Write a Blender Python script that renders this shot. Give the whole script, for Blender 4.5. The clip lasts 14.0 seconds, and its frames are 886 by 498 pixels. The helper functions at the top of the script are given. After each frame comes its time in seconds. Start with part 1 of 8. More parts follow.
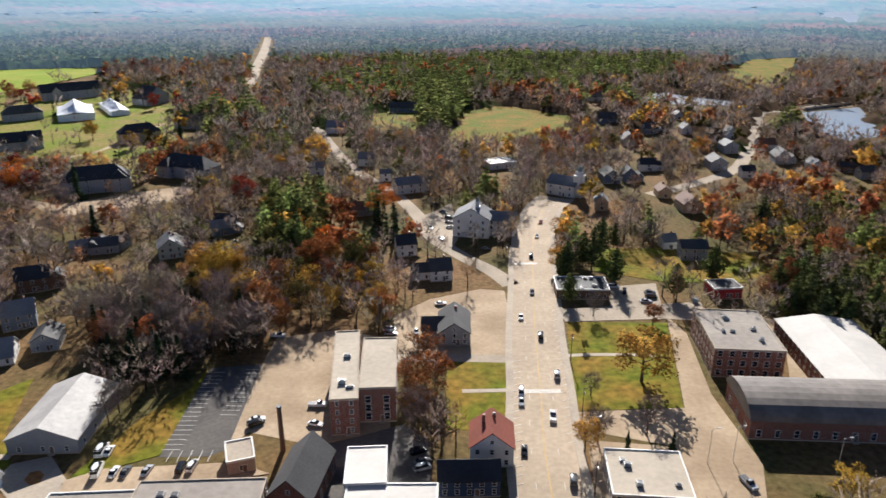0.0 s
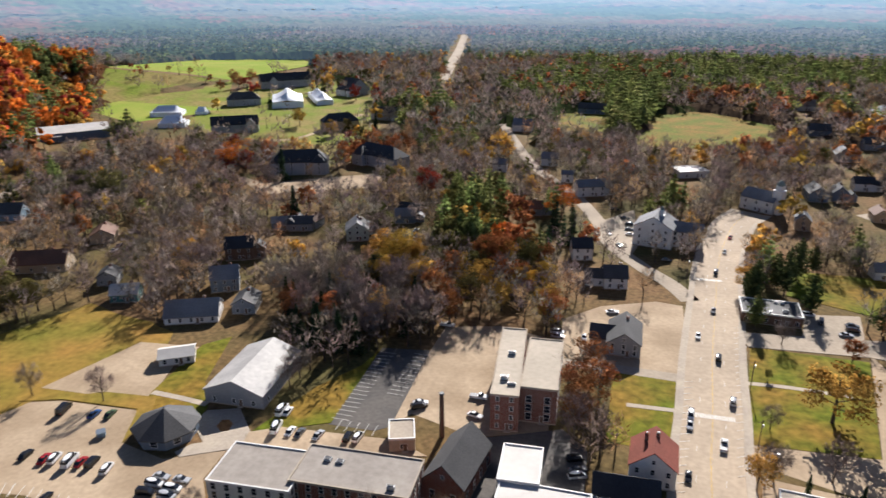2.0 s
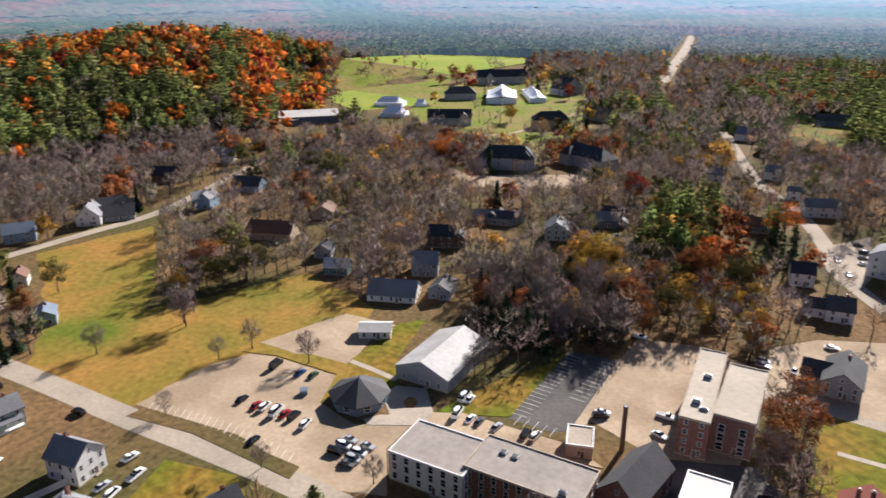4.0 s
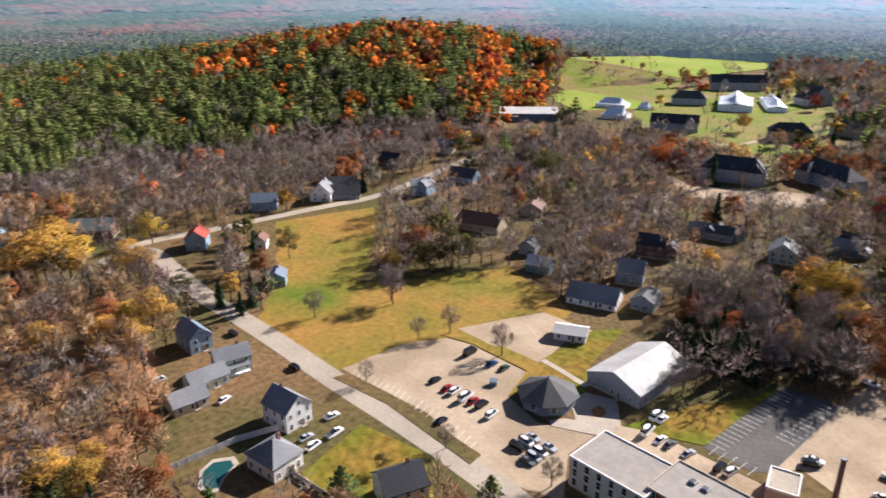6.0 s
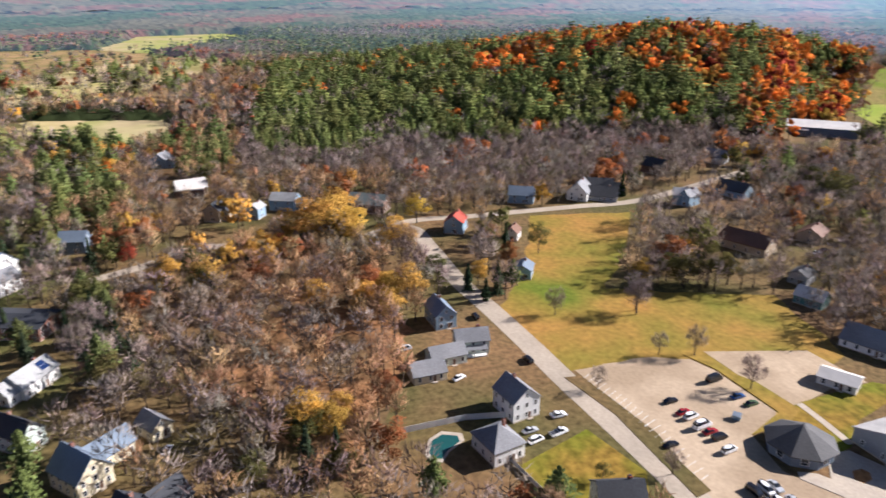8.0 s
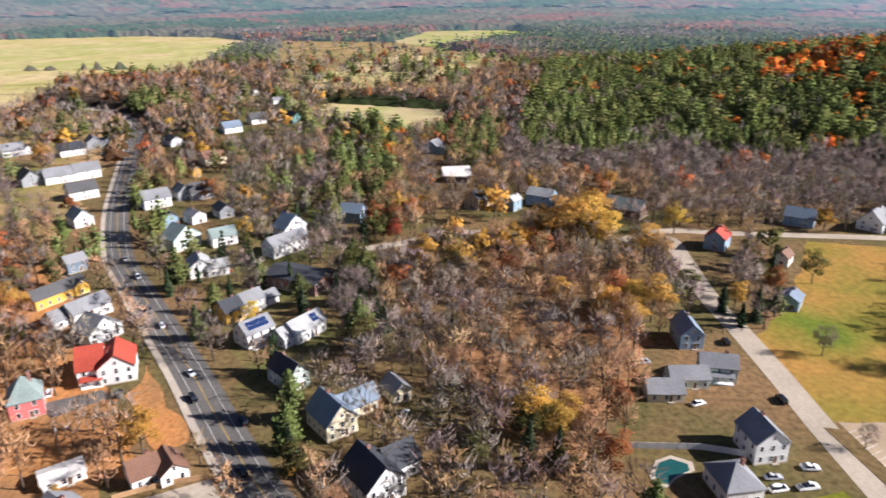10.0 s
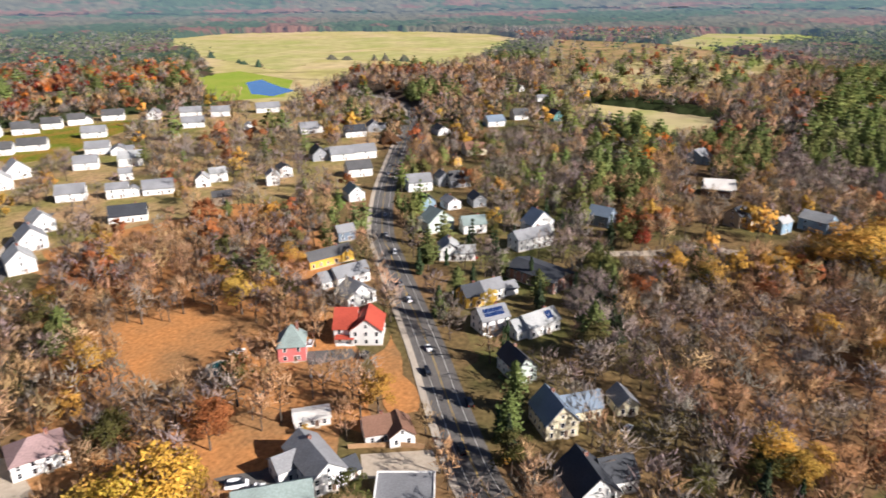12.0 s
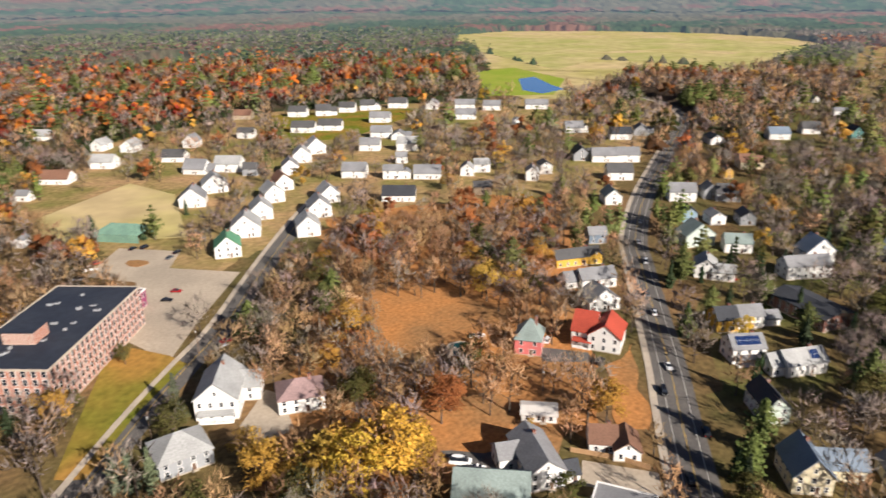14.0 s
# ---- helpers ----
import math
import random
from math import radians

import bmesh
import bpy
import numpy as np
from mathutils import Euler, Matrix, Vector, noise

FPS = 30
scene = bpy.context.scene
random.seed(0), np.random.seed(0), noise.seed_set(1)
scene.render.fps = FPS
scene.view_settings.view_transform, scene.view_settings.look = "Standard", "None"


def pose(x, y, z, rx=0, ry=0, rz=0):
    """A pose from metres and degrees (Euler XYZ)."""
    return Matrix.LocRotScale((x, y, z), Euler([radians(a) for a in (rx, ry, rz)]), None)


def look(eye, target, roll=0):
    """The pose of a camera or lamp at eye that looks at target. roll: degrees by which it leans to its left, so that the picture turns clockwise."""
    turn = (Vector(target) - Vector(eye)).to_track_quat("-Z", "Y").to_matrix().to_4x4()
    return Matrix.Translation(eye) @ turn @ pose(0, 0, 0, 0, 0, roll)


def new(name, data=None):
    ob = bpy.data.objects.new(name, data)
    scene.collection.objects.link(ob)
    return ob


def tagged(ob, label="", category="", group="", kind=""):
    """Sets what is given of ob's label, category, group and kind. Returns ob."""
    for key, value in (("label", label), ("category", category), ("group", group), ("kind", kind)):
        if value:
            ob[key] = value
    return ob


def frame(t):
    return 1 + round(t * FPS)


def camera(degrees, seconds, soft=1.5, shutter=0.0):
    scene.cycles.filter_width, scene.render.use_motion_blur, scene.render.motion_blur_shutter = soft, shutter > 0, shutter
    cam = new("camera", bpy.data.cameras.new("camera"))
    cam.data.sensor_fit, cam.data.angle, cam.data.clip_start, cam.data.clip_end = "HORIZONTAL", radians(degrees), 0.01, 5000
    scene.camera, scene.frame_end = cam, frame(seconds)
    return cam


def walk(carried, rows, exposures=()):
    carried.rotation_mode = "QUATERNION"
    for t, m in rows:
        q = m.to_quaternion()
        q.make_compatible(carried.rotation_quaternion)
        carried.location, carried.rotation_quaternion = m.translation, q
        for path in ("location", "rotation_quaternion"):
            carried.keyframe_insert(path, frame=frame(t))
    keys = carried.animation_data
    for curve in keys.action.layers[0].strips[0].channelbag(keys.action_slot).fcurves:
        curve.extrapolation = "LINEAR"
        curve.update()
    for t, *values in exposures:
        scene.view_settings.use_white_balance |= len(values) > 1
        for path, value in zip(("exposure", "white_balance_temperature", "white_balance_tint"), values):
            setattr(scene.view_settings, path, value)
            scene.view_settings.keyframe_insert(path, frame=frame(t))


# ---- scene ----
EXPO = [(0.0, 0.97, 6030, 12), (3.0, 0.99, 6040, 15), (6.0, 1.2, 5940, 17), (8.0, 1.22, 5830, 18), (11.0, 1.17, 5880, 16), (14.0, 0.86, 6450, 14)]
EYE_Z = 118.0
cam = camera(64.69, 14.0, shutter=0.5)
walk(cam, [
    (0.0, pose(0, 0, EYE_Z, 69.13, 0.30, -0.00)),
    (0.5, pose(0, 0, EYE_Z, 69.14, 0.29, 3.34)),
    (1.0, pose(0, 0, EYE_Z, 69.13, 0.32, 6.81)),
    (1.5, pose(0, 0, EYE_Z, 69.14, 0.37, 10.88)),
    (2.0, pose(0, 0, EYE_Z, 69.13, 0.37, 15.20)),
    (2.5, pose(0, 0, EYE_Z, 69.13, 0.40, 19.27)),
    (3.0, pose(0, 0, EYE_Z, 69.14, 0.41, 23.44)),
    (3.2, pose(0, 0, EYE_Z, 69.14, 0.43, 25.17)),
    (5.3, pose(0, 0, EYE_Z, 69.10, 0.36, 43.60)),
    (5.5, pose(0, 0, EYE_Z, 69.11, 0.35, 45.23)),
    (6.0, pose(0, 0, EYE_Z, 69.12, 0.35, 50.13)),
    (6.5, pose(0, 0, EYE_Z, 69.14, 0.32, 55.33)),
    (7.0, pose(0, 0, EYE_Z, 69.13, 0.35, 60.66)),
    (7.5, pose(0, 0, EYE_Z, 69.14, 0.36, 66.04)),
    (8.0, pose(0, 0, EYE_Z, 69.13, 0.31, 71.72)),
    (8.2, pose(0, 0, EYE_Z, 69.15, 0.37, 74.04)),
    (10.3, pose(0, 0, EYE_Z, 69.15, 0.32, 96.47)),
    (10.5, pose(0, 0, EYE_Z, 69.17, 0.30, 98.63)),
    (11.0, pose(0, 0, EYE_Z, 69.18, 0.32, 103.91)),
    (11.5, pose(0, 0, EYE_Z, 69.19, 0.32, 109.19)),
    (12.0, pose(0, 0, EYE_Z, 69.21, 0.33, 114.40)),
    (12.5, pose(0, 0, EYE_Z, 69.23, 0.35, 119.68)),
    (13.0, pose(0, 0, EYE_Z, 69.24, 0.38, 124.99)),
    (13.5, pose(0, 0, EYE_Z, 69.27, 0.41, 130.36)),
    (14.0, pose(0, 0, EYE_Z, 69.29, 0.45, 135.90)),
], exposures=EXPO)
# ---------------------------------------------------------------- world and sun
SUN_AZ = radians(88.0)      # plan angle towards the sun, from +x
SUN_EL = radians(29.0)
world = bpy.data.worlds.new("sky")
scene.world = world
world.use_nodes = True
wn = world.node_tree.nodes
sky = wn.new("ShaderNodeTexSky")
sky.sky_type = "NISHITA"
sky.sun_disc = False
sky.sun_elevation = SUN_EL
sky.sun_rotation = math.pi / 2 - SUN_AZ
sky.altitude = 100
sky.air_density = 0.5
sky.dust_density = 0.35
wn["Background"].inputs["Strength"].default_value = 0.05
world.node_tree.links.new(sky.outputs["Color"], wn["Background"].inputs["Color"])
sun = new("sun", bpy.data.lights.new("sun", "SUN"))
sun.data.energy = 5.0
sun.data.angle = radians(0.55)
sun.data.color = (1.0, 0.93, 0.82)
toward = Vector((math.cos(SUN_AZ) * math.cos(SUN_EL), math.sin(SUN_AZ) * math.cos(SUN_EL), math.sin(SUN_EL)))
sun.matrix_world = look(toward * 300, (0, 0, 0))
# ---------------------------------------------------------------- materials
MATS = {}


def shade(name, colour, rough=0.85, vary=0.25, grain=1.2, patch=0.05, metal=0.0, bump=0.0, second=None, leaf=0.0, source="", spread=0.12, glow=None, facing=1.0):
    """A surface with fine grain and broad patches; colour may come from the object or from a stored tint."""
    m = bpy.data.materials.new(name)
    m.use_nodes = True
    nt, link = m.node_tree, m.node_tree.links.new
    bsdf = nt.nodes["Principled BSDF"]
    bsdf.inputs["Roughness"].default_value = rough
    bsdf.inputs["Metallic"].default_value = metal
    bsdf.inputs["Specular IOR Level"].default_value = 0.5 if rough < 0.6 else (0.25 if rough < 0.8 else 0.06)
    geo = nt.nodes.new("ShaderNodeNewGeometry")
    fine, broad = nt.nodes.new("ShaderNodeTexNoise"), nt.nodes.new("ShaderNodeTexNoise")
    for n, s, d in ((fine, grain, 4), (broad, patch, 3)):
        n.inputs["Scale"].default_value = s
        n.inputs["Detail"].default_value = d
        link(geo.outputs["Position"], n.inputs["Vector"])
    base = nt.nodes.new("ShaderNodeMix")
    base.data_type = "RGBA"
    base.inputs[6].default_value = (*colour, 1)
    base.inputs[7].default_value = (*(second or colour), 1)
    ramp = nt.nodes.new("ShaderNodeMapRange")
    ramp.inputs[1].default_value, ramp.inputs[2].default_value = 0.5 - spread, 0.5 + spread
    link(broad.outputs["Fac"], ramp.inputs[0])
    link(ramp.outputs[0], base.inputs[0])
    tone = base.outputs[2]
    if source:
        if source == "object":
            info = nt.nodes.new("ShaderNodeObjectInfo")
            tone = info.outputs["Color"]
        else:
            info = nt.nodes.new("ShaderNodeAttribute")
            info.attribute_name = "tint"
            tone = info.outputs["Color"]
    val = nt.nodes.new("ShaderNodeMapRange")
    val.inputs[1].default_value, val.inputs[2].default_value = 0.25, 0.75
    val.inputs[3].default_value, val.inputs[4].default_value = 1 - vary, 1 + vary
    link((geo.outputs["Random Per Island"] if leaf else fine.outputs["Fac"]), val.inputs[0])
    if leaf:
        val.inputs[1].default_value, val.inputs[2].default_value = 0.0, 1.0
    mul = nt.nodes.new("ShaderNodeVectorMath")
    mul.operation = "SCALE"
    link(tone, mul.inputs[0])
    link(val.outputs[0], mul.inputs["Scale"])
    link(mul.outputs[0], bsdf.inputs["Base Color"])
    if bump:
        b = nt.nodes.new("ShaderNodeBump")
        b.inputs["Strength"].default_value = bump
        b.inputs["Distance"].default_value = 0.1
        link(fine.outputs["Fac"], b.inputs["Height"])
        link(b.outputs[0], bsdf.inputs["Normal"])
    if leaf:
        bsdf.inputs["Specular IOR Level"].default_value = 0.0
        tr = nt.nodes.new("ShaderNodeBsdfTranslucent")
        link(mul.outputs[0], tr.inputs["Color"])
        puff = nt.nodes.new("ShaderNodeAttribute")
        puff.attribute_name = "puff"
        turn = nt.nodes.new("ShaderNodeVectorTransform")
        turn.vector_type, turn.convert_from, turn.convert_to = "NORMAL", "OBJECT", "WORLD"
        link(puff.outputs["Vector"], turn.inputs[0])
        own = nt.nodes.new("ShaderNodeVectorMath")
        own.operation = "SCALE"
        own.inputs["Scale"].default_value = facing
        link(geo.outputs["True Normal"], own.inputs[0])
        both, unit = nt.nodes.new("ShaderNodeVectorMath"), nt.nodes.new("ShaderNodeVectorMath")
        unit.operation = "NORMALIZE"
        link(turn.outputs[0], both.inputs[0])
        link(own.outputs[0], both.inputs[1])
        link(both.outputs[0], unit.inputs[0])
        link(unit.outputs[0], bsdf.inputs["Normal"])
        link(unit.outputs[0], tr.inputs["Normal"])
        mix = nt.nodes.new("ShaderNodeMixShader")
        mix.inputs[0].default_value = leaf
        link(bsdf.outputs[0], mix.inputs[1])
        link(tr.outputs[0], mix.inputs[2])
        link(mix.outputs[0], nt.nodes["Material Output"].inputs["Surface"])
    # air haze is put in as emission, scaled by the stored mist amount
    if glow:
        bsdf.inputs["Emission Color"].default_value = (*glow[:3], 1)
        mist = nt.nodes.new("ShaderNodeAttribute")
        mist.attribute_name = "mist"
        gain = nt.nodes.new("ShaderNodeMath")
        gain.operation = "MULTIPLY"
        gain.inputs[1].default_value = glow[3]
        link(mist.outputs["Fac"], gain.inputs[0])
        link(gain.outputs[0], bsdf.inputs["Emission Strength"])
    MATS[name] = m
    return m


def masonry(name, brick, mortar, course=0.075, length=0.22):
    m = shade(name, brick, 0.9, 0.25, 2.0, 0.1)
    nt, link = m.node_tree, m.node_tree.links.new
    tex = nt.nodes.new("ShaderNodeTexBrick")
    tex.inputs["Color1"].default_value = (*brick, 1)
    tex.inputs["Color2"].default_value = (*[c * 0.72 for c in brick], 1)
    tex.inputs["Mortar"].default_value = (*mortar, 1)
    tex.inputs["Scale"].default_value = 1.0
    tex.inputs["Brick Width"].default_value, tex.inputs["Row Height"].default_value = length, course
    tex.inputs["Mortar Size"].default_value = 0.012
    geo, sep, add, com = (nt.nodes.new(k) for k in ("ShaderNodeNewGeometry", "ShaderNodeSeparateXYZ", "ShaderNodeMath", "ShaderNodeCombineXYZ"))
    link(geo.outputs["Position"], sep.inputs[0])
    link(sep.outputs[0], add.inputs[0]), link(sep.outputs[1], add.inputs[1])
    link(add.outputs[0], com.inputs[0]), link(sep.outputs[2], com.inputs[1])
    link(com.outputs[0], tex.inputs["Vector"])
    mul = [n for n in nt.nodes if n.bl_idname == "ShaderNodeVectorMath"][0]
    link(tex.outputs["Color"], mul.inputs[0])
    return m


# ground covers
shade("soil", (0.185, 0.110, 0.052), 0.95, 0.45, 0.5, 0.02, bump=0.3, second=(0.095, 0.082, 0.030))
shade("lawn", (0.115, 0.138, 0.012), 0.95, 0.45, 0.4, 0.05, bump=0.2, second=(0.225, 0.140, 0.026))
shade("bright_lawn", (0.16, 0.20, 0.022), 0.95, 0.3, 0.3, 0.03, second=(0.24, 0.19, 0.06))
shade("green_turf", (0.21, 0.28, 0.03), 0.95, 0.15, 0.3, 0.02, second=(0.27, 0.29, 0.05))
shade("meadow", (0.33, 0.178, 0.045), 0.95, 0.28, 0.4, 0.018, bump=0.2, second=(0.120, 0.150, 0.018))
shade("leaf_floor", (0.285, 0.142, 0.062), 0.95, 0.4, 0.6, 0.05, bump=0.3, second=(0.135, 0.088, 0.042))
shade("leaf_litter", (0.42, 0.185, 0.062), 0.95, 0.35, 0.7, 0.04, bump=0.3, second=(0.27, 0.145, 0.062))
shade("dry_yard", (0.36, 0.225, 0.115), 0.95, 0.35, 0.3, 0.03, second=(0.17, 0.155, 0.045), spread=0.16)
# dark green grass with the trees' shade put into its base colour
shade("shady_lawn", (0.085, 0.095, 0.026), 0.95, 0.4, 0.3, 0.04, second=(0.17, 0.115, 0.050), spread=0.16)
shade("asphalt", (0.41, 0.34, 0.26), 0.88, 0.14, 0.8, 0.05, second=(0.34, 0.285, 0.22))
# main street asphalt, its backlit sun glare put into the pale base colour
shade("road_asphalt", (0.46, 0.365, 0.265), 0.80, 0.14, 0.6, 0.04, second=(0.39, 0.31, 0.225))
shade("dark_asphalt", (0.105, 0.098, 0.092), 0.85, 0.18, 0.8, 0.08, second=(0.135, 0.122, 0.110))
shade("tan_paving", (0.45, 0.345, 0.235), 0.9, 0.14, 0.7, 0.05, second=(0.33, 0.245, 0.16))
shade("concrete", (0.46, 0.39, 0.305), 0.9, 0.12, 1.0, 0.1, second=(0.39, 0.33, 0.265))
shade("white_line", (0.62, 0.60, 0.55), 0.7, 0.25, 1.0, 0.2)
shade("yellow_line", (0.52, 0.33, 0.06), 0.7, 0.25, 1.0, 0.2)
# the blue of the reflected sky is put into this base colour
water = shade("water", (0.03, 0.12, 0.30), 0.15, 0.1, 0.2, 0.01, bump=0.05)
# pale base colour carries the whitish sky glint of river and lake
shade("river_water", (0.22, 0.27, 0.33), 0.34, 0.1, 0.2, 0.01)
shade("pale_field", (0.40, 0.32, 0.17), 0.95, 0.15, 0.05, 0.008, second=(0.27, 0.30, 0.07))
shade("farm_field", (0.29, 0.30, 0.085), 0.95, 0.2, 0.05, 0.012, second=(0.46, 0.37, 0.18), spread=0.2)
shade("dry_field", (0.47, 0.36, 0.19), 0.95, 0.2, 0.05, 0.010, second=(0.38, 0.33, 0.12))
shade("pool_water", (0.015, 0.075, 0.07), 0.05, 0.1, 0.6, 0.1)
# buildings
for nm, col in (("white_paint", (0.71, 0.695, 0.66)), ("cream_paint", (0.66, 0.58, 0.40)), ("grey_paint", (0.30, 0.31, 0.32)), ("blue_paint", (0.24, 0.34, 0.42)),
                ("navy_paint", (0.06, 0.09, 0.16)), ("pale_green_paint", (0.46, 0.52, 0.46)), ("yellow_paint", (0.60, 0.36, 0.06)), ("red_paint", (0.40, 0.045, 0.05)),
                ("tan_paint", (0.42, 0.33, 0.23)), ("pink_paint", (0.58, 0.16, 0.15)), ("brown_paint", (0.16, 0.10, 0.07)), ("slate_paint", (0.16, 0.20, 0.25)),
                ("purple_paint", (0.26, 0.05, 0.12)), ("stone_wall", (0.36, 0.37, 0.39)), ("teal_paint", (0.10, 0.22, 0.20))):
    shade(nm, col, 0.7, 0.08, 1.5, 0.15, second=tuple(c * 0.88 for c in col))
for nm, col in (("grey_shingle", (0.22, 0.22, 0.225)), ("dark_shingle", (0.045, 0.048, 0.055)), ("charcoal_shingle", (0.085, 0.083, 0.083)), ("brown_shingle", (0.19, 0.10, 0.065)), ("red_shingle", (0.36, 0.06, 0.035)),
                ("rust_shingle", (0.25, 0.07, 0.045)), ("mauve_shingle", (0.30, 0.20, 0.19)), ("green_shingle", (0.10, 0.26, 0.15)), ("pale_shingle", (0.34, 0.34, 0.33)), ("green_grey_shingle", (0.22, 0.27, 0.25))):
    shade(nm, col, 0.74, 0.22, 2.2, 0.12, bump=0.3, second=tuple(c * 0.8 for c in col))
shade("flat_roof_membrane", (0.52, 0.45, 0.36), 0.85, 0.1, 0.6, 0.07, second=(0.45, 0.39, 0.31))
shade("gravel_roof", (0.37, 0.33, 0.285), 0.9, 0.14, 0.6, 0.07, second=(0.31, 0.275, 0.24))
shade("taupe_membrane", (0.20, 0.175, 0.155), 0.7, 0.2, 0.5, 0.12, second=(0.15, 0.132, 0.118))
shade("white_membrane", (0.60, 0.565, 0.515), 0.7, 0.06, 0.6, 0.08, second=(0.52, 0.49, 0.45))
shade("black_membrane", (0.022, 0.027, 0.040), 0.75, 0.2, 0.5, 0.05, second=(0.032, 0.037, 0.05))
shade("grey_metal_roof", (0.46, 0.44, 0.41), 0.62, 0.12, 0.8, 0.15, second=(0.38, 0.36, 0.34))
shade("tent_canvas", (0.82, 0.84, 0.88), 0.6, 0.04, 0.6, 0.1)
masonry("red_brick", (0.235, 0.068, 0.042), (0.30, 0.24, 0.20))
masonry("pale_red_brick", (0.42, 0.155, 0.10), (0.45, 0.36, 0.30))
shade("window_glass", (0.018, 0.022, 0.03), 0.08, 0.1)
shade("pale_trim", (0.76, 0.74, 0.70), 0.6, 0.05)
shade("dark_metal", (0.05, 0.05, 0.055), 0.5, 0.15)
shade("pale_metal", (0.55, 0.56, 0.57), 0.4, 0.1, metal=0.5)
shade("solar_glass", (0.015, 0.03, 0.09), 0.12, 0.05)
shade("green_netting", (0.16, 0.27, 0.20), 0.9, 0.15, 1.5, 0.2, second=(0.13, 0.22, 0.17))
shade("wood_fence", (0.42, 0.26, 0.14), 0.85, 0.2)
shade("pole_wood", (0.16, 0.11, 0.08), 0.9, 0.2)
# plants and cars
shade("bark", (0.115, 0.088, 0.068), 0.95, 0.3, 3.0)
shade("leaf", (0.3, 0.2, 0.1), 0.8, 0.3, leaf=0.28, source="object")
shade("twig", (0.3, 0.2, 0.1), 0.9, 0.32, leaf=0.06, source="object", facing=2.2)
shade("needle", (0.3, 0.2, 0.1), 0.8, 0.42, leaf=0.08, source="object")
shade("twig_far", (0.3, 0.2, 0.1), 0.9, 0.26, leaf=0.34, source="tint", facing=1.1)
shade("leaf_far", (0.3, 0.2, 0.1), 0.85, 0.26, leaf=0.4, source="tint", facing=0.6)
# far foliage that emits blue haze of its own
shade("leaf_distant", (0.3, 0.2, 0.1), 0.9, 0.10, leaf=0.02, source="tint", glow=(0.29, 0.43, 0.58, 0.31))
shade("car_paint", (0.5, 0.5, 0.5), 0.12, 0.02, source="object")
shade("tyre_rubber", (0.02, 0.02, 0.02), 0.9, 0.1)
shade("lamp_red", (0.35, 0.02, 0.02), 0.3, 0.1)
# ---------------------------------------------------------------- mesh helpers


def mesh(name, verts, faces, mats, index=None):
    me = bpy.data.meshes.new(name)
    me.from_pydata([tuple(v) for v in verts], [], faces)
    for m in (mats if isinstance(mats, (list, tuple)) else [mats]):
        me.materials.append(MATS[m])
    if index is not None:
        me.polygons.foreach_set("material_index", index)
    me.update()
    return me


def part(name, me, parent, label="", at=None):
    ob = new(name, me)
    ob.parent = parent
    if at is not None:
        ob.matrix_basis = at
    if label:
        ob["label"] = label
    return ob


def thing(name, m, label, category, group="", kind=""):
    return_ob = new(name)
    return_ob.empty_display_size = 0.5
    return_ob.matrix_basis = m
    return tagged(return_ob, label, category, group, kind)


class Shape:
    """Collects boxes, prisms and tubes into one mesh."""

    def __init__(self):
        self.v, self.f, self.i = [], [], []

    def add(self, verts, faces, k=0):
        n = len(self.v)
        self.v += [tuple(p) for p in verts]
        self.f += [tuple(j + n for j in f) for f in faces]
        self.i += [k] * len(faces)
        return self

    def box(self, x0, y0, z0, x1, y1, z1, k=0):
        v = [(x, y, z) for z in (z0, z1) for y in (y0, y1) for x in (x0, x1)]
        return self.add(v, [(0, 2, 3, 1), (4, 5, 7, 6), (0, 1, 5, 4), (2, 6, 7, 3), (0, 4, 6, 2), (1, 3, 7, 5)], k)

    def prism(self, outline, z0, z1, k=0):
        n = len(outline)
        v = [(x, y, z0) for x, y in outline] + [(x, y, z1) for x, y in outline]
        return self.add(v, [tuple(range(n))[::-1], tuple(range(n, 2 * n))] + [(j, (j + 1) % n, (j + 1) % n + n, j + n) for j in range(n)], k)

    def tube(self, a, b, r0, r1, sides=6, k=0):
        a, b = Vector(a), Vector(b)
        q = (b - a).to_track_quat("Z", "Y")
        ring = [q @ Vector((math.cos(s * 2 * math.pi / sides), math.sin(s * 2 * math.pi / sides), 0)) for s in range(sides)]
        v = [a + p * r0 for p in ring] + [b + p * r1 for p in ring]
        return self.add(v, [(j, (j + 1) % sides, (j + 1) % sides + sides, j + sides) for j in range(sides)] + [tuple(range(sides, 2 * sides))], k)

    def mesh(self, name, mats):
        return mesh(name, self.v, self.f, mats, self.i)


def terrain(x, y):
    """The height of the ground: flat through the town, with a wooded hill and low swells far off."""
    h = 64 * np.exp(-(((x + 691) / 176) ** 2 + ((y - 516) / 221) ** 2) / 1.6) + 20 * np.exp(-(((x + 955) / 130) ** 2 + ((y - 401) / 191) ** 2) / 1.6)
    aside = x * math.sin(radians(134)) - y * math.cos(radians(134))
    flat = np.clip((aside + 55) / 75, 0, 1) * np.clip((960 - np.hypot(x, y)) / 120, 0, 1)
    h = h * (1 - flat * flat * (3 - 2 * flat))
    far = np.clip((np.hypot(x, y) - 2000) / 1500, 0, 1)
    ridge = np.clip((np.hypot(x, y) - 2600) / 2300, 0, 1) ** 1.3
    return np.maximum(0, h - 7) + far * (14 * np.sin(x / 420 + 1) * np.cos(y / 510) + 10) + ridge * (78 + 12 * np.sin(x / 900) * np.cos(y / 700 + 1))


SHEETS = []
GLADES = []                 # thinly wooded ground with no close brush
OPEN, CLEAR = [], []        # plan outlines kept free of trees; things kept in sight


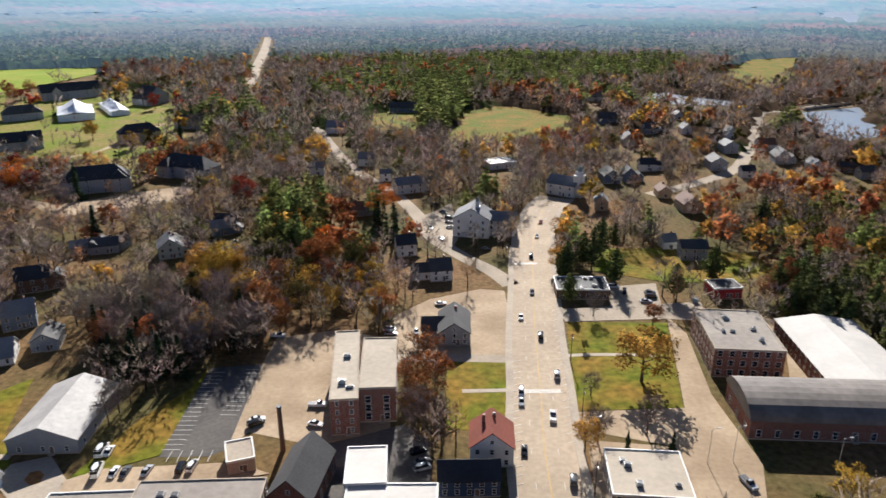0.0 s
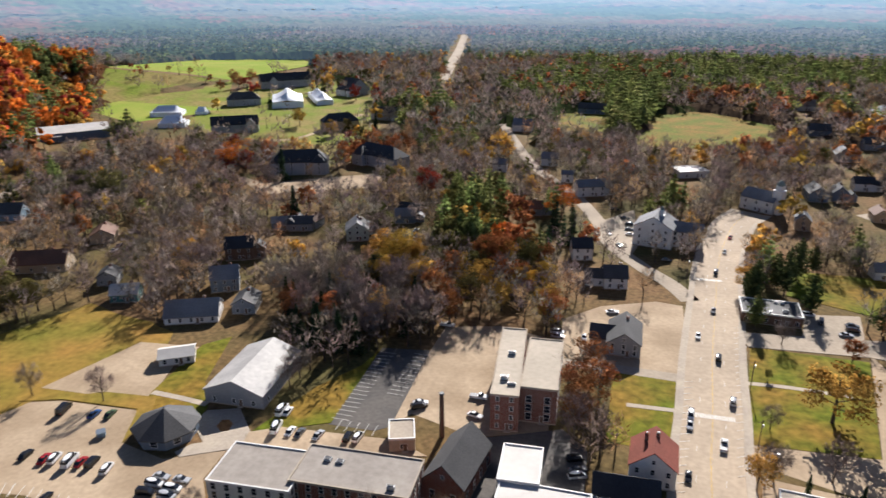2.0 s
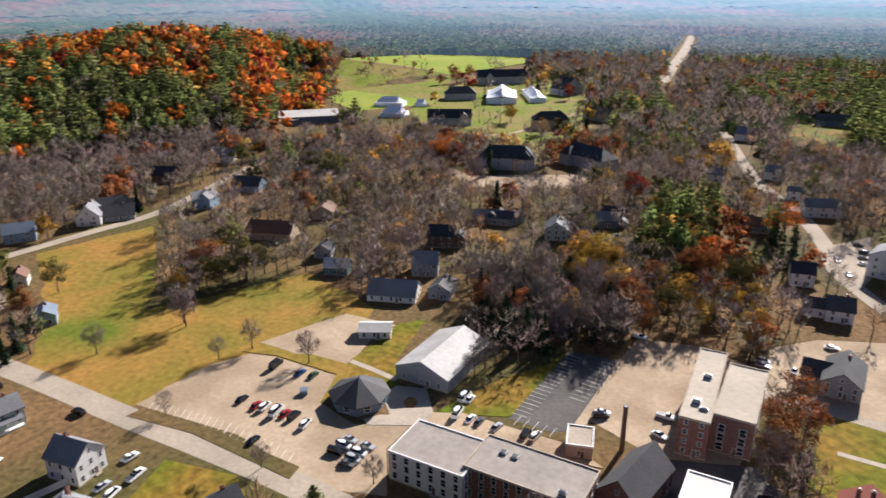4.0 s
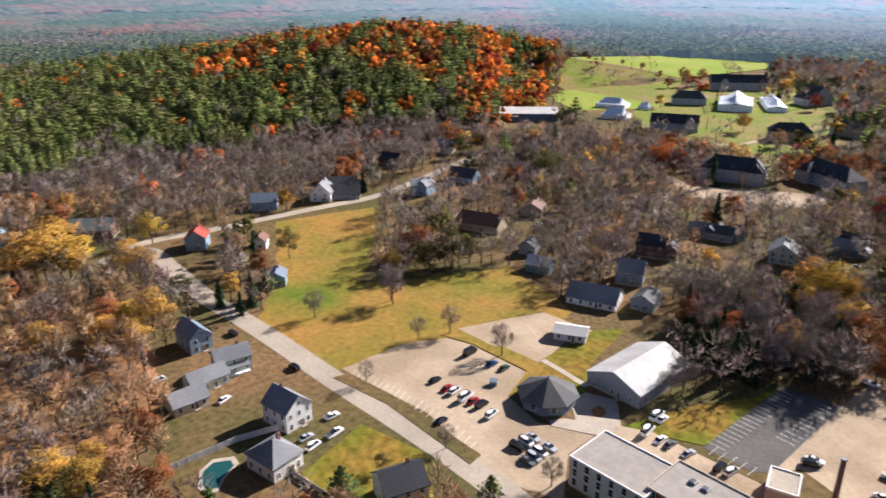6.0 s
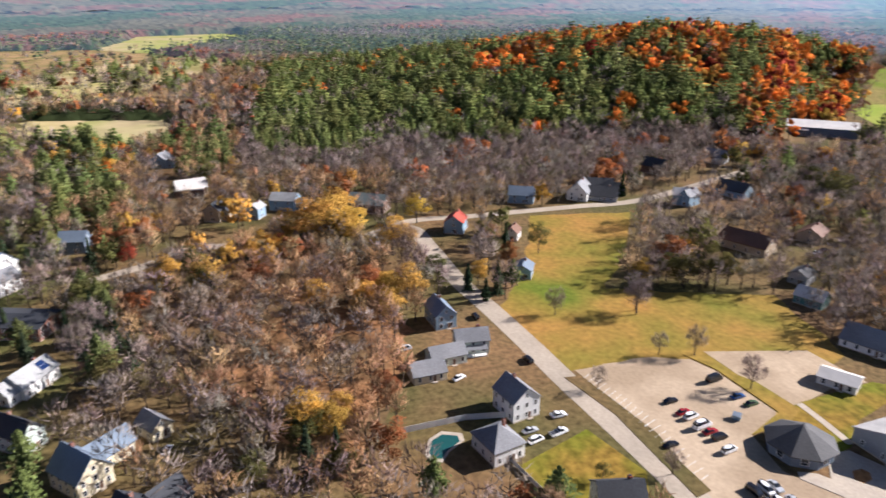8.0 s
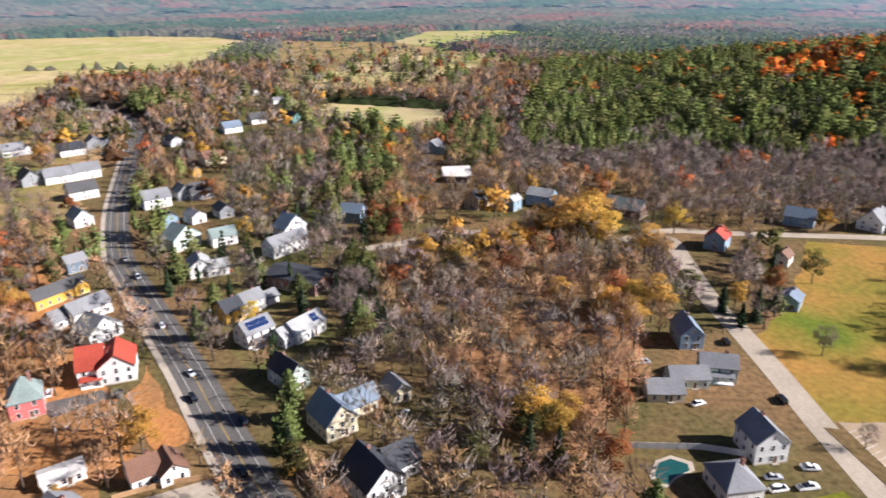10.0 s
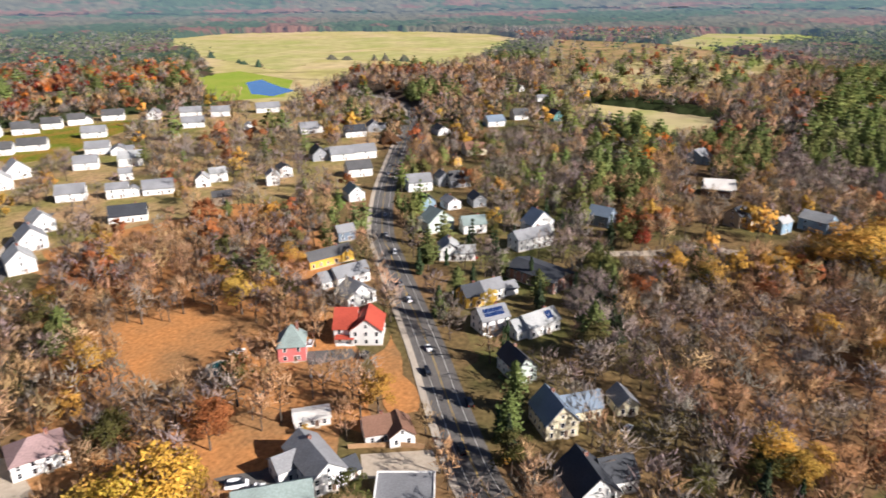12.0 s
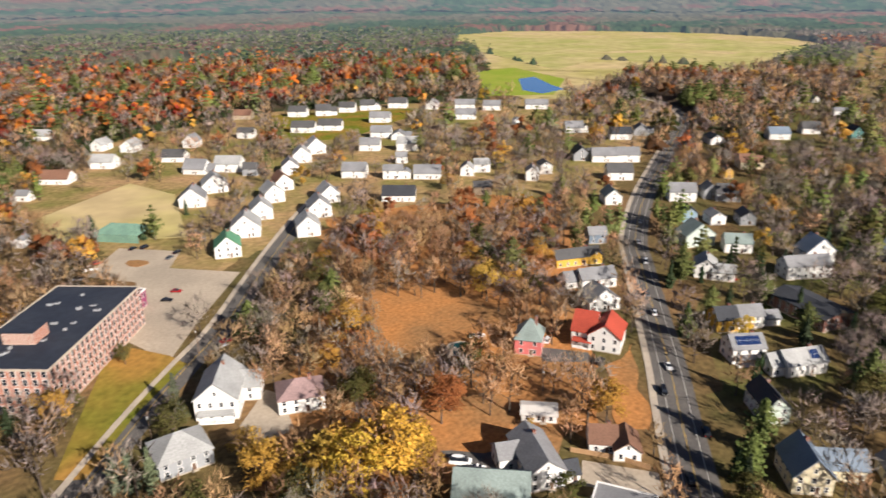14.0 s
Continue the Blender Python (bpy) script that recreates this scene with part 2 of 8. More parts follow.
def inside(pts, poly):
    x, y = pts[:, 0], pts[:, 1]
    hit = np.zeros(len(pts), bool)
    for j in range(len(poly)):
        (x0, y0), (x1, y1) = poly[j - 1], poly[j]
        cross = (y0 > y) != (y1 > y)
        hit ^= cross & (x < (x1 - x0) * (y - y0) / ((y1 - y0) or 1e-9) + x0)
    return hit


def sheet(name, label, category, material, z, poly, free=True, ragged=0.0):
    """A level piece of ground cover with a soft outline and a real edge."""
    pts = []
    z += 0.002 * len(SHEETS)
    SHEETS.append(name)
    rng = random.Random(int(abs(poly[0][0] * 13 + poly[0][1] * 7)))
    for j in range(len(poly)):
        a, b = Vector(poly[j - 1]), Vector(poly[j])
        n = max(1, int((b - a).length / 6)) if ragged else 1
        for s in range(n):
            p = a.lerp(b, s / n)
            pts.append((p.x + rng.uniform(-ragged, ragged), p.y + rng.uniform(-ragged, ragged)))
    hs = [float(terrain(*p)) for p in pts]
    n = len(pts)
    v = [(p[0], p[1], h + z) for p, h in zip(pts, hs)] + [(p[0], p[1], h - 0.3) for p, h in zip(pts, hs)]
    f = [tuple(range(n))] + [(j, j + n, (j + 1) % n + n, (j + 1) % n) for j in range(n)]
    bm = bmesh.new()
    me = mesh(name, v, f, material)
    bm.from_mesh(me)
    bmesh.ops.triangulate(bm, faces=[bm.faces[:][0]] if n > 4 else [])
    bmesh.ops.recalc_face_normals(bm, faces=bm.faces)
    bm.to_mesh(me)
    bm.free()
    ob = tagged(new(name, me), label, category, kind="structure")
    if free:
        OPEN.append(poly)
    if category in ("car park", "lawn", "driveway", "meadow", "clearing", "pond", "river", "sports field"):
        xs, ys = [p[0] for p in poly], [p[1] for p in poly]
        if max(xs) - min(xs) < 260:
            gx, gy = np.meshgrid(np.arange(min(xs), max(xs), 8), np.arange(min(ys), max(ys), 8))
            for p in np.c_[gx.ravel(), gy.ravel()][inside(np.c_[gx.ravel(), gy.ravel()], poly)]:
                CLEAR.append((float(p[0]), float(p[1]), 4.0, 20 if category in ("pond", "sports field") else 8))
    return ob


def smooth_line(pts, step=4.0):
    """Points every few metres along a curve through the given ones."""
    p = [Vector(q) for q in pts]
    p = [p[0] * 2 - p[1]] + p + [p[-1] * 2 - p[-2]]
    out = []
    for a, b, c, d in zip(p, p[1:], p[2:], p[3:]):
        n = max(2, int((c - b).length / step))
        for s in range(n):
            u = s / n
            out.append(0.5 * ((2 * b) + (c - a) * u + (2 * a - 5 * b + 4 * c - d) * u * u + (3 * b - a - 3 * c + d) * u ** 3))
    out.append(p[-2])
    return out


def ribbon(line, left, right, z0, z1):
    """A strip along a line between two offsets, with its sides."""
    sh = Shape()
    v = []
    for j, p in enumerate(line):
        t = (line[min(j + 1, len(line) - 1)] - line[max(j - 1, 0)]).normalized()
        nrm = Vector((-t.y, t.x))
        h = float(terrain(p.x, p.y))
        for o in (left, right):
            q = p + nrm * o
            v += [(q.x, q.y, h + z1), (q.x, q.y, h + z0)]
    f = []
    for j in range(len(line) - 1):
        a, b = 4 * j, 4 * j + 4
        f += [(a, a + 2, b + 2, b), (a + 1, a, b, b + 1), (a + 2, a + 3, b + 3, b + 2)]
    f += [(0, 1, 3, 2)]
    sh.add(v, f)
    return sh


ROADS = []


def street(name, label, pts, width, material="road_asphalt", walks=(0, 0), lines="", clear=9, z=0.06):
    line = smooth_line(pts)
    tagged(new(name, ribbon(line, width / 2, -width / 2, -0.3, z).mesh(name, material)), label, "road", kind="structure")
    ROADS.append((np.array([(p.x, p.y) for p in line]), width / 2 + 2.0))
    for p in line[::2]:
        CLEAR.append((p.x, p.y, width / 2, clear))
    for side, w in zip((1, -1), walks):
        if w:
            a, b = side * width / 2, side * (width / 2 + w)
            tagged(new("pavement", ribbon(line, max(a, b), min(a, b), -0.3, 0.18).mesh("pavement", "concrete")), "pale concrete pavement with a raised kerb beside the road", "pavement", kind="structure")
    if "y" in lines:
        for o in (0.12, -0.12):
            tagged(new("centre_line", ribbon(line, o + 0.05, o - 0.05, z - 0.01, z + 0.012).mesh("centre_line", "yellow_line")), "yellow centre line painted on the road", "road marking", kind="structure")
    if "d" in lines:
        dash = Shape().box(-1.4, -0.06, -0.02, 1.4, 0.06, 0).mesh("lane_dash", "white_line")
        for o in (3.6, -3.6):
            for p, q in list(zip(line, line[1:]))[::3]:
                t = (q - p).normalized()
                ob = tagged(new("lane_dash", dash), "short white lane dash painted on the road", "road marking", "lane dashes", "structure")
                ob.matrix_basis = pose(p.x - t.y * o, p.y + t.x * o, z + 0.012, 0, 0, math.degrees(math.atan2(t.y, t.x)))
    if "w" in lines:
        for o in (width / 2 - 2.5, -width / 2 + 2.5):
            tagged(new("edge_line", ribbon(line, o + 0.06, o - 0.06, z - 0.01, z + 0.012).mesh("edge_line", "white_line")), "white edge line painted on the road", "road marking", kind="structure")
    return line


def stripe(x, y, length, width, yaw, z=0.075, material="white_line", name="parking_line", label="white parking line painted on the asphalt"):
    sh = Shape().box(-length / 2, -width / 2, -0.02, length / 2, width / 2, 0)
    ob = tagged(new(name, sh.mesh(name, material)), label, "road marking", "painted parking lines", "structure")
    ob.matrix_basis = pose(x, y, z, 0, 0, yaw)
    return ob


def bay_lines(x, y, yaw, n, pitch, length, slant=0, z=0.075):
    """A row of parking lines; the row runs along yaw."""
    me = Shape().box(-length / 2, -0.07, -0.02, length / 2, 0.07, 0).mesh("parking_line", "white_line")
    c, s = math.cos(radians(yaw)), math.sin(radians(yaw))
    for j in range(n):
        ob = tagged(new("parking_line", me), "white parking line painted on the asphalt", "road marking", "painted parking lines", "structure")
        ob.matrix_basis = pose(x + c * pitch * j, y + s * pitch * j, z, 0, 0, yaw + 90 + slant)


def crossing(x, y, yaw, span, n, z=0.075):
    me = Shape().box(-1.1, -0.2, -0.02, 1.1, 0.2, 0).mesh("crossing_bar", "white_line")
    ob = thing("crossing", pose(x, y, z, 0, 0, yaw), "white painted crossing bars over the road", "road marking", kind="structure")
    for j in range(n):
        part("bar", me, ob, at=pose((0), (j - (n - 1) / 2) * span / n, 0))
# ---------------------------------------------------------------- buildings
WINDOWS = {}


def window_mesh(w, h, trim):
    """A sash window: casing, sill and a crossbar round the opening (the pane is a mesh of its own)."""
    key = ("casing", w, h, trim)
    if key not in WINDOWS:
        t = 0.11
        sh = Shape()
        sh.box(-w / 2 - t, -0.07, -t, w / 2 + t, 0.02, 0).box(-w / 2 - t, -0.07, h, w / 2 + t, 0.02, h + t)
        sh.box(-w / 2 - t, -0.07, 0, -w / 2, 0.02, h).box(w / 2, -0.07, 0, w / 2 + t, 0.02, h)
        sh.box(-w / 2, -0.05, h / 2 - 0.04, w / 2, 0.02, h / 2 + 0.04)
        WINDOWS[key] = sh.mesh("window", trim)
        WINDOWS[("pane", w, h)] = Shape().box(-w / 2, -0.02, 0, w / 2, 0.01, h).mesh("pane", "window_glass")
    return WINDOWS[key], WINDOWS[("pane", w, h)]


def put_window(parent, m, w=1.0, h=1.5, trim="pale_trim", near=True):
    casing, pane = window_mesh(w, h, trim)
    if near:
        win = part("window", casing, parent, at=m)
        part("pane", pane, win)
    else:
        key = ("whole", w, h, trim)
        if key not in WINDOWS:
            t = 0.12
            sh = Shape().box(-w / 2 - t, -0.06, -t, w / 2 + t, 0.02, h + t).box(-w / 2, -0.075, 0, w / 2, 0, h / 2 - 0.04, 1).box(-w / 2, -0.075, h / 2 + 0.04, w / 2, 0, h, 1)
            WINDOWS[key] = sh.mesh("window", [trim, "window_glass"])
        part("window", WINDOWS[key], parent, at=m)


def roof_mesh(kind, w, d, pitch, over, mat, axis):
    """Roof slabs over a w by d plan, eaves at height 0; returns the mesh and the ridge's height."""
    if axis == "y":
        w, d = d, w
    rise = d / 2 * math.tan(radians(pitch))
    t = 0.28
    X, Y = w / 2 + over, d / 2 + over
    drop = over * math.tan(radians(pitch))
    sh = Shape()
    if kind == "gable":
        prof = [(-Y, -drop), (0, rise), (Y, -drop), (Y, -drop + t), (0, rise + t * 1.2), (-Y, -drop + t)]
        v = [(s * X, y, z) for s in (-1, 1) for y, z in prof]
        sh.add(v, [(0, 1, 7, 6), (1, 2, 8, 7), (2, 3, 9, 8), (3, 4, 10, 9), (4, 5, 11, 10), (5, 0, 6, 11), (0, 5, 4, 1), (1, 4, 3, 2), (6, 7, 10, 11), (7, 8, 9, 10)])
    elif kind in ("hip", "pyramid"):
        r = max(0.05, X - Y) if kind == "hip" else 0.05
        top = rise + t
        v = [(-X, -Y, -drop), (X, -Y, -drop), (X, Y, -drop), (-X, Y, -drop), (-X, -Y, -drop + t), (X, -Y, -drop + t), (X, Y, -drop + t), (-X, Y, -drop + t), (-r, 0, top), (r, 0, top)]
        sh.add(v, [(3, 2, 1, 0), (0, 1, 5, 4), (1, 2, 6, 5), (2, 3, 7, 6), (3, 0, 4, 7), (4, 5, 9, 8), (5, 6, 9), (6, 7, 8, 9), (7, 4, 8)])
    elif kind == "barrel":
        n = 12
        arc = [(-Y * math.cos(math.pi * j / n), rise * math.sin(math.pi * j / n)) for j in range(n + 1)]
        prof = arc + [(y * 1.0, z + t) for y, z in arc[::-1]]
        k = len(prof)
        v = [(s * X, y, z) for s in (-1, 1) for y, z in prof]
        sh.add(v, [(j, j + k, (j + 1) % k + k, (j + 1) % k) for j in range(k)])
        sh.add(v, [tuple(range(n + 1)), tuple(range(k, k + n + 1))[::-1]])
    elif kind == "flat":
        sh.box(-w / 2 + 0.25, -d / 2 + 0.25, -0.25, w / 2 - 0.25, d / 2 - 0.25, 0.05)
    if axis == "y":
        sh.v = [(-y, x, z) for x, y, z in sh.v]
    return sh.mesh("roof", mat), rise


def parapet_mesh(w, d, mat):
    """The raised rim of a flat roof, as one closed ring."""
    loops = [(w / 2 + 0.12, d / 2 + 0.12), (w / 2 - 0.25, d / 2 - 0.25)]
    v = [(sx * a, sy * b, z) for a, b in loops for z in (-0.3, 0.35) for sx, sy in ((-1, -1), (1, -1), (1, 1), (-1, 1))]
    f = []
    for k in range(4):
        n = (k + 1) % 4
        f += [(k, n, n + 4, k + 4), (k + 4, n + 4, n + 12, k + 12), (k + 12, n + 12, n + 8, k + 8), (k + 8, n + 8, n, k)]
    return mesh("parapet", v, f, mat)


def wall_mesh(w, d, h, kind, rise, axis, mat, base):
    sh = Shape()
    sh.box(-w / 2, -d / 2, -0.4, w / 2, d / 2, h)
    if kind in ("gable", "barrel"):
        a, b = (w / 2, d / 2) if axis == "x" else (d / 2, w / 2)
        if kind == "gable":
            v = [(-a, -b, h), (-a, b, h), (-a, 0, h + rise), (a, -b, h), (a, b, h), (a, 0, h + rise)]
            f = [(0, 2, 1), (3, 4, 5), (0, 3, 5, 2), (1, 2, 5, 4)]
        else:
            arc = [(-b * math.cos(math.pi * j / 10) , h + rise * math.sin(math.pi * j / 10) - 0.02) for j in range(11)]
            v = [(s * (a - 0.05), y, z) for s in (-1, 1) for y, z in arc]
            f = [tuple(range(11))[::-1], tuple(range(11, 22))]
        if axis == "y":
            v = [(-y, x, z) for x, y, z in v]
        sh.add(v, f)
    sh.box(-w / 2 - 0.06, -d / 2 - 0.06, -0.4, w / 2 + 0.06, d / 2 + 0.06, 0.35, 1)
    return sh.mesh("wall", [mat, base])


def volume(parent, w, d, h, roof, pitch, axis, wall, roofing, dx=0.0, dy=0.0, storeys=0, over=0.4, near=True, spacing=2.6, trim="pale_trim", win=(0.95, 1.45), sides="fblr", rz=0.0):
    """One walled and roofed body of a building, with windows on the sides named."""
    at = pose(dx, dy, 0, 0, 0, rz)
    me, rise = roof_mesh(roof, w, d, pitch, over, roofing, axis)
    part("wall", wall_mesh(w, d, h, roof, rise, axis, wall, "concrete"), parent, at=at)
    part("roof", me, parent, at=at @ pose(0, 0, h))
    if roof == "flat":
        part("parapet", parapet_mesh(w, d, "pale_trim" if "brick" not in wall else "concrete"), parent, at=at @ pose(0, 0, h))
    storeys = storeys or max(1, round(h / 3.0))
    ww, wh = win
    for side in sides:
        span, off, rot = {"f": (w, d / 2, 0), "b": (w, d / 2, 180), "l": (d, w / 2, -90), "r": (d, w / 2, 90)}[side]
        n = max(1, int((span - 0.8) / spacing))
        for s in range(storeys):
            z = 0.95 + s * (h / storeys)
            if z + wh > h + 0.05 and s:
                break
            for j in range(n):
                u = (j - (n - 1) / 2) * span / n
                put_window(parent, at @ pose(0, 0, 0, 0, 0, rot) @ pose(u, -off, min(z, h - wh - 0.25)), ww, wh, trim, near)
    if roof == "gable" and pitch > 24:
        ends = "lr" if axis == "x" else "fb"
        for side in ends:
            if side in sides:
                off, rot = {"f": (d / 2, 0), "b": (d / 2, 180), "l": (w / 2, -90), "r": (w / 2, 90)}[side]
                put_window(parent, at @ pose(0, 0, 0, 0, 0, rot) @ pose(0, -off, h + 0.25 * rise), 0.8, 1.1, trim, near)
    return rise


def door_on(parent, m, w=1.0, h=2.1, mat="brown_paint"):
    sh = Shape().box(-w / 2 - 0.12, -0.06, 0, w / 2 + 0.12, 0.02, h + 0.12).box(-w / 2, -0.09, 0.02, w / 2, 0, h, 1).box(-w / 2 - 0.4, -0.9, -0.2, w / 2 + 0.4, -0.02, 0.02, 2)
    part("door", sh.mesh("door", ["pale_trim", mat, "concrete"]), parent, at=m)


def chimney(parent, x, y, z0, z1, mat="red_brick", s=0.45):
    sh = Shape().box(-s, -s, z0, s, s, z1).box(-s - 0.08, -s - 0.08, z1 - 0.25, s + 0.08, s + 0.08, z1 - 0.05).box(-s * 0.5, -s * 0.5, z1, s * 0.5, s * 0.5, z1 + 0.25, 1)
    part("chimney", sh.mesh("chimney", [mat, "dark_metal"]), parent, at=pose(x, y, 0))


def porch(parent, w, d, x, y, rz, roofing="grey_shingle", h=2.7):
    sh = Shape().box(-w / 2, -d, -0.3, w / 2, 0, 0.35, 1).add([(-w / 2 - 0.2, -d - 0.2, h), (w / 2 + 0.2, -d - 0.2, h), (w / 2 + 0.2, 0, h + 0.7), (-w / 2 - 0.2, 0, h + 0.7), (-w / 2 - 0.2, -d - 0.2, h + 0.16), (w / 2 + 0.2, -d - 0.2, h + 0.16), (w / 2 + 0.2, 0, h + 0.9), (-w / 2 - 0.2, 0, h + 0.9)],
                                                                    [(0, 1, 2, 3), (4, 7, 6, 5), (0, 4, 5, 1), (1, 5, 6, 2), (3, 7, 4, 0)])
    n = max(2, int(w / 2.2))
    for j in range(n + 1):
        u = -w / 2 + 0.12 + (w - 0.24) * j / n
        sh.box(u - 0.08, -d + 0.05, 0.3, u + 0.08, -d + 0.21, h, 1)
    part("porch", sh.mesh("porch", [roofing, "pale_trim"]), parent, at=pose(x, y, 0, 0, 0, rz))


def house(x, y, yaw, w, d, h, wall="white_paint", roofing="grey_shingle", roof="gable", pitch=36, axis="x", label="", wing=None, stack=1, veranda="", far=False, category="house", clear=17, name="house",
          sides="", storeys=0, spacing=2.7, win=(0.95, 1.45), trim="pale_trim", over=0.4, dormers=0, solar=None, units=0):
    """A building: body, roof, windows, door, and as given a wing (dx, dy, w, d, h, axis), chimney and porch."""
    gz = float(terrain(x, y))
    if far and category == "house" and not wing and axis == "x" and roof == "gable" and w < 15.5 and h > 3.5:
        k = random.Random(int(abs(x * 31 + y * 17)))        # neighbours differ in ridge, pitch and additions
        if k.random() < 0.45:
            axis, d = "y", max(d, 1.1 * w * k.uniform(0.8, 1.0))
            w = w * 0.78
        pitch = k.choice((30, 36, 40, 44))
        yaw += k.uniform(-9, 9)
        if k.random() < 0.45 and w > 8:
            wing = (w * 0.5 + 2.2, k.uniform(-1, 1), w * 0.5, d * 0.7, h * k.uniform(0.55, 0.85), k.choice("xy"))
    walls, roofs = wall.replace("_paint", "").replace("_", " "), roofing.replace("_", " ")
    if not label:
        form = {"gable": "gabled", "hip": "hipped", "flat": "flat", "pyramid": "hipped", "barrel": "arched"}[roof]
        label = ("small " if w * d < 55 else "") + walls + " house with " + form + " " + roofs + " roof" + (" and wing" if wing else "")
    ob = thing(name, pose(x, y, gz, 0, 0, yaw), label, category)
    sides = sides or "fblr"
    turn, dist = math.atan2(-y, -x), math.hypot(x, y)
    sides = "".join(k for k in sides if math.cos(radians(yaw + {"f": -90, "b": 90, "l": 180, "r": 0}[k]) - turn) > -0.25)
    near = dist < 205
    spacing = spacing * (1.0 if near else (1.2 if dist < 330 else (2.0 if dist < 450 else 3.2)))
    rise = volume(ob, w, d, h, roof, pitch, axis, wall, roofing, storeys=storeys, near=near, sides=sides, spacing=spacing, win=win, trim=trim, over=over)
    if wing:
        dx, dy, ww, wd, wh, wa = wing
        volume(ob, ww, wd, wh, roof if roof != "pyramid" else "hip", pitch, wa, wall, roofing, dx, dy, near=False, sides="".join(k for k in "flr" if k in sides), spacing=3.0 if dist < 360 else 5.0)
    if stack and roof != "flat":
        chimney(ob, (0.22 if axis == "x" else 0.05) * w, (0.06 if axis == "x" else 0.2) * d, h, h + rise + 0.9)
    if veranda:
        for side in veranda:
            span, off, rot = {"f": (w, d / 2, 0), "b": (w, d / 2, 180), "l": (d, w / 2, -90), "r": (d, w / 2, 90)}[side]
            c, s = math.cos(radians(rot - 90)), math.sin(radians(rot - 90))
            porch(ob, span * 0.8, 2.0, c * off, s * off, rot, roofing)
    else:
        door_on(ob, pose(w * 0.12, -d / 2, 0.3))
    if dormers:
        for j in range(dormers):
            u = (j - (dormers - 1) / 2) * w / (dormers + 0.6)
            sh = Shape().box(-0.8, -d * 0.42, 0, 0.8, -d * 0.1, 1.7)
            sh.add([(-1.0, -d * 0.44, 1.6), (1.0, -d * 0.44, 1.6), (0, -d * 0.44, 2.6), (-1.0, -d * 0.1, 1.6), (1.0, -d * 0.1, 1.6), (0, -d * 0.1, 2.6)], [(0, 1, 2), (0, 2, 5, 3), (1, 4, 5, 2), (0, 3, 4, 1)], 1)
            dm = part("dormer", sh.mesh("dormer", [wall, roofing]), ob, at=pose(u, 0, h + 0.4))
            part("pane", window_mesh(1.0, 1.2, trim)[1], dm, at=pose(0, -d * 0.42, 0.35))
    for j in range(units):
        k = random.Random(int(abs(x * 7 + y * 3)) + j)
        roof_unit(ob, k.uniform(-0.36, 0.36) * w, k.uniform(-0.36, 0.36) * d, h + 0.05, k.uniform(0.7, 2.2), k.uniform(0.7, 1.6), k.uniform(0.4, 1.2))
    if solar:
        cols, rows, u = solar
        m = pose(x, y, gz, 0, 0, yaw) @ pose(u, -d * 0.26, h + 0.48 * (d / 2) * math.tan(radians(pitch)) + 0.48, pitch)
        solar_panels(m, cols, rows)
    r = math.hypot(w, d) / 2
    CLEAR.append((x, y, r + 0.5, clear))
    c, s = math.cos(radians(yaw)), math.sin(radians(yaw))
    ww, dd = w / 2 + 2.2, d / 2 + 2.2
    OPEN.append([(x + c * a - s * b, y + s * a + c * b) for a, b in ((-ww, -dd), (ww, -dd), (ww, dd), (-ww, dd))])
    return ob


def roof_unit(parent, x, y, z, w=1.6, d=1.2, h=1.1):
    sh = Shape().box(-w / 2, -d / 2, 0, w / 2, d / 2, h).box(-w / 2 + 0.15, -d / 2 + 0.15, h, w / 2 - 0.15, d / 2 - 0.15, h + 0.12, 1).box(-w / 2 - 0.1, -d / 2 - 0.1, 0, w / 2 + 0.1, d / 2 + 0.1, 0.15, 1)
    part("roof_unit", sh.mesh("roof_unit", ["pale_metal", "dark_metal"]), parent, at=pose(x, y, z))


def tent(x, y, yaw, w, d, h, peaks):
    """A white marquee with a peaked roof and valance."""
    ob = thing("marquee", pose(x, y, 0, 0, 0, yaw), "large white canvas marquee with peaked roof on the lawn", "marquee", "white marquees")
    sh = Shape()
    n, rows = 24, 8
    v = []
    for j in range(n + 1):
        for k in range(rows + 1):
            u, s = j / n, k / rows
            along = 0.5 + 0.5 * abs(math.cos(math.pi * peaks * u)) if peaks > 1 else 1.0
            end = min(1.0, 4.0 * min(u, 1 - u) + 0.15)
            v.append(((u - 0.5) * w, (s - 0.5) * d, h * 0.42 + h * 0.58 * (1 - abs(2 * s - 1)) ** 1.2 * end * (0.75 + 0.25 * along)))
    f = [(j * (rows + 1) + k, (j + 1) * (rows + 1) + k, (j + 1) * (rows + 1) + k + 1, j * (rows + 1) + k + 1) for j in range(n) for k in range(rows)]
    sh.add(v, f)
    part("canopy", sh.mesh("canopy", "tent_canvas"), ob)
    z = h * 0.42
    part("valance", Shape().box(-w / 2, -d / 2, 0.05, w / 2, -d / 2 + 0.06, z).box(-w / 2, d / 2 - 0.06, 0.05, w / 2, d / 2, z).box(-w / 2, -d / 2, 0.05, -w / 2 + 0.06, d / 2, z).box(w / 2 - 0.06, -d / 2, 0.05, w / 2, d / 2, z).mesh("valance", "tent_canvas"), ob)
    pole = Shape().tube((0, 0, -0.1), (0, 0, z), 0.06, 0.06).mesh("pole", "pale_metal")
    for a in (-w / 2 + 0.2, w / 2 - 0.2):
        for b in (-d / 2 + 0.2, d / 2 - 0.2):
            part("pole", pole, ob, at=pose(a, b, 0))
    CLEAR.append((x, y, max(w, d) / 2, 24))
    return ob


# ---------------------------------------------------------------- cars and street furniture


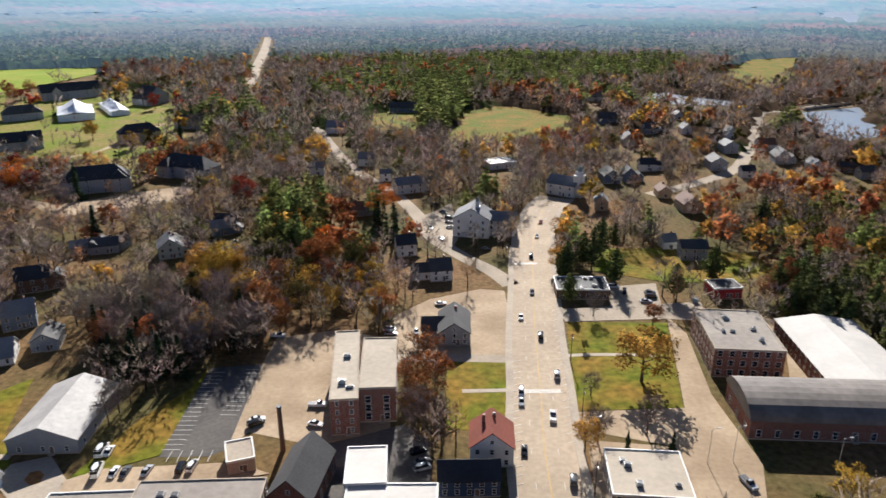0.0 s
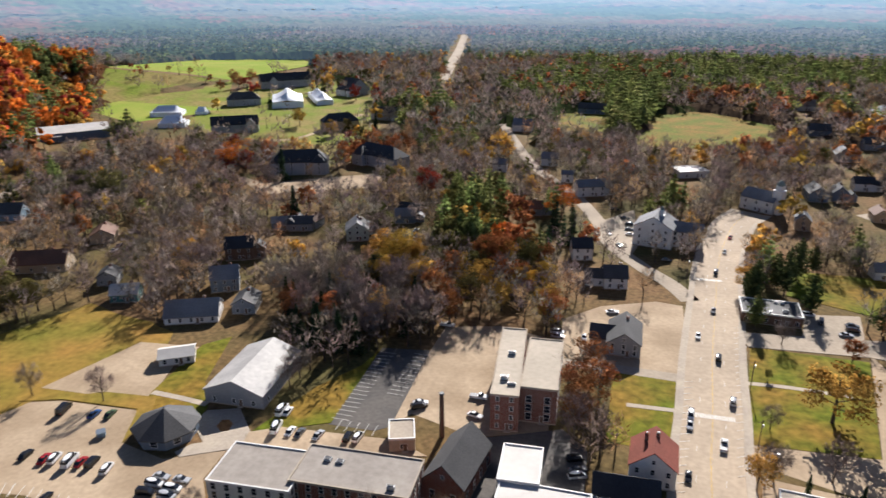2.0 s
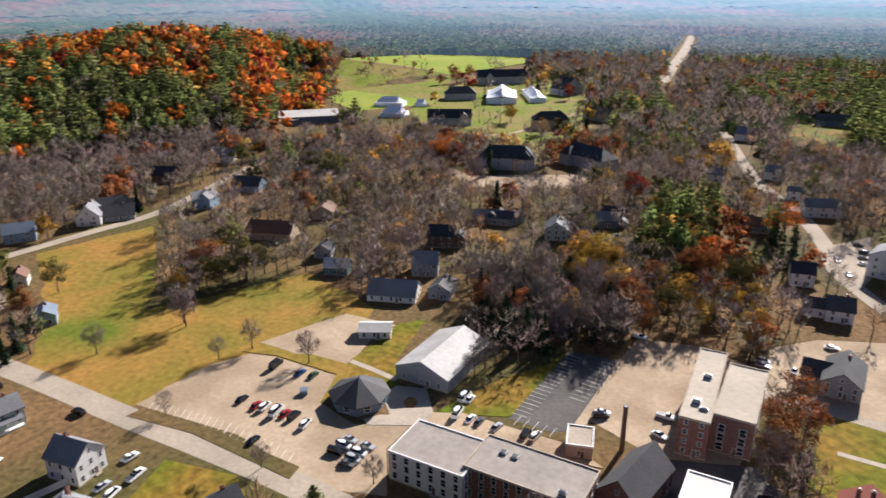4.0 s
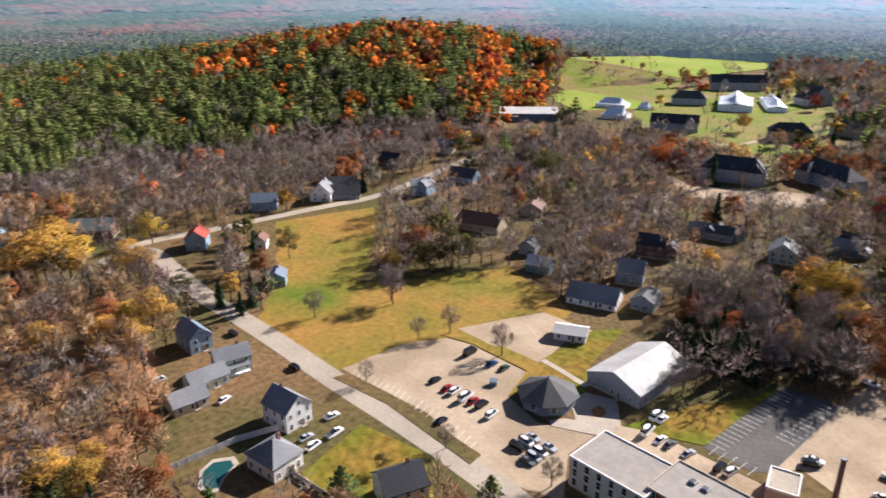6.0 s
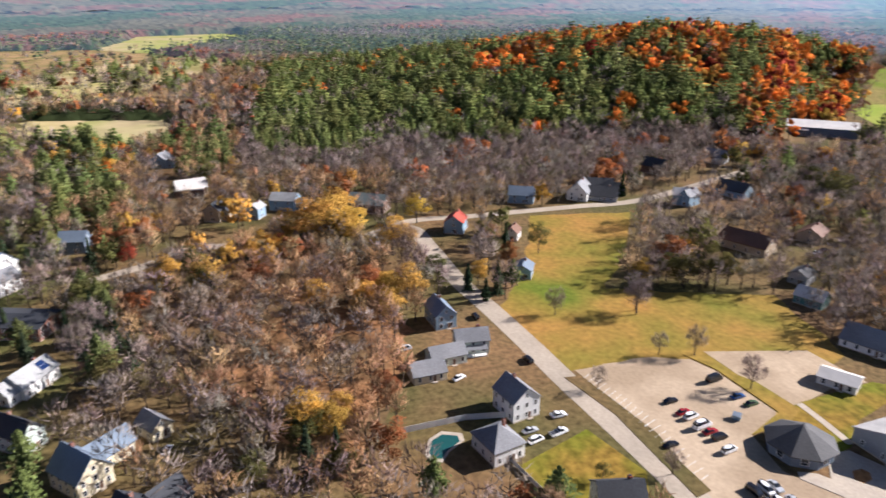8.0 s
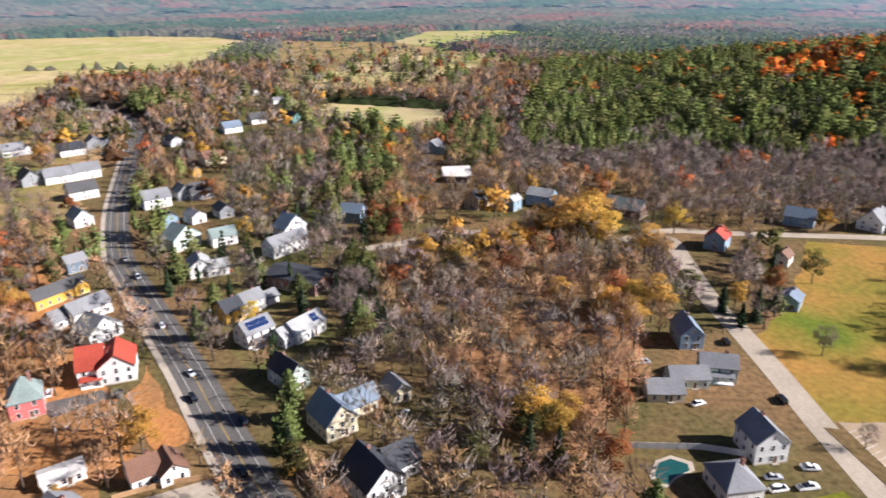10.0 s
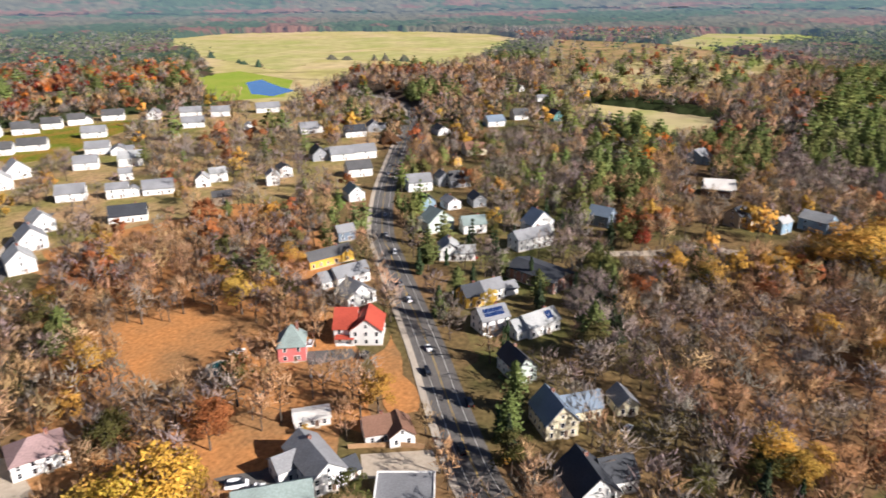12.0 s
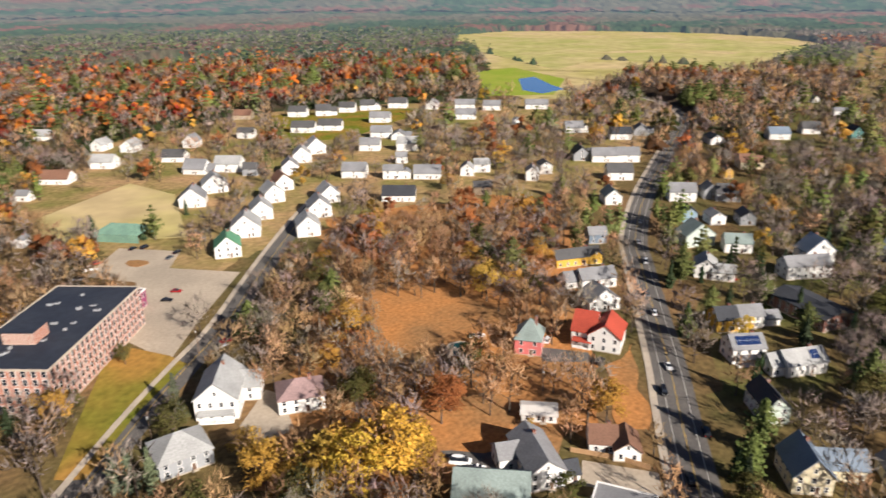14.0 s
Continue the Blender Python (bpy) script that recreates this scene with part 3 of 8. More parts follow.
def loft(rings):
    """Skin through rings of equal length, closed at both ends."""
    n = len(rings[0])
    v = [p for r in rings for p in r]
    f = [(i * n + j, i * n + (j + 1) % n, (i + 1) * n + (j + 1) % n, (i + 1) * n + j) for i in range(len(rings) - 1) for j in range(n)]
    f += [tuple(range(n))[::-1], tuple(range((len(rings) - 1) * n, len(rings) * n))]
    return v, f


def car_meshes(length, width, height, style):
    hw, z0 = width / 2, 0.28
    belt = height * 0.58
    prof = {"saloon": ((-1.0, .62), (-.93, .86), (-.6, .97), (-.2, 1.0), (.35, 1.0), (.62, .95), (.95, .8), (1.0, .55)),
            "van": ((-1.0, .7), (-.97, .98), (-.5, 1.0), (0, 1.0), (.5, 1.0), (.78, .98), (.97, .85), (1.0, .6)),
            "pickup": ((-1.0, .8), (-.97, .92), (-.5, .93), (-.1, .95), (.3, 1.0), (.6, .98), (.96, .9), (1.0, .6))}[style]
    rings = []
    for u, k in prof:
        x, top, in_ = u * length / 2, belt * k, (0.06 if abs(u) > 0.9 else 0.0)
        rings.append([(x, -hw + in_, z0), (x, hw - in_, z0), (x, hw - in_ * 0.5, z0 + 0.25), (x, hw - 0.05 - in_, top), (x, -hw + 0.05 + in_, top), (x, -hw + in_ * 0.5, z0 + 0.25)])
    v, f = loft(rings)
    body = Shape().add(v, f)
    a, b, c, d = {"saloon": (-.72, -.48, .12, .42), "van": (-.96, -.9, .45, .72), "pickup": (-.02, .02, .3, .52)}[style]
    half = length / 2
    hv, hf = loft([[(a * half, -hw + .1, belt - .05), (a * half, hw - .1, belt - .05), (a * half, hw - .12, belt), (a * half, -hw + .12, belt)],
                   [(b * half, -hw + .1, belt - .05), (b * half, hw - .1, belt - .05), (b * half, hw - .26, height - .06), (b * half, -hw + .26, height - .06)],
                   [(c * half, -hw + .1, belt - .05), (c * half, hw - .1, belt - .05), (c * half, hw - .26, height - .06), (c * half, -hw + .26, height - .06)],
                   [(d * half, -hw + .1, belt - .05), (d * half, hw - .1, belt - .05), (d * half, hw - .12, belt), (d * half, -hw + .12, belt)]])
    glass = Shape().add(hv, hf)
    roof = Shape()
    nx, ny = 6, 4
    rv = []
    for i in range(nx + 1):
        for j in range(ny + 1):
            p, q = i / nx * 2 - 1, j / ny * 2 - 1
            rv.append((b * half - .05 + (c - b) * half * (i / nx) + .1 * (i / nx), q * (hw - .25), height - .10 * p * p - .07 * q * q + .01))
    roof.add(rv, [(i * (ny + 1) + j, (i + 1) * (ny + 1) + j, (i + 1) * (ny + 1) + j + 1, i * (ny + 1) + j + 1) for i in range(nx) for j in range(ny)])
    roof.box(b * half - .04, -hw + .26, height - .3, c * half + .04, hw - .26, height - .17)
    if style == "pickup":
        bed = Shape().box(-half + .15, -hw + .14, belt * .93 - .02, -.08 * half, hw - .14, belt * .93 + .02)
    else:
        bed = None
    wheel = Shape()
    n = 10
    v = [(0.33 * math.cos(2 * math.pi * j / n), s, 0.33 * math.sin(2 * math.pi * j / n)) for s in (-.11, .11) for j in range(n)]
    wheel.add(v, [tuple(range(n)), tuple(range(n, 2 * n))[::-1]] + [(j, j + n, (j + 1) % n + n, (j + 1) % n) for j in range(n)])
    lamps = Shape()
    for s in (-1, 1):
        lamps.box(half - .06, s * (hw - .35) - .16, belt * .55, half + .012, s * (hw - .35) + .16, belt * .68)
    rear = Shape()
    for s in (-1, 1):
        rear.box(-half - .012, s * (hw - .25) - .12, belt * .55, -half + .06, s * (hw - .25) + .12, belt * .72)
    return dict(body=body.mesh("body", "car_paint"), glass=glass.mesh("glass", "window_glass"), roof=roof.mesh("roof", "car_paint"), bed=bed and bed.mesh("bed", "dark_metal"),
                wheel=wheel.mesh("wheel", "tyre_rubber"), headlights=lamps.mesh("headlights", "pale_metal"), tail_lights=rear.mesh("tail_lights", "lamp_red"), length=length, width=width)


CARS = {"saloon": car_meshes(4.7, 1.82, 1.46, "saloon"), "suv": car_meshes(4.75, 1.92, 1.76, "van"), "pickup": car_meshes(5.6, 1.98, 1.86, "pickup"), "van": car_meshes(5.9, 2.05, 2.45, "van")}
PAINTS = {"white": (0.78, 0.78, 0.77), "silver": (0.42, 0.43, 0.45), "black": (0.012, 0.012, 0.014), "grey": (0.12, 0.125, 0.13), "red": (0.30, 0.02, 0.02), "blue": (0.03, 0.08, 0.22), "green": (0.06, 0.10, 0.05)}


def car(x, y, yaw, style="saloon", paint="white", state="parked", z=0.13):
    word = {"saloon": "saloon car", "suv": "sport utility car", "pickup": "pickup truck", "van": "van"}[style]
    ob = thing(word.replace(" ", "_"), pose(x, y, z, 0, 0, yaw), paint + " " + word + (" parked on the asphalt" if state == "parked" else " standing on the road"), "van" if style == "van" else "car", "cars")
    k = CARS[style]
    for nm in ("body", "glass", "roof", "bed", "headlights", "tail_lights"):
        if k[nm]:
            p = part(nm, k[nm], ob)
            p.color = (*PAINTS[paint], 1)
    for sx in (-0.31, 0.31):
        for sy in (-1, 1):
            part("wheel", k["wheel"], ob, at=pose(sx * k["length"], sy * (k["width"] / 2 - 0.12), 0.33))
    return ob


def utility_pole(x, y, yaw=0, h=10.5):
    ob = thing("utility_pole", pose(x, y, 0, 0, 0, yaw), "brown wooden utility pole with crossarm beside the road", "utility pole", "utility poles")
    part("post", Shape().tube((0, 0, -0.3), (0, 0, h), 0.17, 0.11, 7).mesh("post", "pole_wood"), ob)
    part("crossarm", Shape().box(-1.2, -0.06, h - 0.9, 1.2, 0.06, h - 0.75).mesh("crossarm", "pole_wood"), ob)
    part("transformer", Shape().tube((0.3, 0, h - 2.6), (0.3, 0, h - 1.7), 0.22, 0.22, 8).mesh("transformer", "pale_metal"), ob)
    return ob


def street_lamp(x, y, yaw=0, h=8.0):
    ob = thing("street_lamp", pose(x, y, 0, 0, 0, yaw), "grey metal street lamp with an arm", "street lamp", "street lamps")
    part("post", Shape().tube((0, 0, -0.3), (0, 0, h), 0.1, 0.07, 7).mesh("post", "pale_metal"), ob)
    part("arm", Shape().tube((0, 0, h - 0.1), (1.6, 0, h + 0.25), 0.05, 0.04, 5).mesh("arm", "pale_metal"), ob)
    part("lamp_head", Shape().box(1.4, -0.15, h + 0.15, 2.1, 0.15, h + 0.32).mesh("lamp_head", "pale_metal"), ob)
    return ob


def fence_run(x0, y0, x1, y1, h=1.5, mat="white_paint", label="white board fence along the garden"):
    a, b = Vector((x0, y0)), Vector((x1, y1))
    n = max(2, int((b - a).length / 2.4))
    yaw = math.degrees(math.atan2(y1 - y0, x1 - x0))
    ob = thing("fence", pose(x0, y0, 0, 0, 0, yaw), label, "fence")
    step = (b - a).length / n
    post = Shape().box(-0.06, -0.06, -0.2, 0.06, 0.06, h + 0.1).mesh("post", mat)
    panel = Shape().box(0.06, -0.03, 0.05, step - 0.06, 0.03, h).mesh("panel", mat)
    for j in range(n + 1):
        part("post", post, ob, at=pose(j * step, 0, 0))
        if j < n:
            part("panel", panel, ob, at=pose(j * step, 0, 0))
    return ob


def solar_panels(m, cols, rows):
    """Dark blue solar panels in a low rack, lying on a roof slope."""
    ob = thing("solar_panels", m, "dark blue solar panels on the roof slope", "solar panels", "solar panels")
    me = Shape().box(-0.48, -0.8, 0, 0.48, 0.8, 0.05).mesh("panel", "solar_glass")
    part("rack", Shape().box(-cols * 0.51, -rows * 0.84, -0.12, cols * 0.51, rows * 0.84, 0.0).mesh("rack", "pale_metal"), ob)
    for j in range(cols):
        for k in range(rows):
            part("panel", me, ob, at=pose((j - (cols - 1) / 2) * 1.02, (k - (rows - 1) / 2) * 1.68, 0.004))
    return ob


def octagon_hall(x, y, r, h, yaw):
    """An eight-sided pavilion with a steep dark roof."""
    ob = thing("pavilion", pose(x, y, 0, 0, 0, yaw), "eight-sided grey pavilion with a steep dark shingle roof", "pavilion")
    ring = [(math.cos(math.pi * (2 * k + 1) / 8), math.sin(math.pi * (2 * k + 1) / 8)) for k in range(8)]
    part("wall", Shape().prism([(a * (r - 1), b * (r - 1)) for a, b in ring], -0.3, h).mesh("wall", "slate_paint"), ob)
    v = [(a * r, b * r, h - 0.1) for a, b in ring] + [(a * r, b * r, h + 0.2) for a, b in ring] + [(0, 0, h + r * 0.52)]
    f = [tuple(range(8))[::-1]] + [(k, (k + 1) % 8, (k + 1) % 8 + 8, k + 8) for k in range(8)] + [(k + 8, (k + 1) % 8 + 8, 16) for k in range(8)]
    part("roof", mesh("roof", v, f, "charcoal_shingle"), ob)
    part("finial", Shape().tube((0, 0, h + r * 0.5), (0, 0, h + r * 0.52 + 0.9), 0.25, 0.04, 8).mesh("finial", "dark_metal"), ob)
    for k in range(8):
        a = 45 * k
        put_window(ob, pose(0, 0, 0, 0, 0, a + 90) @ pose(0, -(r - 1) * math.cos(math.pi / 8), 0.9), 1.8, 1.6)
    CLEAR.append((x, y, r, 14))
    OPEN.append([(x + a * (r + 3), y + b * (r + 3)) for a, b in ring])
    return ob


def steeple(parent, x, y, h0, h1, w=2.6, cap="green_grey_shingle"):
    """A square tower with a belfry and dome, as part of its church."""
    part("tower", Shape().box(-w, -w, -0.3, w, w, h0).box(-w * .75, -w * .75, h0, w * .75, w * .75, h0 + 2.6).mesh("tower", "white_paint"), parent, at=pose(x, y, 0))
    part("cornice", Shape().box(-w - .25, -w - .25, h0 - .3, w + .25, w + .25, h0 + .1).mesh("cornice", "pale_trim"), parent, at=pose(x, y, 0))
    n, rings = 12, []
    top = h0 + 2.6
    for k in range(7):
        g = k / 6 * math.pi / 2
        rings.append([(w * .8 * math.cos(g) * math.cos(2 * math.pi * j / n) + 0.001, w * .8 * math.cos(g) * math.sin(2 * math.pi * j / n), top + (h1 - top) * math.sin(g)) for j in range(n)])
    v, f = loft(rings)
    part("dome", mesh("dome", v, f, cap), parent, at=pose(x, y, 0))


def smokestack(x, y, h):
    ob = thing("smokestack", pose(x, y, 0), "tall dark round smokestack beside the church", "chimney")
    part("shaft", Shape().tube((0, 0, -0.3), (0, 0, h), 0.75, 0.6, 12).mesh("shaft", "brown_paint"), ob)
    part("rim", Shape().tube((0, 0, h - 0.4), (0, 0, h + 0.1), 0.72, 0.72, 12).mesh("rim", "dark_metal"), ob)


def swimming_pool(poly):
    sheet("pool_deck", "pale paved deck round the swimming pool", "pool deck", "concrete", 0.06, poly)
    cx, cy = sum(p[0] for p in poly) / len(poly), sum(p[1] for p in poly) / len(poly)
    CLEAR.append((cx, cy, 6.5, 13))
    sheet("swimming_pool", "teal swimming pool water in a paved deck", "swimming pool", "pool_water", 0.07, [(cx + (a - cx) * 0.78, cy + (b - cy) * 0.78) for a, b in poly], free=False)


def shelter(x, y, yaw, w, d, h, label, mat="white_membrane"):
    """A long low shed with an arched pale roof."""
    return house(x, y, yaw, w, d, h, "white_paint", mat, "gable", 16, "x", label, stack=0, category="shed", name="shed", storeys=1)


def dumpster(x, y, yaw, paint="blue_paint", label="blue steel waste container on the car park"):
    ob = thing("waste_container", pose(x, y, 0.07, 0, 0, yaw), label, "container")
    part("bin", Shape().add([(-1.1, -.8, 0), (1.1, -.8, 0), (1.1, .8, 0), (-1.1, .8, 0), (-1.2, -1, 1.4), (1.2, -1, 1.4), (1.2, 1, 1.7), (-1.2, 1, 1.7)], [(3, 2, 1, 0), (4, 5, 6, 7), (0, 1, 5, 4), (1, 2, 6, 5), (2, 3, 7, 6), (3, 0, 4, 7)]).mesh("bin", paint), ob)
    part("lid", Shape().add([(-1.22, -1.05, 1.42), (1.22, -1.05, 1.42), (1.22, 1.02, 1.72), (-1.22, 1.02, 1.72), (-1.22, -1.05, 1.48), (1.22, -1.05, 1.48), (1.22, 1.02, 1.78), (-1.22, 1.02, 1.78)], [(3, 2, 1, 0), (4, 5, 6, 7), (0, 1, 5, 4), (1, 2, 6, 5), (2, 3, 7, 6), (3, 0, 4, 7)]).mesh("lid", "slate_paint"), ob)
# ---------------------------------------------------------------- trees


def tree_arrays(kind, seed, level):
    """Trunk and crown of one tree as vertex and triangle arrays; level 0 is full, 2 the plainest. Heights in metres."""
    rng = np.random.default_rng(seed)
    tv, tf, cv, cf = [], [], [], []

    def limb(a, b, r0, r1, sides, v, f):
        a, b = np.array(a, float), np.array(b, float)
        t = (b - a) / (np.linalg.norm(b - a) + 1e-9)
        u = np.cross(t, (0.3, 0.9, 0.1))
        u /= np.linalg.norm(u)
        w = np.cross(t, u)
        n = len(v)
        for c, r in ((a, r0), (b, r1)):
            for s in range(sides):
                g = 2 * math.pi * s / sides
                v.append(c + r * (math.cos(g) * u + math.sin(g) * w))
        for s in range(sides):
            p, q = n + s, n + (s + 1) % sides
            f.extend([(p, q, q + sides), (p, q + sides, p + sides)])

    def blade(c, direction, length, width, v, f):
        d = np.asarray(direction, float)
        d = d / (np.linalg.norm(d) + 1e-9)
        s = np.cross(d, rng.normal(size=3))
        s = s / (np.linalg.norm(s) + 1e-9)
        n = len(v)
        v.extend([c - s * width / 2, c + s * width / 2, c + d * length])
        f.append((n, n + 1, n + 2))

    def leaf(c, size, v, f, up=0.0):
        d = rng.normal(size=3)
        d[2] = d[2] * 0.7 + up
        d = d / np.linalg.norm(d)
        a = np.cross(d, rng.normal(size=3))
        a = a / np.linalg.norm(a)
        b = np.cross(d, a)
        n = len(v)
        k = size * rng.uniform(0.6, 1.25)
        v.extend([c + a * k, c - a * k * 0.6 + b * k * 0.9, c - a * k * 0.6 - b * k * 0.9])
        f.append((n, n + 1, n + 2))

    if kind in ("bare", "leafy", "thin"):
        height = rng.uniform(13, 17)
        fork = height * rng.uniform(0.22, 0.34)
        sides = (7, 4, 3, 3)[level]
        if level == 2:
            limb((0, 0, -0.4), (0, 0, height * 0.7), 0.4, 0.1, 3, tv, tf)
        if level < 2:
            limb((0, 0, -0.4), (0, 0, fork), 0.34, 0.24, sides, tv, tf)
            limb((0, 0, fork), (rng.normal() * 0.4, rng.normal() * 0.4, height * 0.8), 0.22, 0.05, sides, tv, tf)
        spread = height * (0.36 if kind != "thin" else 0.25)
        nl = (9, 6, 4, 3)[level]
        tips = []
        for j in range(nl):
            g = j * 2.4 + rng.uniform(-0.4, 0.4)
            start = np.array((0, 0, fork + (height * 0.62 - fork) * j / nl))
            up = 0.55 + 0.75 * j / nl
            reach = spread * (1.05 - 0.45 * j / nl) * rng.uniform(0.8, 1.15)
            end = start + np.array((math.cos(g) * reach, math.sin(g) * reach, reach * up))
            end[2] = min(end[2], height)
            if level < 2:
                limb(start, end, 0.13, 0.04, 4 if level == 0 else 3, tv, tf)
            tips.append((start, end))
        tips.append((np.array((0, 0, fork)), np.array((0, 0, height))))
        if kind in ("bare", "thin"):
            # fine twigs round points that fill a rounded crown
            knots, per, wide, reach = ((58, 23, 0.105, 1.7), (20, 6, 0.34, 2.6), (11, 3, 0.74, 3.5), (7, 2, 1.4, 3.8))[level]
            mid = np.array((0, 0, fork + (height - fork) * 0.56))
            rad = np.array((spread, spread, (height - fork) * 0.5))
            for s in range(knots):
                d = rng.normal(size=3)
                d = d / np.linalg.norm(d)
                c0 = mid + d * rad * rng.uniform(0.25, 1.0) ** 0.5 * 0.92
                out = d * 0.55 + np.array((0, 0, (0.55, 0.85, 1.1, 0.9)[level]))
                if level == 0 and s % 2:
                    root = np.array((0, 0, min(c0[2] * 0.75, height * 0.7)))
                    limb(root + (c0 - root) * 0.35, c0, 0.055, 0.02, 3, cv, cf)
                for q in range(per):
                    c = c0 + rng.normal(size=3) * reach * 0.28
                    blade(c, out + rng.normal(size=3) * 0.6, reach * rng.uniform(0.6, 1.3), wide * rng.uniform(0.6, 1.4), cv, cf)
        else:
            per = (240, 32, 19, 4)[level]
            size = (0.29, 0.90, 1.5, 2.6)[level]
            for a, b in tips:
                for lump in range((3, 2, 1, 1)[level]):
                    c0 = a + (b - a) * rng.uniform(0.5, 1.0) + rng.normal(size=3) * 0.8
                    rad = spread * rng.uniform(0.28, 0.46)
                    for s in range(per // (3, 2, 1, 1)[level]):
                        d = rng.normal(size=3)
                        d = d / np.linalg.norm(d) * rad * rng.uniform(0.55, 1.05)
                        d[2] *= 0.75
                        leaf(c0 + d, size, cv, cf, 0.25)
    else:
        height = rng.uniform(15, 19) if kind == "pine" else rng.uniform(11, 15)
        base = height * (0.16 if kind == "pine" else 0.05)
        wide = height * (0.29 if kind == "pine" else 0.23)
        if level < 2:
            limb((0, 0, -0.4), (0, 0, height * 0.95), 0.32, 0.04, (6, 4, 3, 3)[level], tv, tf)
        tiers, arms, tufts = ((14, 9, 8), (8, 6, 3), (7, 6, 3), (4, 3, 1))[level]
        for k in range(tiers):
            u = k / (tiers - 1)
            z = base + (height - base) * u
            r = wide * ((1 - u) ** 0.75 * (0.75 + 0.25 * math.sin(9 * u + seed)) + 0.06)
            if kind == "pine":
                r = wide * (1.06 - u ** 2.4) * rng.uniform(0.7, 1.15) * (0.6 + 0.5 * min(1, 3 * u))
            for j in range(arms):
                g = j * 2 * math.pi / arms + rng.uniform(-0.5, 0.5) + k
                d = np.array((math.cos(g), math.sin(g), 0.12 if kind == "pine" else -0.28))
                for s in range(tufts):
                    q = (s + 0.5) / tufts
                    c = np.array((0, 0, z)) + d * r * q + rng.normal(size=3) * 0.18 * r * 0.4
                    leaf(c, (0.82, 1.4, 1.6, 3.2)[level] * (1.15 - 0.4 * q) * max(0.55, r / wide), cv, cf, (0.6, 0.2, 0.0, 0.0)[level])
        leaf(np.array((0, 0, height)), 0.5, cv, cf)
    tv, tf, cv, cf = [np.array(a, dtype=t).reshape(-1, 3) for a, t in ((tv, float), (tf, int), (cv, float), (cf, int))]
    # the crown is shaded as one rounded mass: sprays face outwards and carry normals between their own and the crown's
    z0, z1 = cv[:, 2].min(), cv[:, 2].max()
    if kind in ("pine", "spruce"):
        out = np.c_[cv[:, :2] / (np.hypot(cv[:, 0], cv[:, 1])[:, None] + 0.5), 0.55 + 0.5 * (cv[:, 2] - z0) / (z1 - z0)]
    else:
        out = (cv - (0, 0, z0 + (z1 - z0) * 0.42)) / (z1 - z0) + (0, 0, 0.12)
    out /= np.linalg.norm(out, axis=1)[:, None] + 1e-6
    a, b, c = cv[cf[:, 0]], cv[cf[:, 1]], cv[cf[:, 2]]
    n = np.cross(b - a, c - a)
    turn = (n * out[cf[:, 0]]).sum(1) < 0
    cf[turn] = cf[turn][:, ::-1]
    n[turn] *= -1
    n /= np.linalg.norm(n, axis=1)[:, None] + 1e-9
    nor = out * 0.75
    for k in range(3):
        nor[cf[:, k]] = out[cf[:, k]] * 0.75 + n * 0.45
    nor /= np.linalg.norm(nor, axis=1)[:, None] + 1e-9
    return tv, tf, cv, cf, nor


def quick_mesh(name, v, f, mat, tint=None, index=None, soft=False, mist=None, normal=None):
    me = bpy.data.meshes.new(name)
    me.vertices.add(len(v))
    me.vertices.foreach_set("co", np.ascontiguousarray(v, dtype=np.float32).ravel())
    me.loops.add(len(f) * 3)
    me.loops.foreach_set("vertex_index", np.ascontiguousarray(f, dtype=np.int32).ravel())
    me.polygons.add(len(f))
    me.polygons.foreach_set("loop_start", np.arange(0, len(f) * 3, 3, dtype=np.int32))
    for m in (mat if isinstance(mat, (list, tuple)) else [mat]):
        me.materials.append(MATS[m])
    if index is not None:
        me.polygons.foreach_set("material_index", np.ascontiguousarray(index, dtype=np.int32))
    if soft:
        me.polygons.foreach_set("use_smooth", np.ones(len(f), dtype=bool))
    if tint is not None:
        at = me.attributes.new("tint", "FLOAT_COLOR", "POINT")
        at.data.foreach_set("color", np.ascontiguousarray(np.c_[tint, np.ones(len(tint))], dtype=np.float32).ravel())
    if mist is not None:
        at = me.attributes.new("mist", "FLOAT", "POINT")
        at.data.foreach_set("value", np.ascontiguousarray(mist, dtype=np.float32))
    if normal is not None:
        at = me.attributes.new("custom_normal", "FLOAT_VECTOR", "POINT")
        at.data.foreach_set("vector", np.ascontiguousarray(normal, dtype=np.float32).ravel())
        at = me.attributes.new("puff", "FLOAT_VECTOR", "POINT")
        at.data.foreach_set("vector", np.ascontiguousarray(normal, dtype=np.float32).ravel())
    me.update(calc_edges=True)
    return me


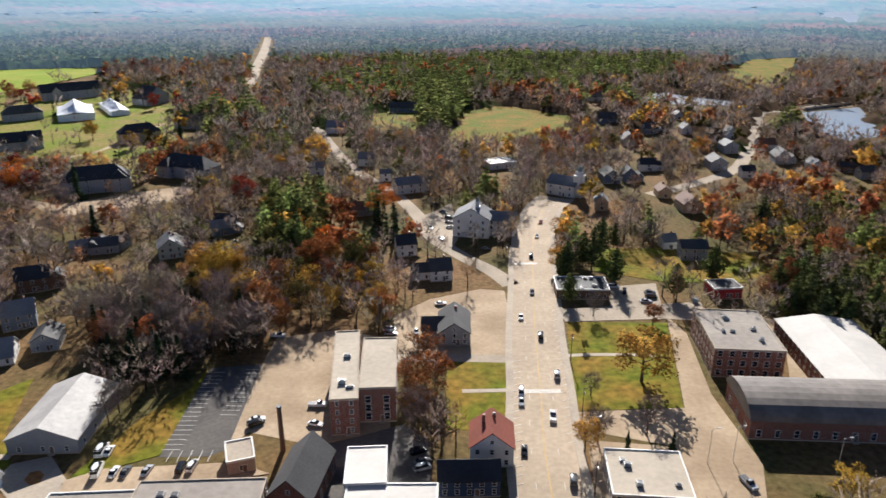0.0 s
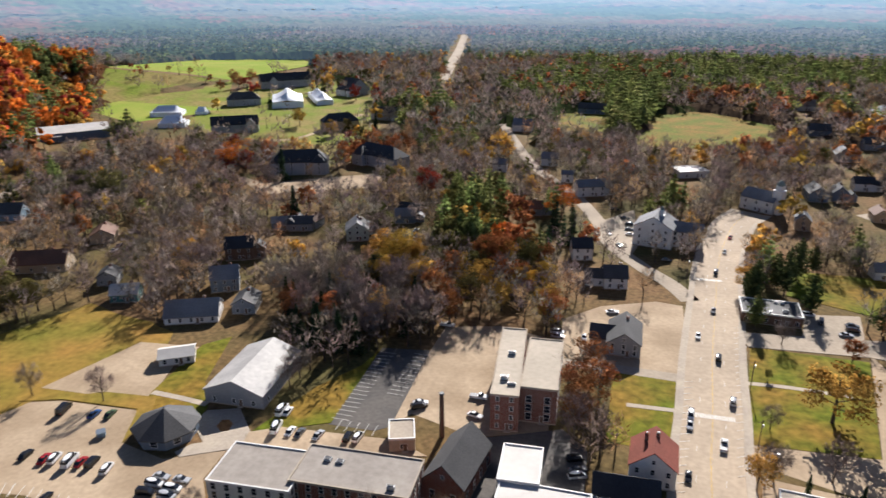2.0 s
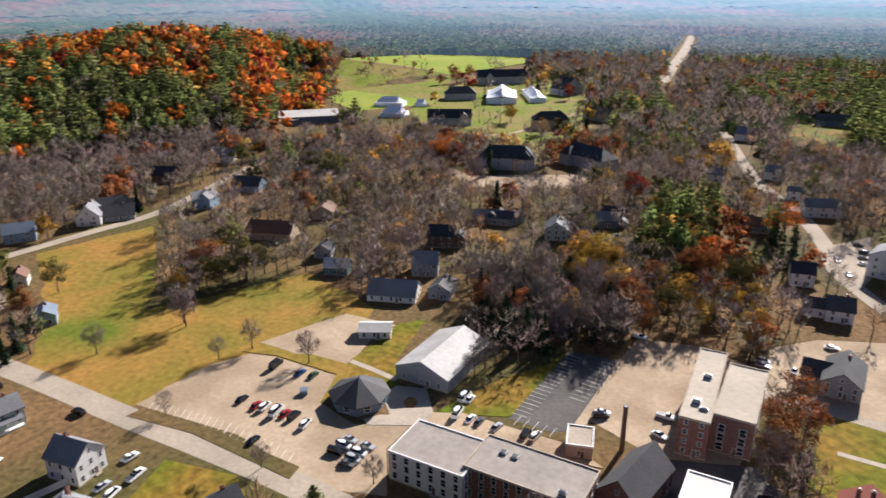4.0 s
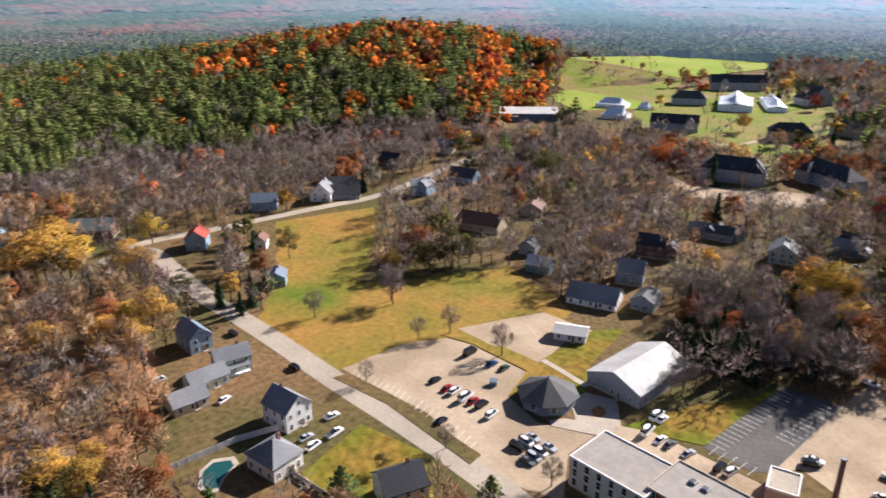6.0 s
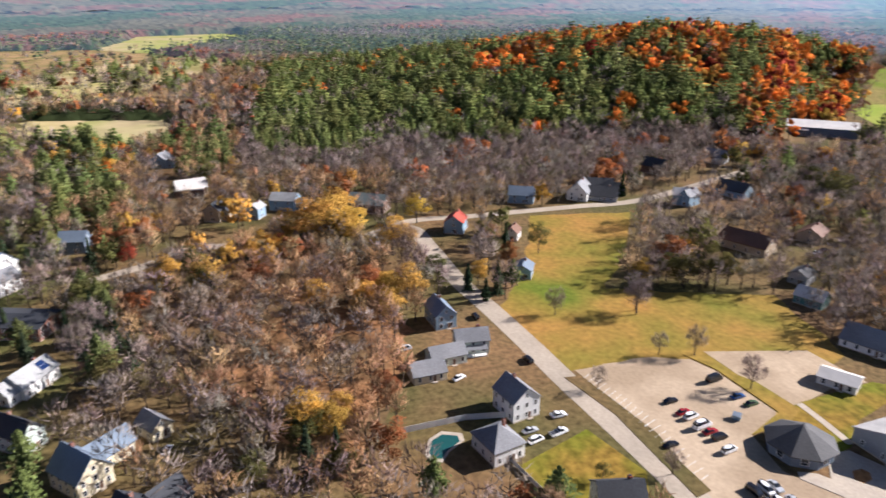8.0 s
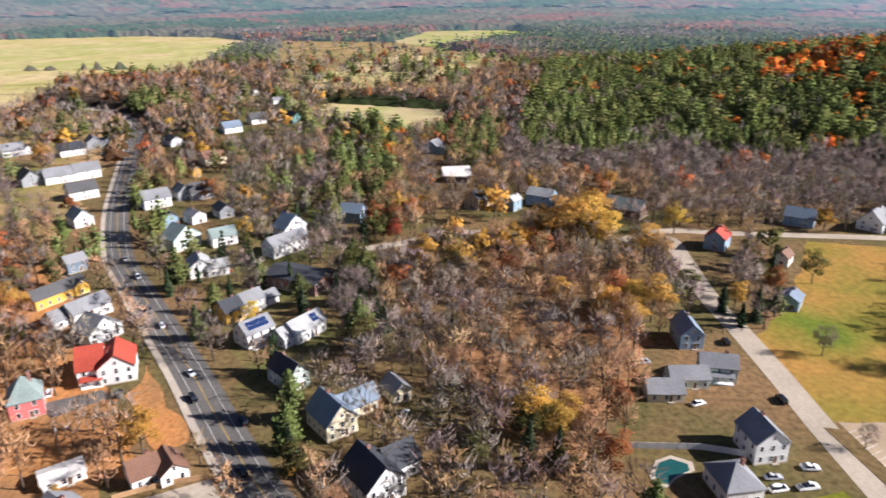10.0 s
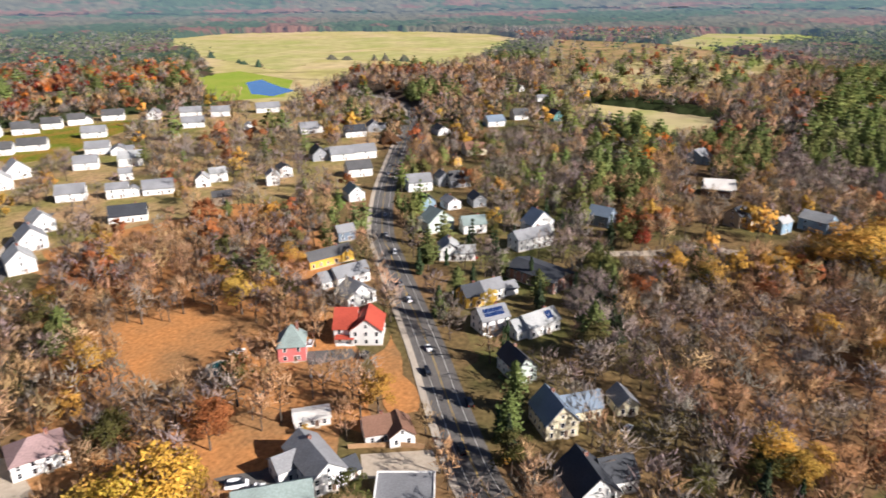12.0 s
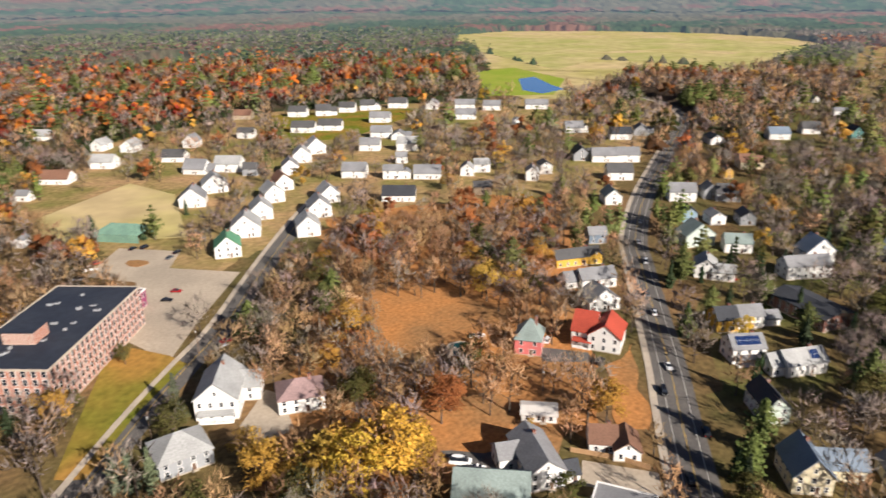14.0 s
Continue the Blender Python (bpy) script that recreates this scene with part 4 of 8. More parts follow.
# leaf colours: name -> (form, base colour, label, kind of tree)
FOLIAGE = {
    "bare": ("bare", (0.285, 0.225, 0.190), "bare grey-brown deciduous tree with fine twigs", "bare_tree"),
    "tan": ("thin", (0.44, 0.270, 0.145), "nearly bare tree with a few tan leaves", "bare_tree"),
    "rust": ("leafy", (0.33, 0.125, 0.050), "broad tree with rust-brown autumn leaves", "autumn_tree"),
    "orange": ("leafy", (0.63, 0.20, 0.036), "broad tree in bright orange autumn leaf", "autumn_tree"),
    "red": ("leafy", (0.27, 0.050, 0.030), "broad tree in dark red autumn leaf", "autumn_tree"),
    "gold": ("leafy", (0.52, 0.30, 0.065), "broad tree in golden autumn leaf", "autumn_tree"),
    "yellow": ("leafy", (0.56, 0.345, 0.06), "broad tree in bright yellow autumn leaf", "autumn_tree"),
    "olive": ("leafy", (0.115, 0.105, 0.035), "broad tree with dull olive-green leaves", "leafy_tree"),
    "pine": ("pine", (0.160, 0.182, 0.060), "tall dark green pine with open crown", "pine_tree"),
    "spruce": ("spruce", (0.045, 0.066, 0.032), "dark green conical spruce", "spruce_tree"),
    "greyspruce": ("spruce", (0.12, 0.14, 0.085), "grey-green conical spruce beside the street", "spruce_tree"),
}
FORMS = {(k, lv): [tree_arrays(k, 11 * s + 3, lv) for s in range(5 if lv == 0 else 4)] for k in ("bare", "thin", "leafy", "pine", "spruce") for lv in (0, 1, 2, 3)}
TREE_MESH = {k: [(quick_mesh("trunk", a[0], a[1], "bark"), quick_mesh("crown", a[2], a[3], {"bare": "twig", "thin": "twig", "leafy": "leaf"}.get(k, "needle"), normal=a[4])) for a in FORMS[(k, 0)]] for k in ("bare", "thin", "leafy", "pine", "spruce")}
TREES = []
TREE_RNG = np.random.default_rng(5)


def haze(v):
    """How strongly far woods and backdrop emit their painted-in haze, by distance from town."""
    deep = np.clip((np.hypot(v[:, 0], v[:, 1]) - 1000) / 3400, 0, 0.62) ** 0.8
    sunward = np.maximum(0, np.cos(np.arctan2(v[:, 1], v[:, 0]) - SUN_AZ))      # haze emission is raised towards the sun
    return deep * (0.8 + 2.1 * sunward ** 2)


def tree(x, y, kind, size=1.0, wide=1.0):
    """One tree standing by itself: trunk and crown."""
    form, colour, label, name = FOLIAGE[kind]
    pick = int(TREE_RNG.integers(5))
    ob = thing(name, Matrix.LocRotScale((x, y, float(terrain(x, y))), Euler((0, 0, float(TREE_RNG.uniform(0, 6.3)))), (size * wide, size * wide, size)), label, "tree", "trees")
    trunk, crown = TREE_MESH[form][pick]
    part("trunk", trunk, ob)
    c = part("crown", crown, ob)
    k = TREE_RNG.uniform(0.8, 1.2) * (0.72 if form == "pine" else 1.0)
    c.color = (*[float(min(1, v * k * TREE_RNG.uniform(0.93, 1.07))) for v in colour], 1)
    TREES.append((x, y))
    return ob


def joined_trees(name, label, rows, level, mat):
    """Many trees as one mesh; rows of x, y, kind, size."""
    V, F, C, K, N, n = [], [], [], [], [], 0
    rng = np.random.default_rng(len(rows))
    for x, y, kind, size in rows:
        form, colour, _, _ = FOLIAGE[kind]
        a = FORMS[(form, level)][int(rng.integers(4))]
        g = rng.uniform(0, 6.3)
        broad = size * (1.6 if form == "pine" and level > 1 else 1.0)
        c, s = math.cos(g) * broad, math.sin(g) * broad
        z = float(terrain(x, y))
        k = (rng.uniform(0.7, 1.4) if level < 3 else rng.uniform(0.6, 0.75)) * np.array(colour) * rng.uniform(0.92, 1.08, 3)
        up = np.c_[a[0][:, :2] * 3, np.full(len(a[0]), 0.2)]
        for v, f, w, col in ((a[0], a[1], up, (0.115, 0.088, 0.068)), (a[2], a[3], a[4], k)):
            if len(v):
                N.append(np.c_[w[:, 0] * c - w[:, 1] * s, w[:, 0] * s + w[:, 1] * c, w[:, 2] * size] / (np.linalg.norm(w, axis=1)[:, None] * broad + 1e-9))
                V.append(np.c_[v[:, 0] * c - v[:, 1] * s + x, v[:, 0] * s + v[:, 1] * c + y, v[:, 2] * size + z])
                F.append(f + n)
                C.append(np.tile(np.minimum(col, 1), (len(v), 1)))
                n += len(v)
                K.append(np.full(len(f), 0 if form in ("leafy", "pine", "spruce") and v is a[2] else 1))
    if V:
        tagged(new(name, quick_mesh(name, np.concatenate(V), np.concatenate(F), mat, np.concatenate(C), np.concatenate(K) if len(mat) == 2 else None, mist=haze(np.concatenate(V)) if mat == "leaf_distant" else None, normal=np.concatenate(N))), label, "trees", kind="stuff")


def weights(text):
    names, w = zip(*((p.split(":")[0], float(p.split(":")[1])) for p in text.split()))
    return names, np.array(w) / sum(w)


def allowed(pts, rng, keep=0.93):
    """Which points are free of roads, open ground and buildings, and do not stand before things in plain view."""
    ok = np.ones(len(pts), bool)
    for poly in OPEN:
        ok &= ~inside(pts, poly)
    for line, half in ROADS:
        for k in range(0, len(pts), 4000):
            p = pts[k:k + 4000]
            d = np.min(np.hypot(p[:, None, 0] - line[None, :, 0], p[:, None, 1] - line[None, :, 1]), axis=1)
            ok[k:k + 4000] &= d > half
    r, g = np.hypot(pts[:, 0], pts[:, 1]), np.arctan2(pts[:, 1], pts[:, 0])
    roll = rng.uniform(size=len(pts)) < keep
    for x, y, rad, tall in CLEAR:
        R, G = math.hypot(x, y), math.atan2(y, x)
        off = np.abs((g - G + math.pi) % (2 * math.pi) - math.pi) * R
        ok &= ~((off < rad + 1.0) & (r < R) & (r > R - tall * R / EYE_Z) & roll)
    return ok


def wood(poly, spacing, mix, seed, low=0.75, high=1.2):
    """Scatters trees over a plan outline. Returns rows of x, y, kind, size."""
    rng = np.random.default_rng(seed)
    P = np.array(poly, float)
    (x0, y0), (x1, y1) = P.min(0), P.max(0)
    gx, gy = np.meshgrid(np.arange(x0, x1, spacing), np.arange(y0, y1, spacing))
    pts = np.c_[gx.ravel(), gy.ravel()] + rng.uniform(-0.45, 0.45, (gx.size, 2)) * spacing
    pts = pts[inside(pts, poly)]
    names, w = weights(mix)
    kinds = rng.choice(len(names), len(pts), p=w)
    sizes = rng.uniform(low, high, len(pts))
    return [(float(p[0]), float(p[1]), names[k], float(s)) for p, k, s in zip(pts, kinds, sizes)]


def understorey(r0, r1, step, lift, mat, name, label, palette, kind="stuff"):
    """The close canopy and brush beneath far trees: one uneven sheet that comes down to the ground at clearings."""
    rng = np.random.default_rng(int(r0))
    nr = int(math.log(r1 / r0) / step[0])
    na = int(radians(212) / step[1])
    rr = r0 * np.exp(np.linspace(0, math.log(r1 / r0), nr + 1))
    aa = np.radians(np.linspace(50, 262, na + 1))
    R, A = np.meshgrid(rr, aa, indexing="ij")
    R = R * (1 + rng.uniform(-0.3, 0.3, R.shape) * step[0])
    A = A + rng.uniform(-0.4, 0.4, A.shape) * step[1]
    X, Y = R * np.cos(A), R * np.sin(A)
    pts = np.c_[X.ravel(), Y.ravel()]
    if r0 > 1000:
        ok = np.ones(len(pts), bool)
        for poly in OPEN:
            ok &= ~inside(pts, poly)
        for line, half in ROADS:
            if np.max(np.hypot(line[:, 0], line[:, 1])) > r0:
                for k in range(0, len(pts), 4000):
                    p = pts[k:k + 4000]
                    ok[k:k + 4000] &= np.min(np.hypot(p[:, None, 0] - line[None, ::4, 0], p[:, None, 1] - line[None, ::4, 1]), axis=1) > half + 14
        free = ok.reshape(X.shape)
    else:
        free = allowed(pts, rng, 1.0).reshape(X.shape)
    for poly in GLADES:
        free &= ~inside(pts, poly).reshape(X.shape)
    lump = 0.3 * np.clip(swell(X, Y, 60, 0.9) * 0.7 + 0.5 * swell(Y, X, 23, 2.2), -1.4, 1.6)
    Z = terrain(X, Y) + np.where(free, lift * (rng.uniform(0.78, 1.15, X.shape) + (lump if r0 > 1000 else 0)), -0.3)
    idx = np.arange(X.size).reshape(X.shape)
    cell = free[:-1, :-1] | free[1:, :-1] | free[1:, 1:] | free[:-1, 1:]
    a, b, c, d = idx[:-1, :-1][cell], idx[1:, :-1][cell], idx[1:, 1:][cell], idx[:-1, 1:][cell]
    f = np.concatenate([np.c_[a, b, c], np.c_[a, c, d]])
    pal = np.array(palette)
    g1, g2 = swell(X, Y, 330, 2.4).ravel(), swell(X, Y, 210, 0.6).ravel()
    pick = np.zeros(X.size, int)
    roll = rng.normal(size=X.size) * 0.22 + 0.25 * swell(Y, X, 70, 3.1).ravel()
    pick[g1 + roll > 0.15] = 1
    pick[g2 + roll > 0.75] = 2
    pick[roll > 0.75] = 3
    col = pal[pick] * rng.uniform(0.9, 1.1, (X.size, 1))
    up = rng.normal(size=(X.size, 3)) * 0.2 + (0, 0, 1)
    up /= np.linalg.norm(up, axis=1)[:, None]
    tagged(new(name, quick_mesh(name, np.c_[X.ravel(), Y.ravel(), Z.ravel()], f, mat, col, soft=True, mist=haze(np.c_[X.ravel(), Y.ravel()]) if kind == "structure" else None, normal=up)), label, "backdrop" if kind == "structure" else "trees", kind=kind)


def swell(x, y, s, k):
    return np.sin(x / s + k) * np.cos(y / s * 1.3 - k * 1.7) + 0.6 * np.sin((x + y) / s * 1.9 + 2.3 * k) + 0.4 * np.cos((x - 1.4 * y) / s * 3.1 - k)
# ---------------------------------------------------------------- ground and roads
rings = [0.0, 40.0] + [40 * 1.05 ** k for k in range(1, 99)]
spokes = 240
gv, gf = [(0.0, 0.0, 0.0)], []
for rr in rings[1:]:
    for k in range(spokes):
        gx, gy = rr * math.cos(2 * math.pi * k / spokes), rr * math.sin(2 * math.pi * k / spokes)
        gv.append((gx, gy, float(terrain(gx, gy))))
for k in range(spokes):
    gf.append((0, 1 + k, 1 + (k + 1) % spokes))
for j in range(len(rings) - 2):
    for k in range(spokes):
        a, b = 1 + j * spokes + k, 1 + j * spokes + (k + 1) % spokes
        gf.append((a, a + spokes, b + spokes, b))
tagged(new("ground", mesh("ground", gv, gf, "soil")), "brown leaf-strewn soil and rough grass reaching the horizon", "ground", kind="structure")
street("road", "worn asphalt main street with parking bays and painted lines", [(25.8, 117.2), (26.2, 138.1), (27.1, 161.1), (29.6, 186.8), (32.1, 219.8), (37.4, 269.6), (40.8, 302.3), (46.8, 338.0), (55.3, 371.3), (65.8, 393.0)], 16.5, "road_asphalt", walks=(2.4, 2.4), lines="yd")
street("road", "sunlit asphalt side street curving past white houses", [(27.8, 266.8), (20.6, 282.2), (8.7, 299.2), (-5.9, 326.1), (-13.4, 357.4), (-28.9, 400.5), (-49.6, 439.5), (-70.4, 486.0), (-92.7, 552.7), (-111.7, 611.6)], 8, "asphalt")
street("road", "grey asphalt road leading away past houses", [(-130.1, -46.7), (-141.0, -56.2), (-168.7, -76.4), (-192.6, -93.2), (-223.0, -116.0), (-264.5, -147.0), (-295.4, -168.8), (-359.1, -202.1), (-440.6, -237.5), (-548.2, -283.0), (-626.4, -318.4), (-687.6, -378.1), (-723.2, -464.5)], 11.5, "dark_asphalt", walks=(2.2, 0), lines="yw")
street("road", "pale asphalt lane past the car park", [(-91.5, 100.9), (-116.1, 100.6), (-142.5, 99.0), (-171.0, 96.7), (-199.8, 95.3), (-228.7, 93.3), (-256.3, 90.7), (-298.3, 91.2), (-325.8, 90.9), (-333.0, 80.8)], 8.5, "asphalt")
street("road", "pale narrow lane between lawns", [(-323.8, 67.7), (-335.5, 84.3), (-339.8, 99.8), (-336.6, 122.7), (-334.9, 157.8), (-333.2, 188.9), (-331.2, 224.6), (-345.0, 271.5), (-370.7, 343.6)], 7, "asphalt")
street("road", "grey asphalt street beside the mill and houses", [(-28.9, -161.8), (-57.0, -187.2), (-79.6, -205.7), (-102.2, -223.6), (-132.1, -253.1), (-167.1, -287.0), (-204.5, -320.6), (-245.6, -353.8)], 9, "dark_asphalt", walks=(2.0, 0), lines="y")
street("road", "dusty road between houses leading to a bridge", [(121.6, 397.8), (156.5, 422.0), (194.5, 456.4), (227.8, 514.9), (269.3, 601.2), (304.5, 669.9), (347.6, 681.2), (414.0, 712.4)], 9, "asphalt", clear=14)
street("road", "bright road running far off through the woods", [(-243.2, 889.0), (-283.0, 1091.6), (-335.4, 1357.8), (-410.3, 1710.6)], 16, "asphalt", clear=22)
street("road", "narrow lane between gardens", [(-332.7, -0.9), (-333.3, -19.0), (-318.0, -35.6), (-306.1, -59.5)], 6.5, "asphalt")
street("path", "narrow concrete path across the lawn", [(-136.3, 156.2), (-126.5, 155.6), (-116.1, 154.5)], 2.2, "concrete", clear=5, z=0.151)
street("path", "narrow concrete path across the lawn", [(40.9, 207.7), (52.1, 208.4), (71.0, 207.5)], 2.0, "concrete", clear=5, z=0.12)
street("path", "narrow concrete path across the lawn", [(5.3, 186.1), (12.6, 186.3), (21.7, 186.6)], 2.0, "concrete", clear=5, z=0.12)
street("lane", "narrow paved lane between lawns", [(-16.6, 206.8), (2.4, 206.6), (22.3, 205.6)], 5.0, "asphalt", clear=5, z=0.1)
street("road", "pale lane among the campus gardens", [(-300.1, 497.1), (-265.2, 510.8), (-257.3, 561.2), (-252.8, 630.5)], 4.5, "tan_paving", clear=10)
CAMPUS = [(-398.2, 557.8), (-473.1, 819.9), (-333.6, 871.2), (-243.7, 669.0), (-189.7, 490.7), (-199.1, 433.3), (-264.1, 461.2), (-333.0, 496.7)]
SCRUB_MEADOW = [(-806, -174), (-842, -210), (-1093, -224), (-1212, -163), (-1300, 10), (-1180, 20), (-1016, -30), (-848, -110)]
SCRUB_EDGE = [(-812.9, -246.6), (-795.6, -122.3), (-782.0, -24.0), (-1186.8, 47.8), (-1530.4, -166.9), (-1596.2, -458.9)]
SOUTH_YARDS = [(-120, -270), (-190, -300), (-250, -235), (-330, -215), (-520, -290), (-640, -345), (-690, -440), (-600, -500), (-520, -560), (-440, -600), (-330, -640), (-200, -600), (-110, -500), (-75, -420)]
NORTH_YARDS = [(-178, -70), (-262, -118), (-330, -130), (-480, -180), (-640, -230), (-820, -290), (-840, -190), (-600, -120), (-440, -110), (-330, -70), (-230, -40)]
sheet("yards", "dry tan yards and rough grass between the houses", "yard", "dry_yard", 0.005, SOUTH_YARDS, free=False, ragged=5.0)
sheet("yards", "dark green yards along the main road, shade in their colour", "yard", "shady_lawn", 0.005, NORTH_YARDS, free=False, ragged=5.0)
sheet("meadow", "brown scrubby meadow beyond the hill", "meadow", "dry_yard", 0.012, SCRUB_EDGE, free=False, ragged=6.0)
sheet("meadow", "open tan meadow at the foot of the hill", "meadow", "dry_field", 0.02, [(-662.0, -156.7), (-632.6, -40.4), (-685.2, -35.2), (-725.6, -113.3), (-732.8, -166.3)], ragged=4.0)
GLADES.extend([SCRUB_MEADOW, SCRUB_EDGE, SOUTH_YARDS, NORTH_YARDS, CAMPUS])
sheet("car_park", "dark asphalt car park with white bays", "car park", "dark_asphalt", 0.03, [(-76.6, 154.5), (-77.4, 200.7), (-60.4, 203.1), (-59.2, 158.0), (-62.8, 154.9)])
sheet("car_park", "tan gravelly car park beside the brick hall", "car park", "tan_paving", 0.02, [(-59.8, 221.6), (-40.1, 227.0), (-17.5, 220.3), (-15.6, 166.7), (-35.1, 159.1), (-55.3, 165.6), (-59.2, 158.0), (-60.4, 203.1)])
sheet("car_park", "pale paved forecourt round a grey house", "car park", "tan_paving", 0.02, [(-19.2, 238.3), (-6.0, 253.3), (14.7, 263.0), (24.6, 261.2), (24.2, 219.9), (22.4, 207.2), (-16.8, 210.2)])
sheet("car_park", "tan car park with rows of parked cars", "car park", "tan_paving", 0.02, [(-179.5, 100.8), (-180.5, 132.1), (-171.8, 141.0), (-160.2, 145.1), (-134.2, 146.6), (-128.3, 132.1), (-113.1, 128.8), (-98.6, 136.3), (-98.0, 124.5), (-86.8, 109.6), (-108.8, 100.3), (-115.0, 105.3), (-137.4, 107.8), (-176.6, 102.0)])
sheet("car_park", "bare tan gravel yard by the hall", "car park", "tan_paving", 0.06, [(-171.9, 149.6), (-161.1, 183.2), (-138.9, 185.3), (-139.7, 171.4), (-134.8, 152.8), (-148.8, 150.6)])
sheet("car_park", "pale car park beside the mill", "car park", "asphalt", 0.02, [(-82.8, -311.4), (-106.9, -336.7), (-126.5, -311.5), (-113.3, -294.5), (-133.5, -267.7), (-97.7, -234.7), (-77.2, -213.4), (-71.9, -241.3), (-84.5, -254.7), (-96.1, -289.3)])
sheet("lawn", "autumn lawn with fallen leaves by the school", "lawn", "lawn", 0.04, [(45.3, 232.9), (82.0, 231.6), (70.6, 176.6), (37.7, 175.2)])
sheet("driveway", "tan paved drive beside the lawn", "driveway", "tan_paving", 0.02, [(83.7, 237.2), (86.7, 223.6), (81.3, 183.2), (82.9, 150.6), (70.0, 155.9), (37.0, 166.3), (37.8, 174.6), (70.9, 176.6)])
sheet("lawn", "small green lawn with paths", "lawn", "lawn", 0.04, [(0.5, 204.4), (22.1, 204.2), (18.6, 165.1), (0.3, 166.5)])
sheet("woodland_floor", "woodland floor strewn with brown fallen leaves", "woodland floor", "leaf_floor", 0.05, [(-185.0, -4.0), (-240.0, -8.0), (-305.5, -2.0), (-313.9, 29.9), (-273.7, 61.4), (-226.6, 60.9), (-178.7, 45.1), (-149.0, 22.2)], free=False, ragged=3.0)
sheet("meadow", "wide meadow of tan and green grass", "meadow", "meadow", 0.02, [(-326.9, 157.2), (-313.6, 210.7), (-264.2, 177.3), (-228.6, 144.6), (-200.4, 205.6), (-154.9, 193.4), (-138.6, 158.1), (-168.1, 143.7), (-176.3, 125.0), (-174.5, 100.9), (-221.8, 94.8), (-265.1, 126.0)], ragged=1.0)
sheet("lawn", "mown bank between the playing fields", "lawn", "bright_lawn", 0.01, [(-545, 600), (-700, 800), (-613, 722), (-500, 812), (-395, 620), (-440, 545)], free=False)
sheet("sports_field", "bright green playing field", "sports field", "green_turf", 0.02, [(-531.6, 589.6), (-547.6, 691.8), (-480.2, 748.3), (-395.1, 618.5), (-444.1, 540.1)])
sheet("sports_field", "bright green far playing field", "sports field", "green_turf", 0.02, [(-693.4, 804.8), (-699.0, 1059.5), (-523.5, 1100.1), (-485.6, 1020.0), (-501.3, 809.5), (-613.8, 720.7)])
sheet("lawn", "campus lawn between the old halls", "lawn", "bright_lawn", 0.02, [(-398.2, 557.8), (-473.1, 819.9), (-333.6, 871.2), (-243.7, 669.0), (-189.7, 490.7), (-199.1, 433.3), (-264.1, 461.2), (-333.0, 496.7)], free=False, ragged=3.0)
sheet("meadow", "green pasture beyond the wood", "meadow", "lawn", 0.02, [(-71.4, 681.5), (-25.1, 692.8), (-21.9, 596.6), (-60.3, 592.8)])
sheet("meadow", "rolling pale green pasture", "meadow", "lawn", 0.02, [(16.6, 691.5), (66.7, 723.8), (119.1, 657.4), (108.3, 588.3), (51.4, 549.1), (-2.4, 550.5)])
sheet("meadow", "far green field among woods", "meadow", "lawn", 0.02, [(316.5, 877.0), (482.6, 1150.5), (588.6, 1199.4), (453.6, 914.3), (352.8, 783.1)])
sheet("meadow", "rough tan grass before the farm field", "meadow", "dry_field", 0.015, [(-900, -846), (-760, -690), (-640, -560), (-604, -498), (-640, -452), (-855, -520), (-969, -405), (-1150, -390), (-1056, -452), (-1020, -690), (-850, -642), (-1000, -940)], ragged=6.0)
sheet("meadow", "broad pale green farm fields", "meadow", "farm_field", 0.02, [(-1058, -1055), (-850, -640), (-1023, -690), (-1056, -450), (-1110, -440), (-1380, -480), (-1516, -457), (-1690, -640), (-1740, -840), (-1650, -1100), (-1500, -1290), (-1298, -1300)])
sheet("meadow", "broad tan farm fields beyond", "meadow", "dry_field", 0.05, [(-1380, -960), (-1560, -800), (-1480, -500), (-1516, -459), (-1688, -640), (-1738, -840), (-1648, -1098), (-1498, -1288), (-1300, -1298), (-1290, -1190)], ragged=4.0)
sheet("meadow", "tan strip of dry grass in the farm field", "meadow", "dry_field", 0.08, [(-1110, -760), (-1260, -700), (-1300, -560), (-1240, -560), (-1190, -680), (-1090, -740)], ragged=4.0)
sheet("meadow", "tan rough pasture between woods", "meadow", "pale_field", 0.02, [(-1534.6, -200.3), (-1900.3, -150.5), (-1930, 60), (-1790, 150), (-1524, 0), (-1400, -80)])
sheet("meadow", "tan clearing with scattered brush", "meadow", "dry_field", 0.02, SCRUB_MEADOW, free=False, ragged=6.0)
sheet("meadow", "green strip of turf among the far woods", "meadow", "green_turf", 0.02, [(-470, -1264), (-557, -1223), (-526, -1130), (-440, -1160)])
sheet("meadow", "tan meadow behind the gardens", "meadow", "pale_field", 0.02, [(-656, -129), (-716, -110), (-703, -40), (-621, -37), (-590, -62)])
sheet("lawn", "green turf round the pond", "lawn", "green_turf", 0.02, [(-763.5, -722.6), (-830.1, -703.7), (-772.6, -566.7), (-649.6, -491.0), (-591.0, -541.5)])
sheet("pond", "small pond with reflected sky blue in its base colour", "pond", "water", 0.05, [(-731.6, -611.8), (-764.1, -612.2), (-715.8, -546.2), (-695.1, -509.1), (-647.8, -505.8), (-653.7, -540.0)])
sheet("river", "pale river between trees, glint put into its colour", "river", "river_water", 0.05, [(204.5, 741.0), (245.2, 821.7), (266.9, 777.9), (303.9, 737.7), (293.0, 709.5), (239.9, 721.7)])
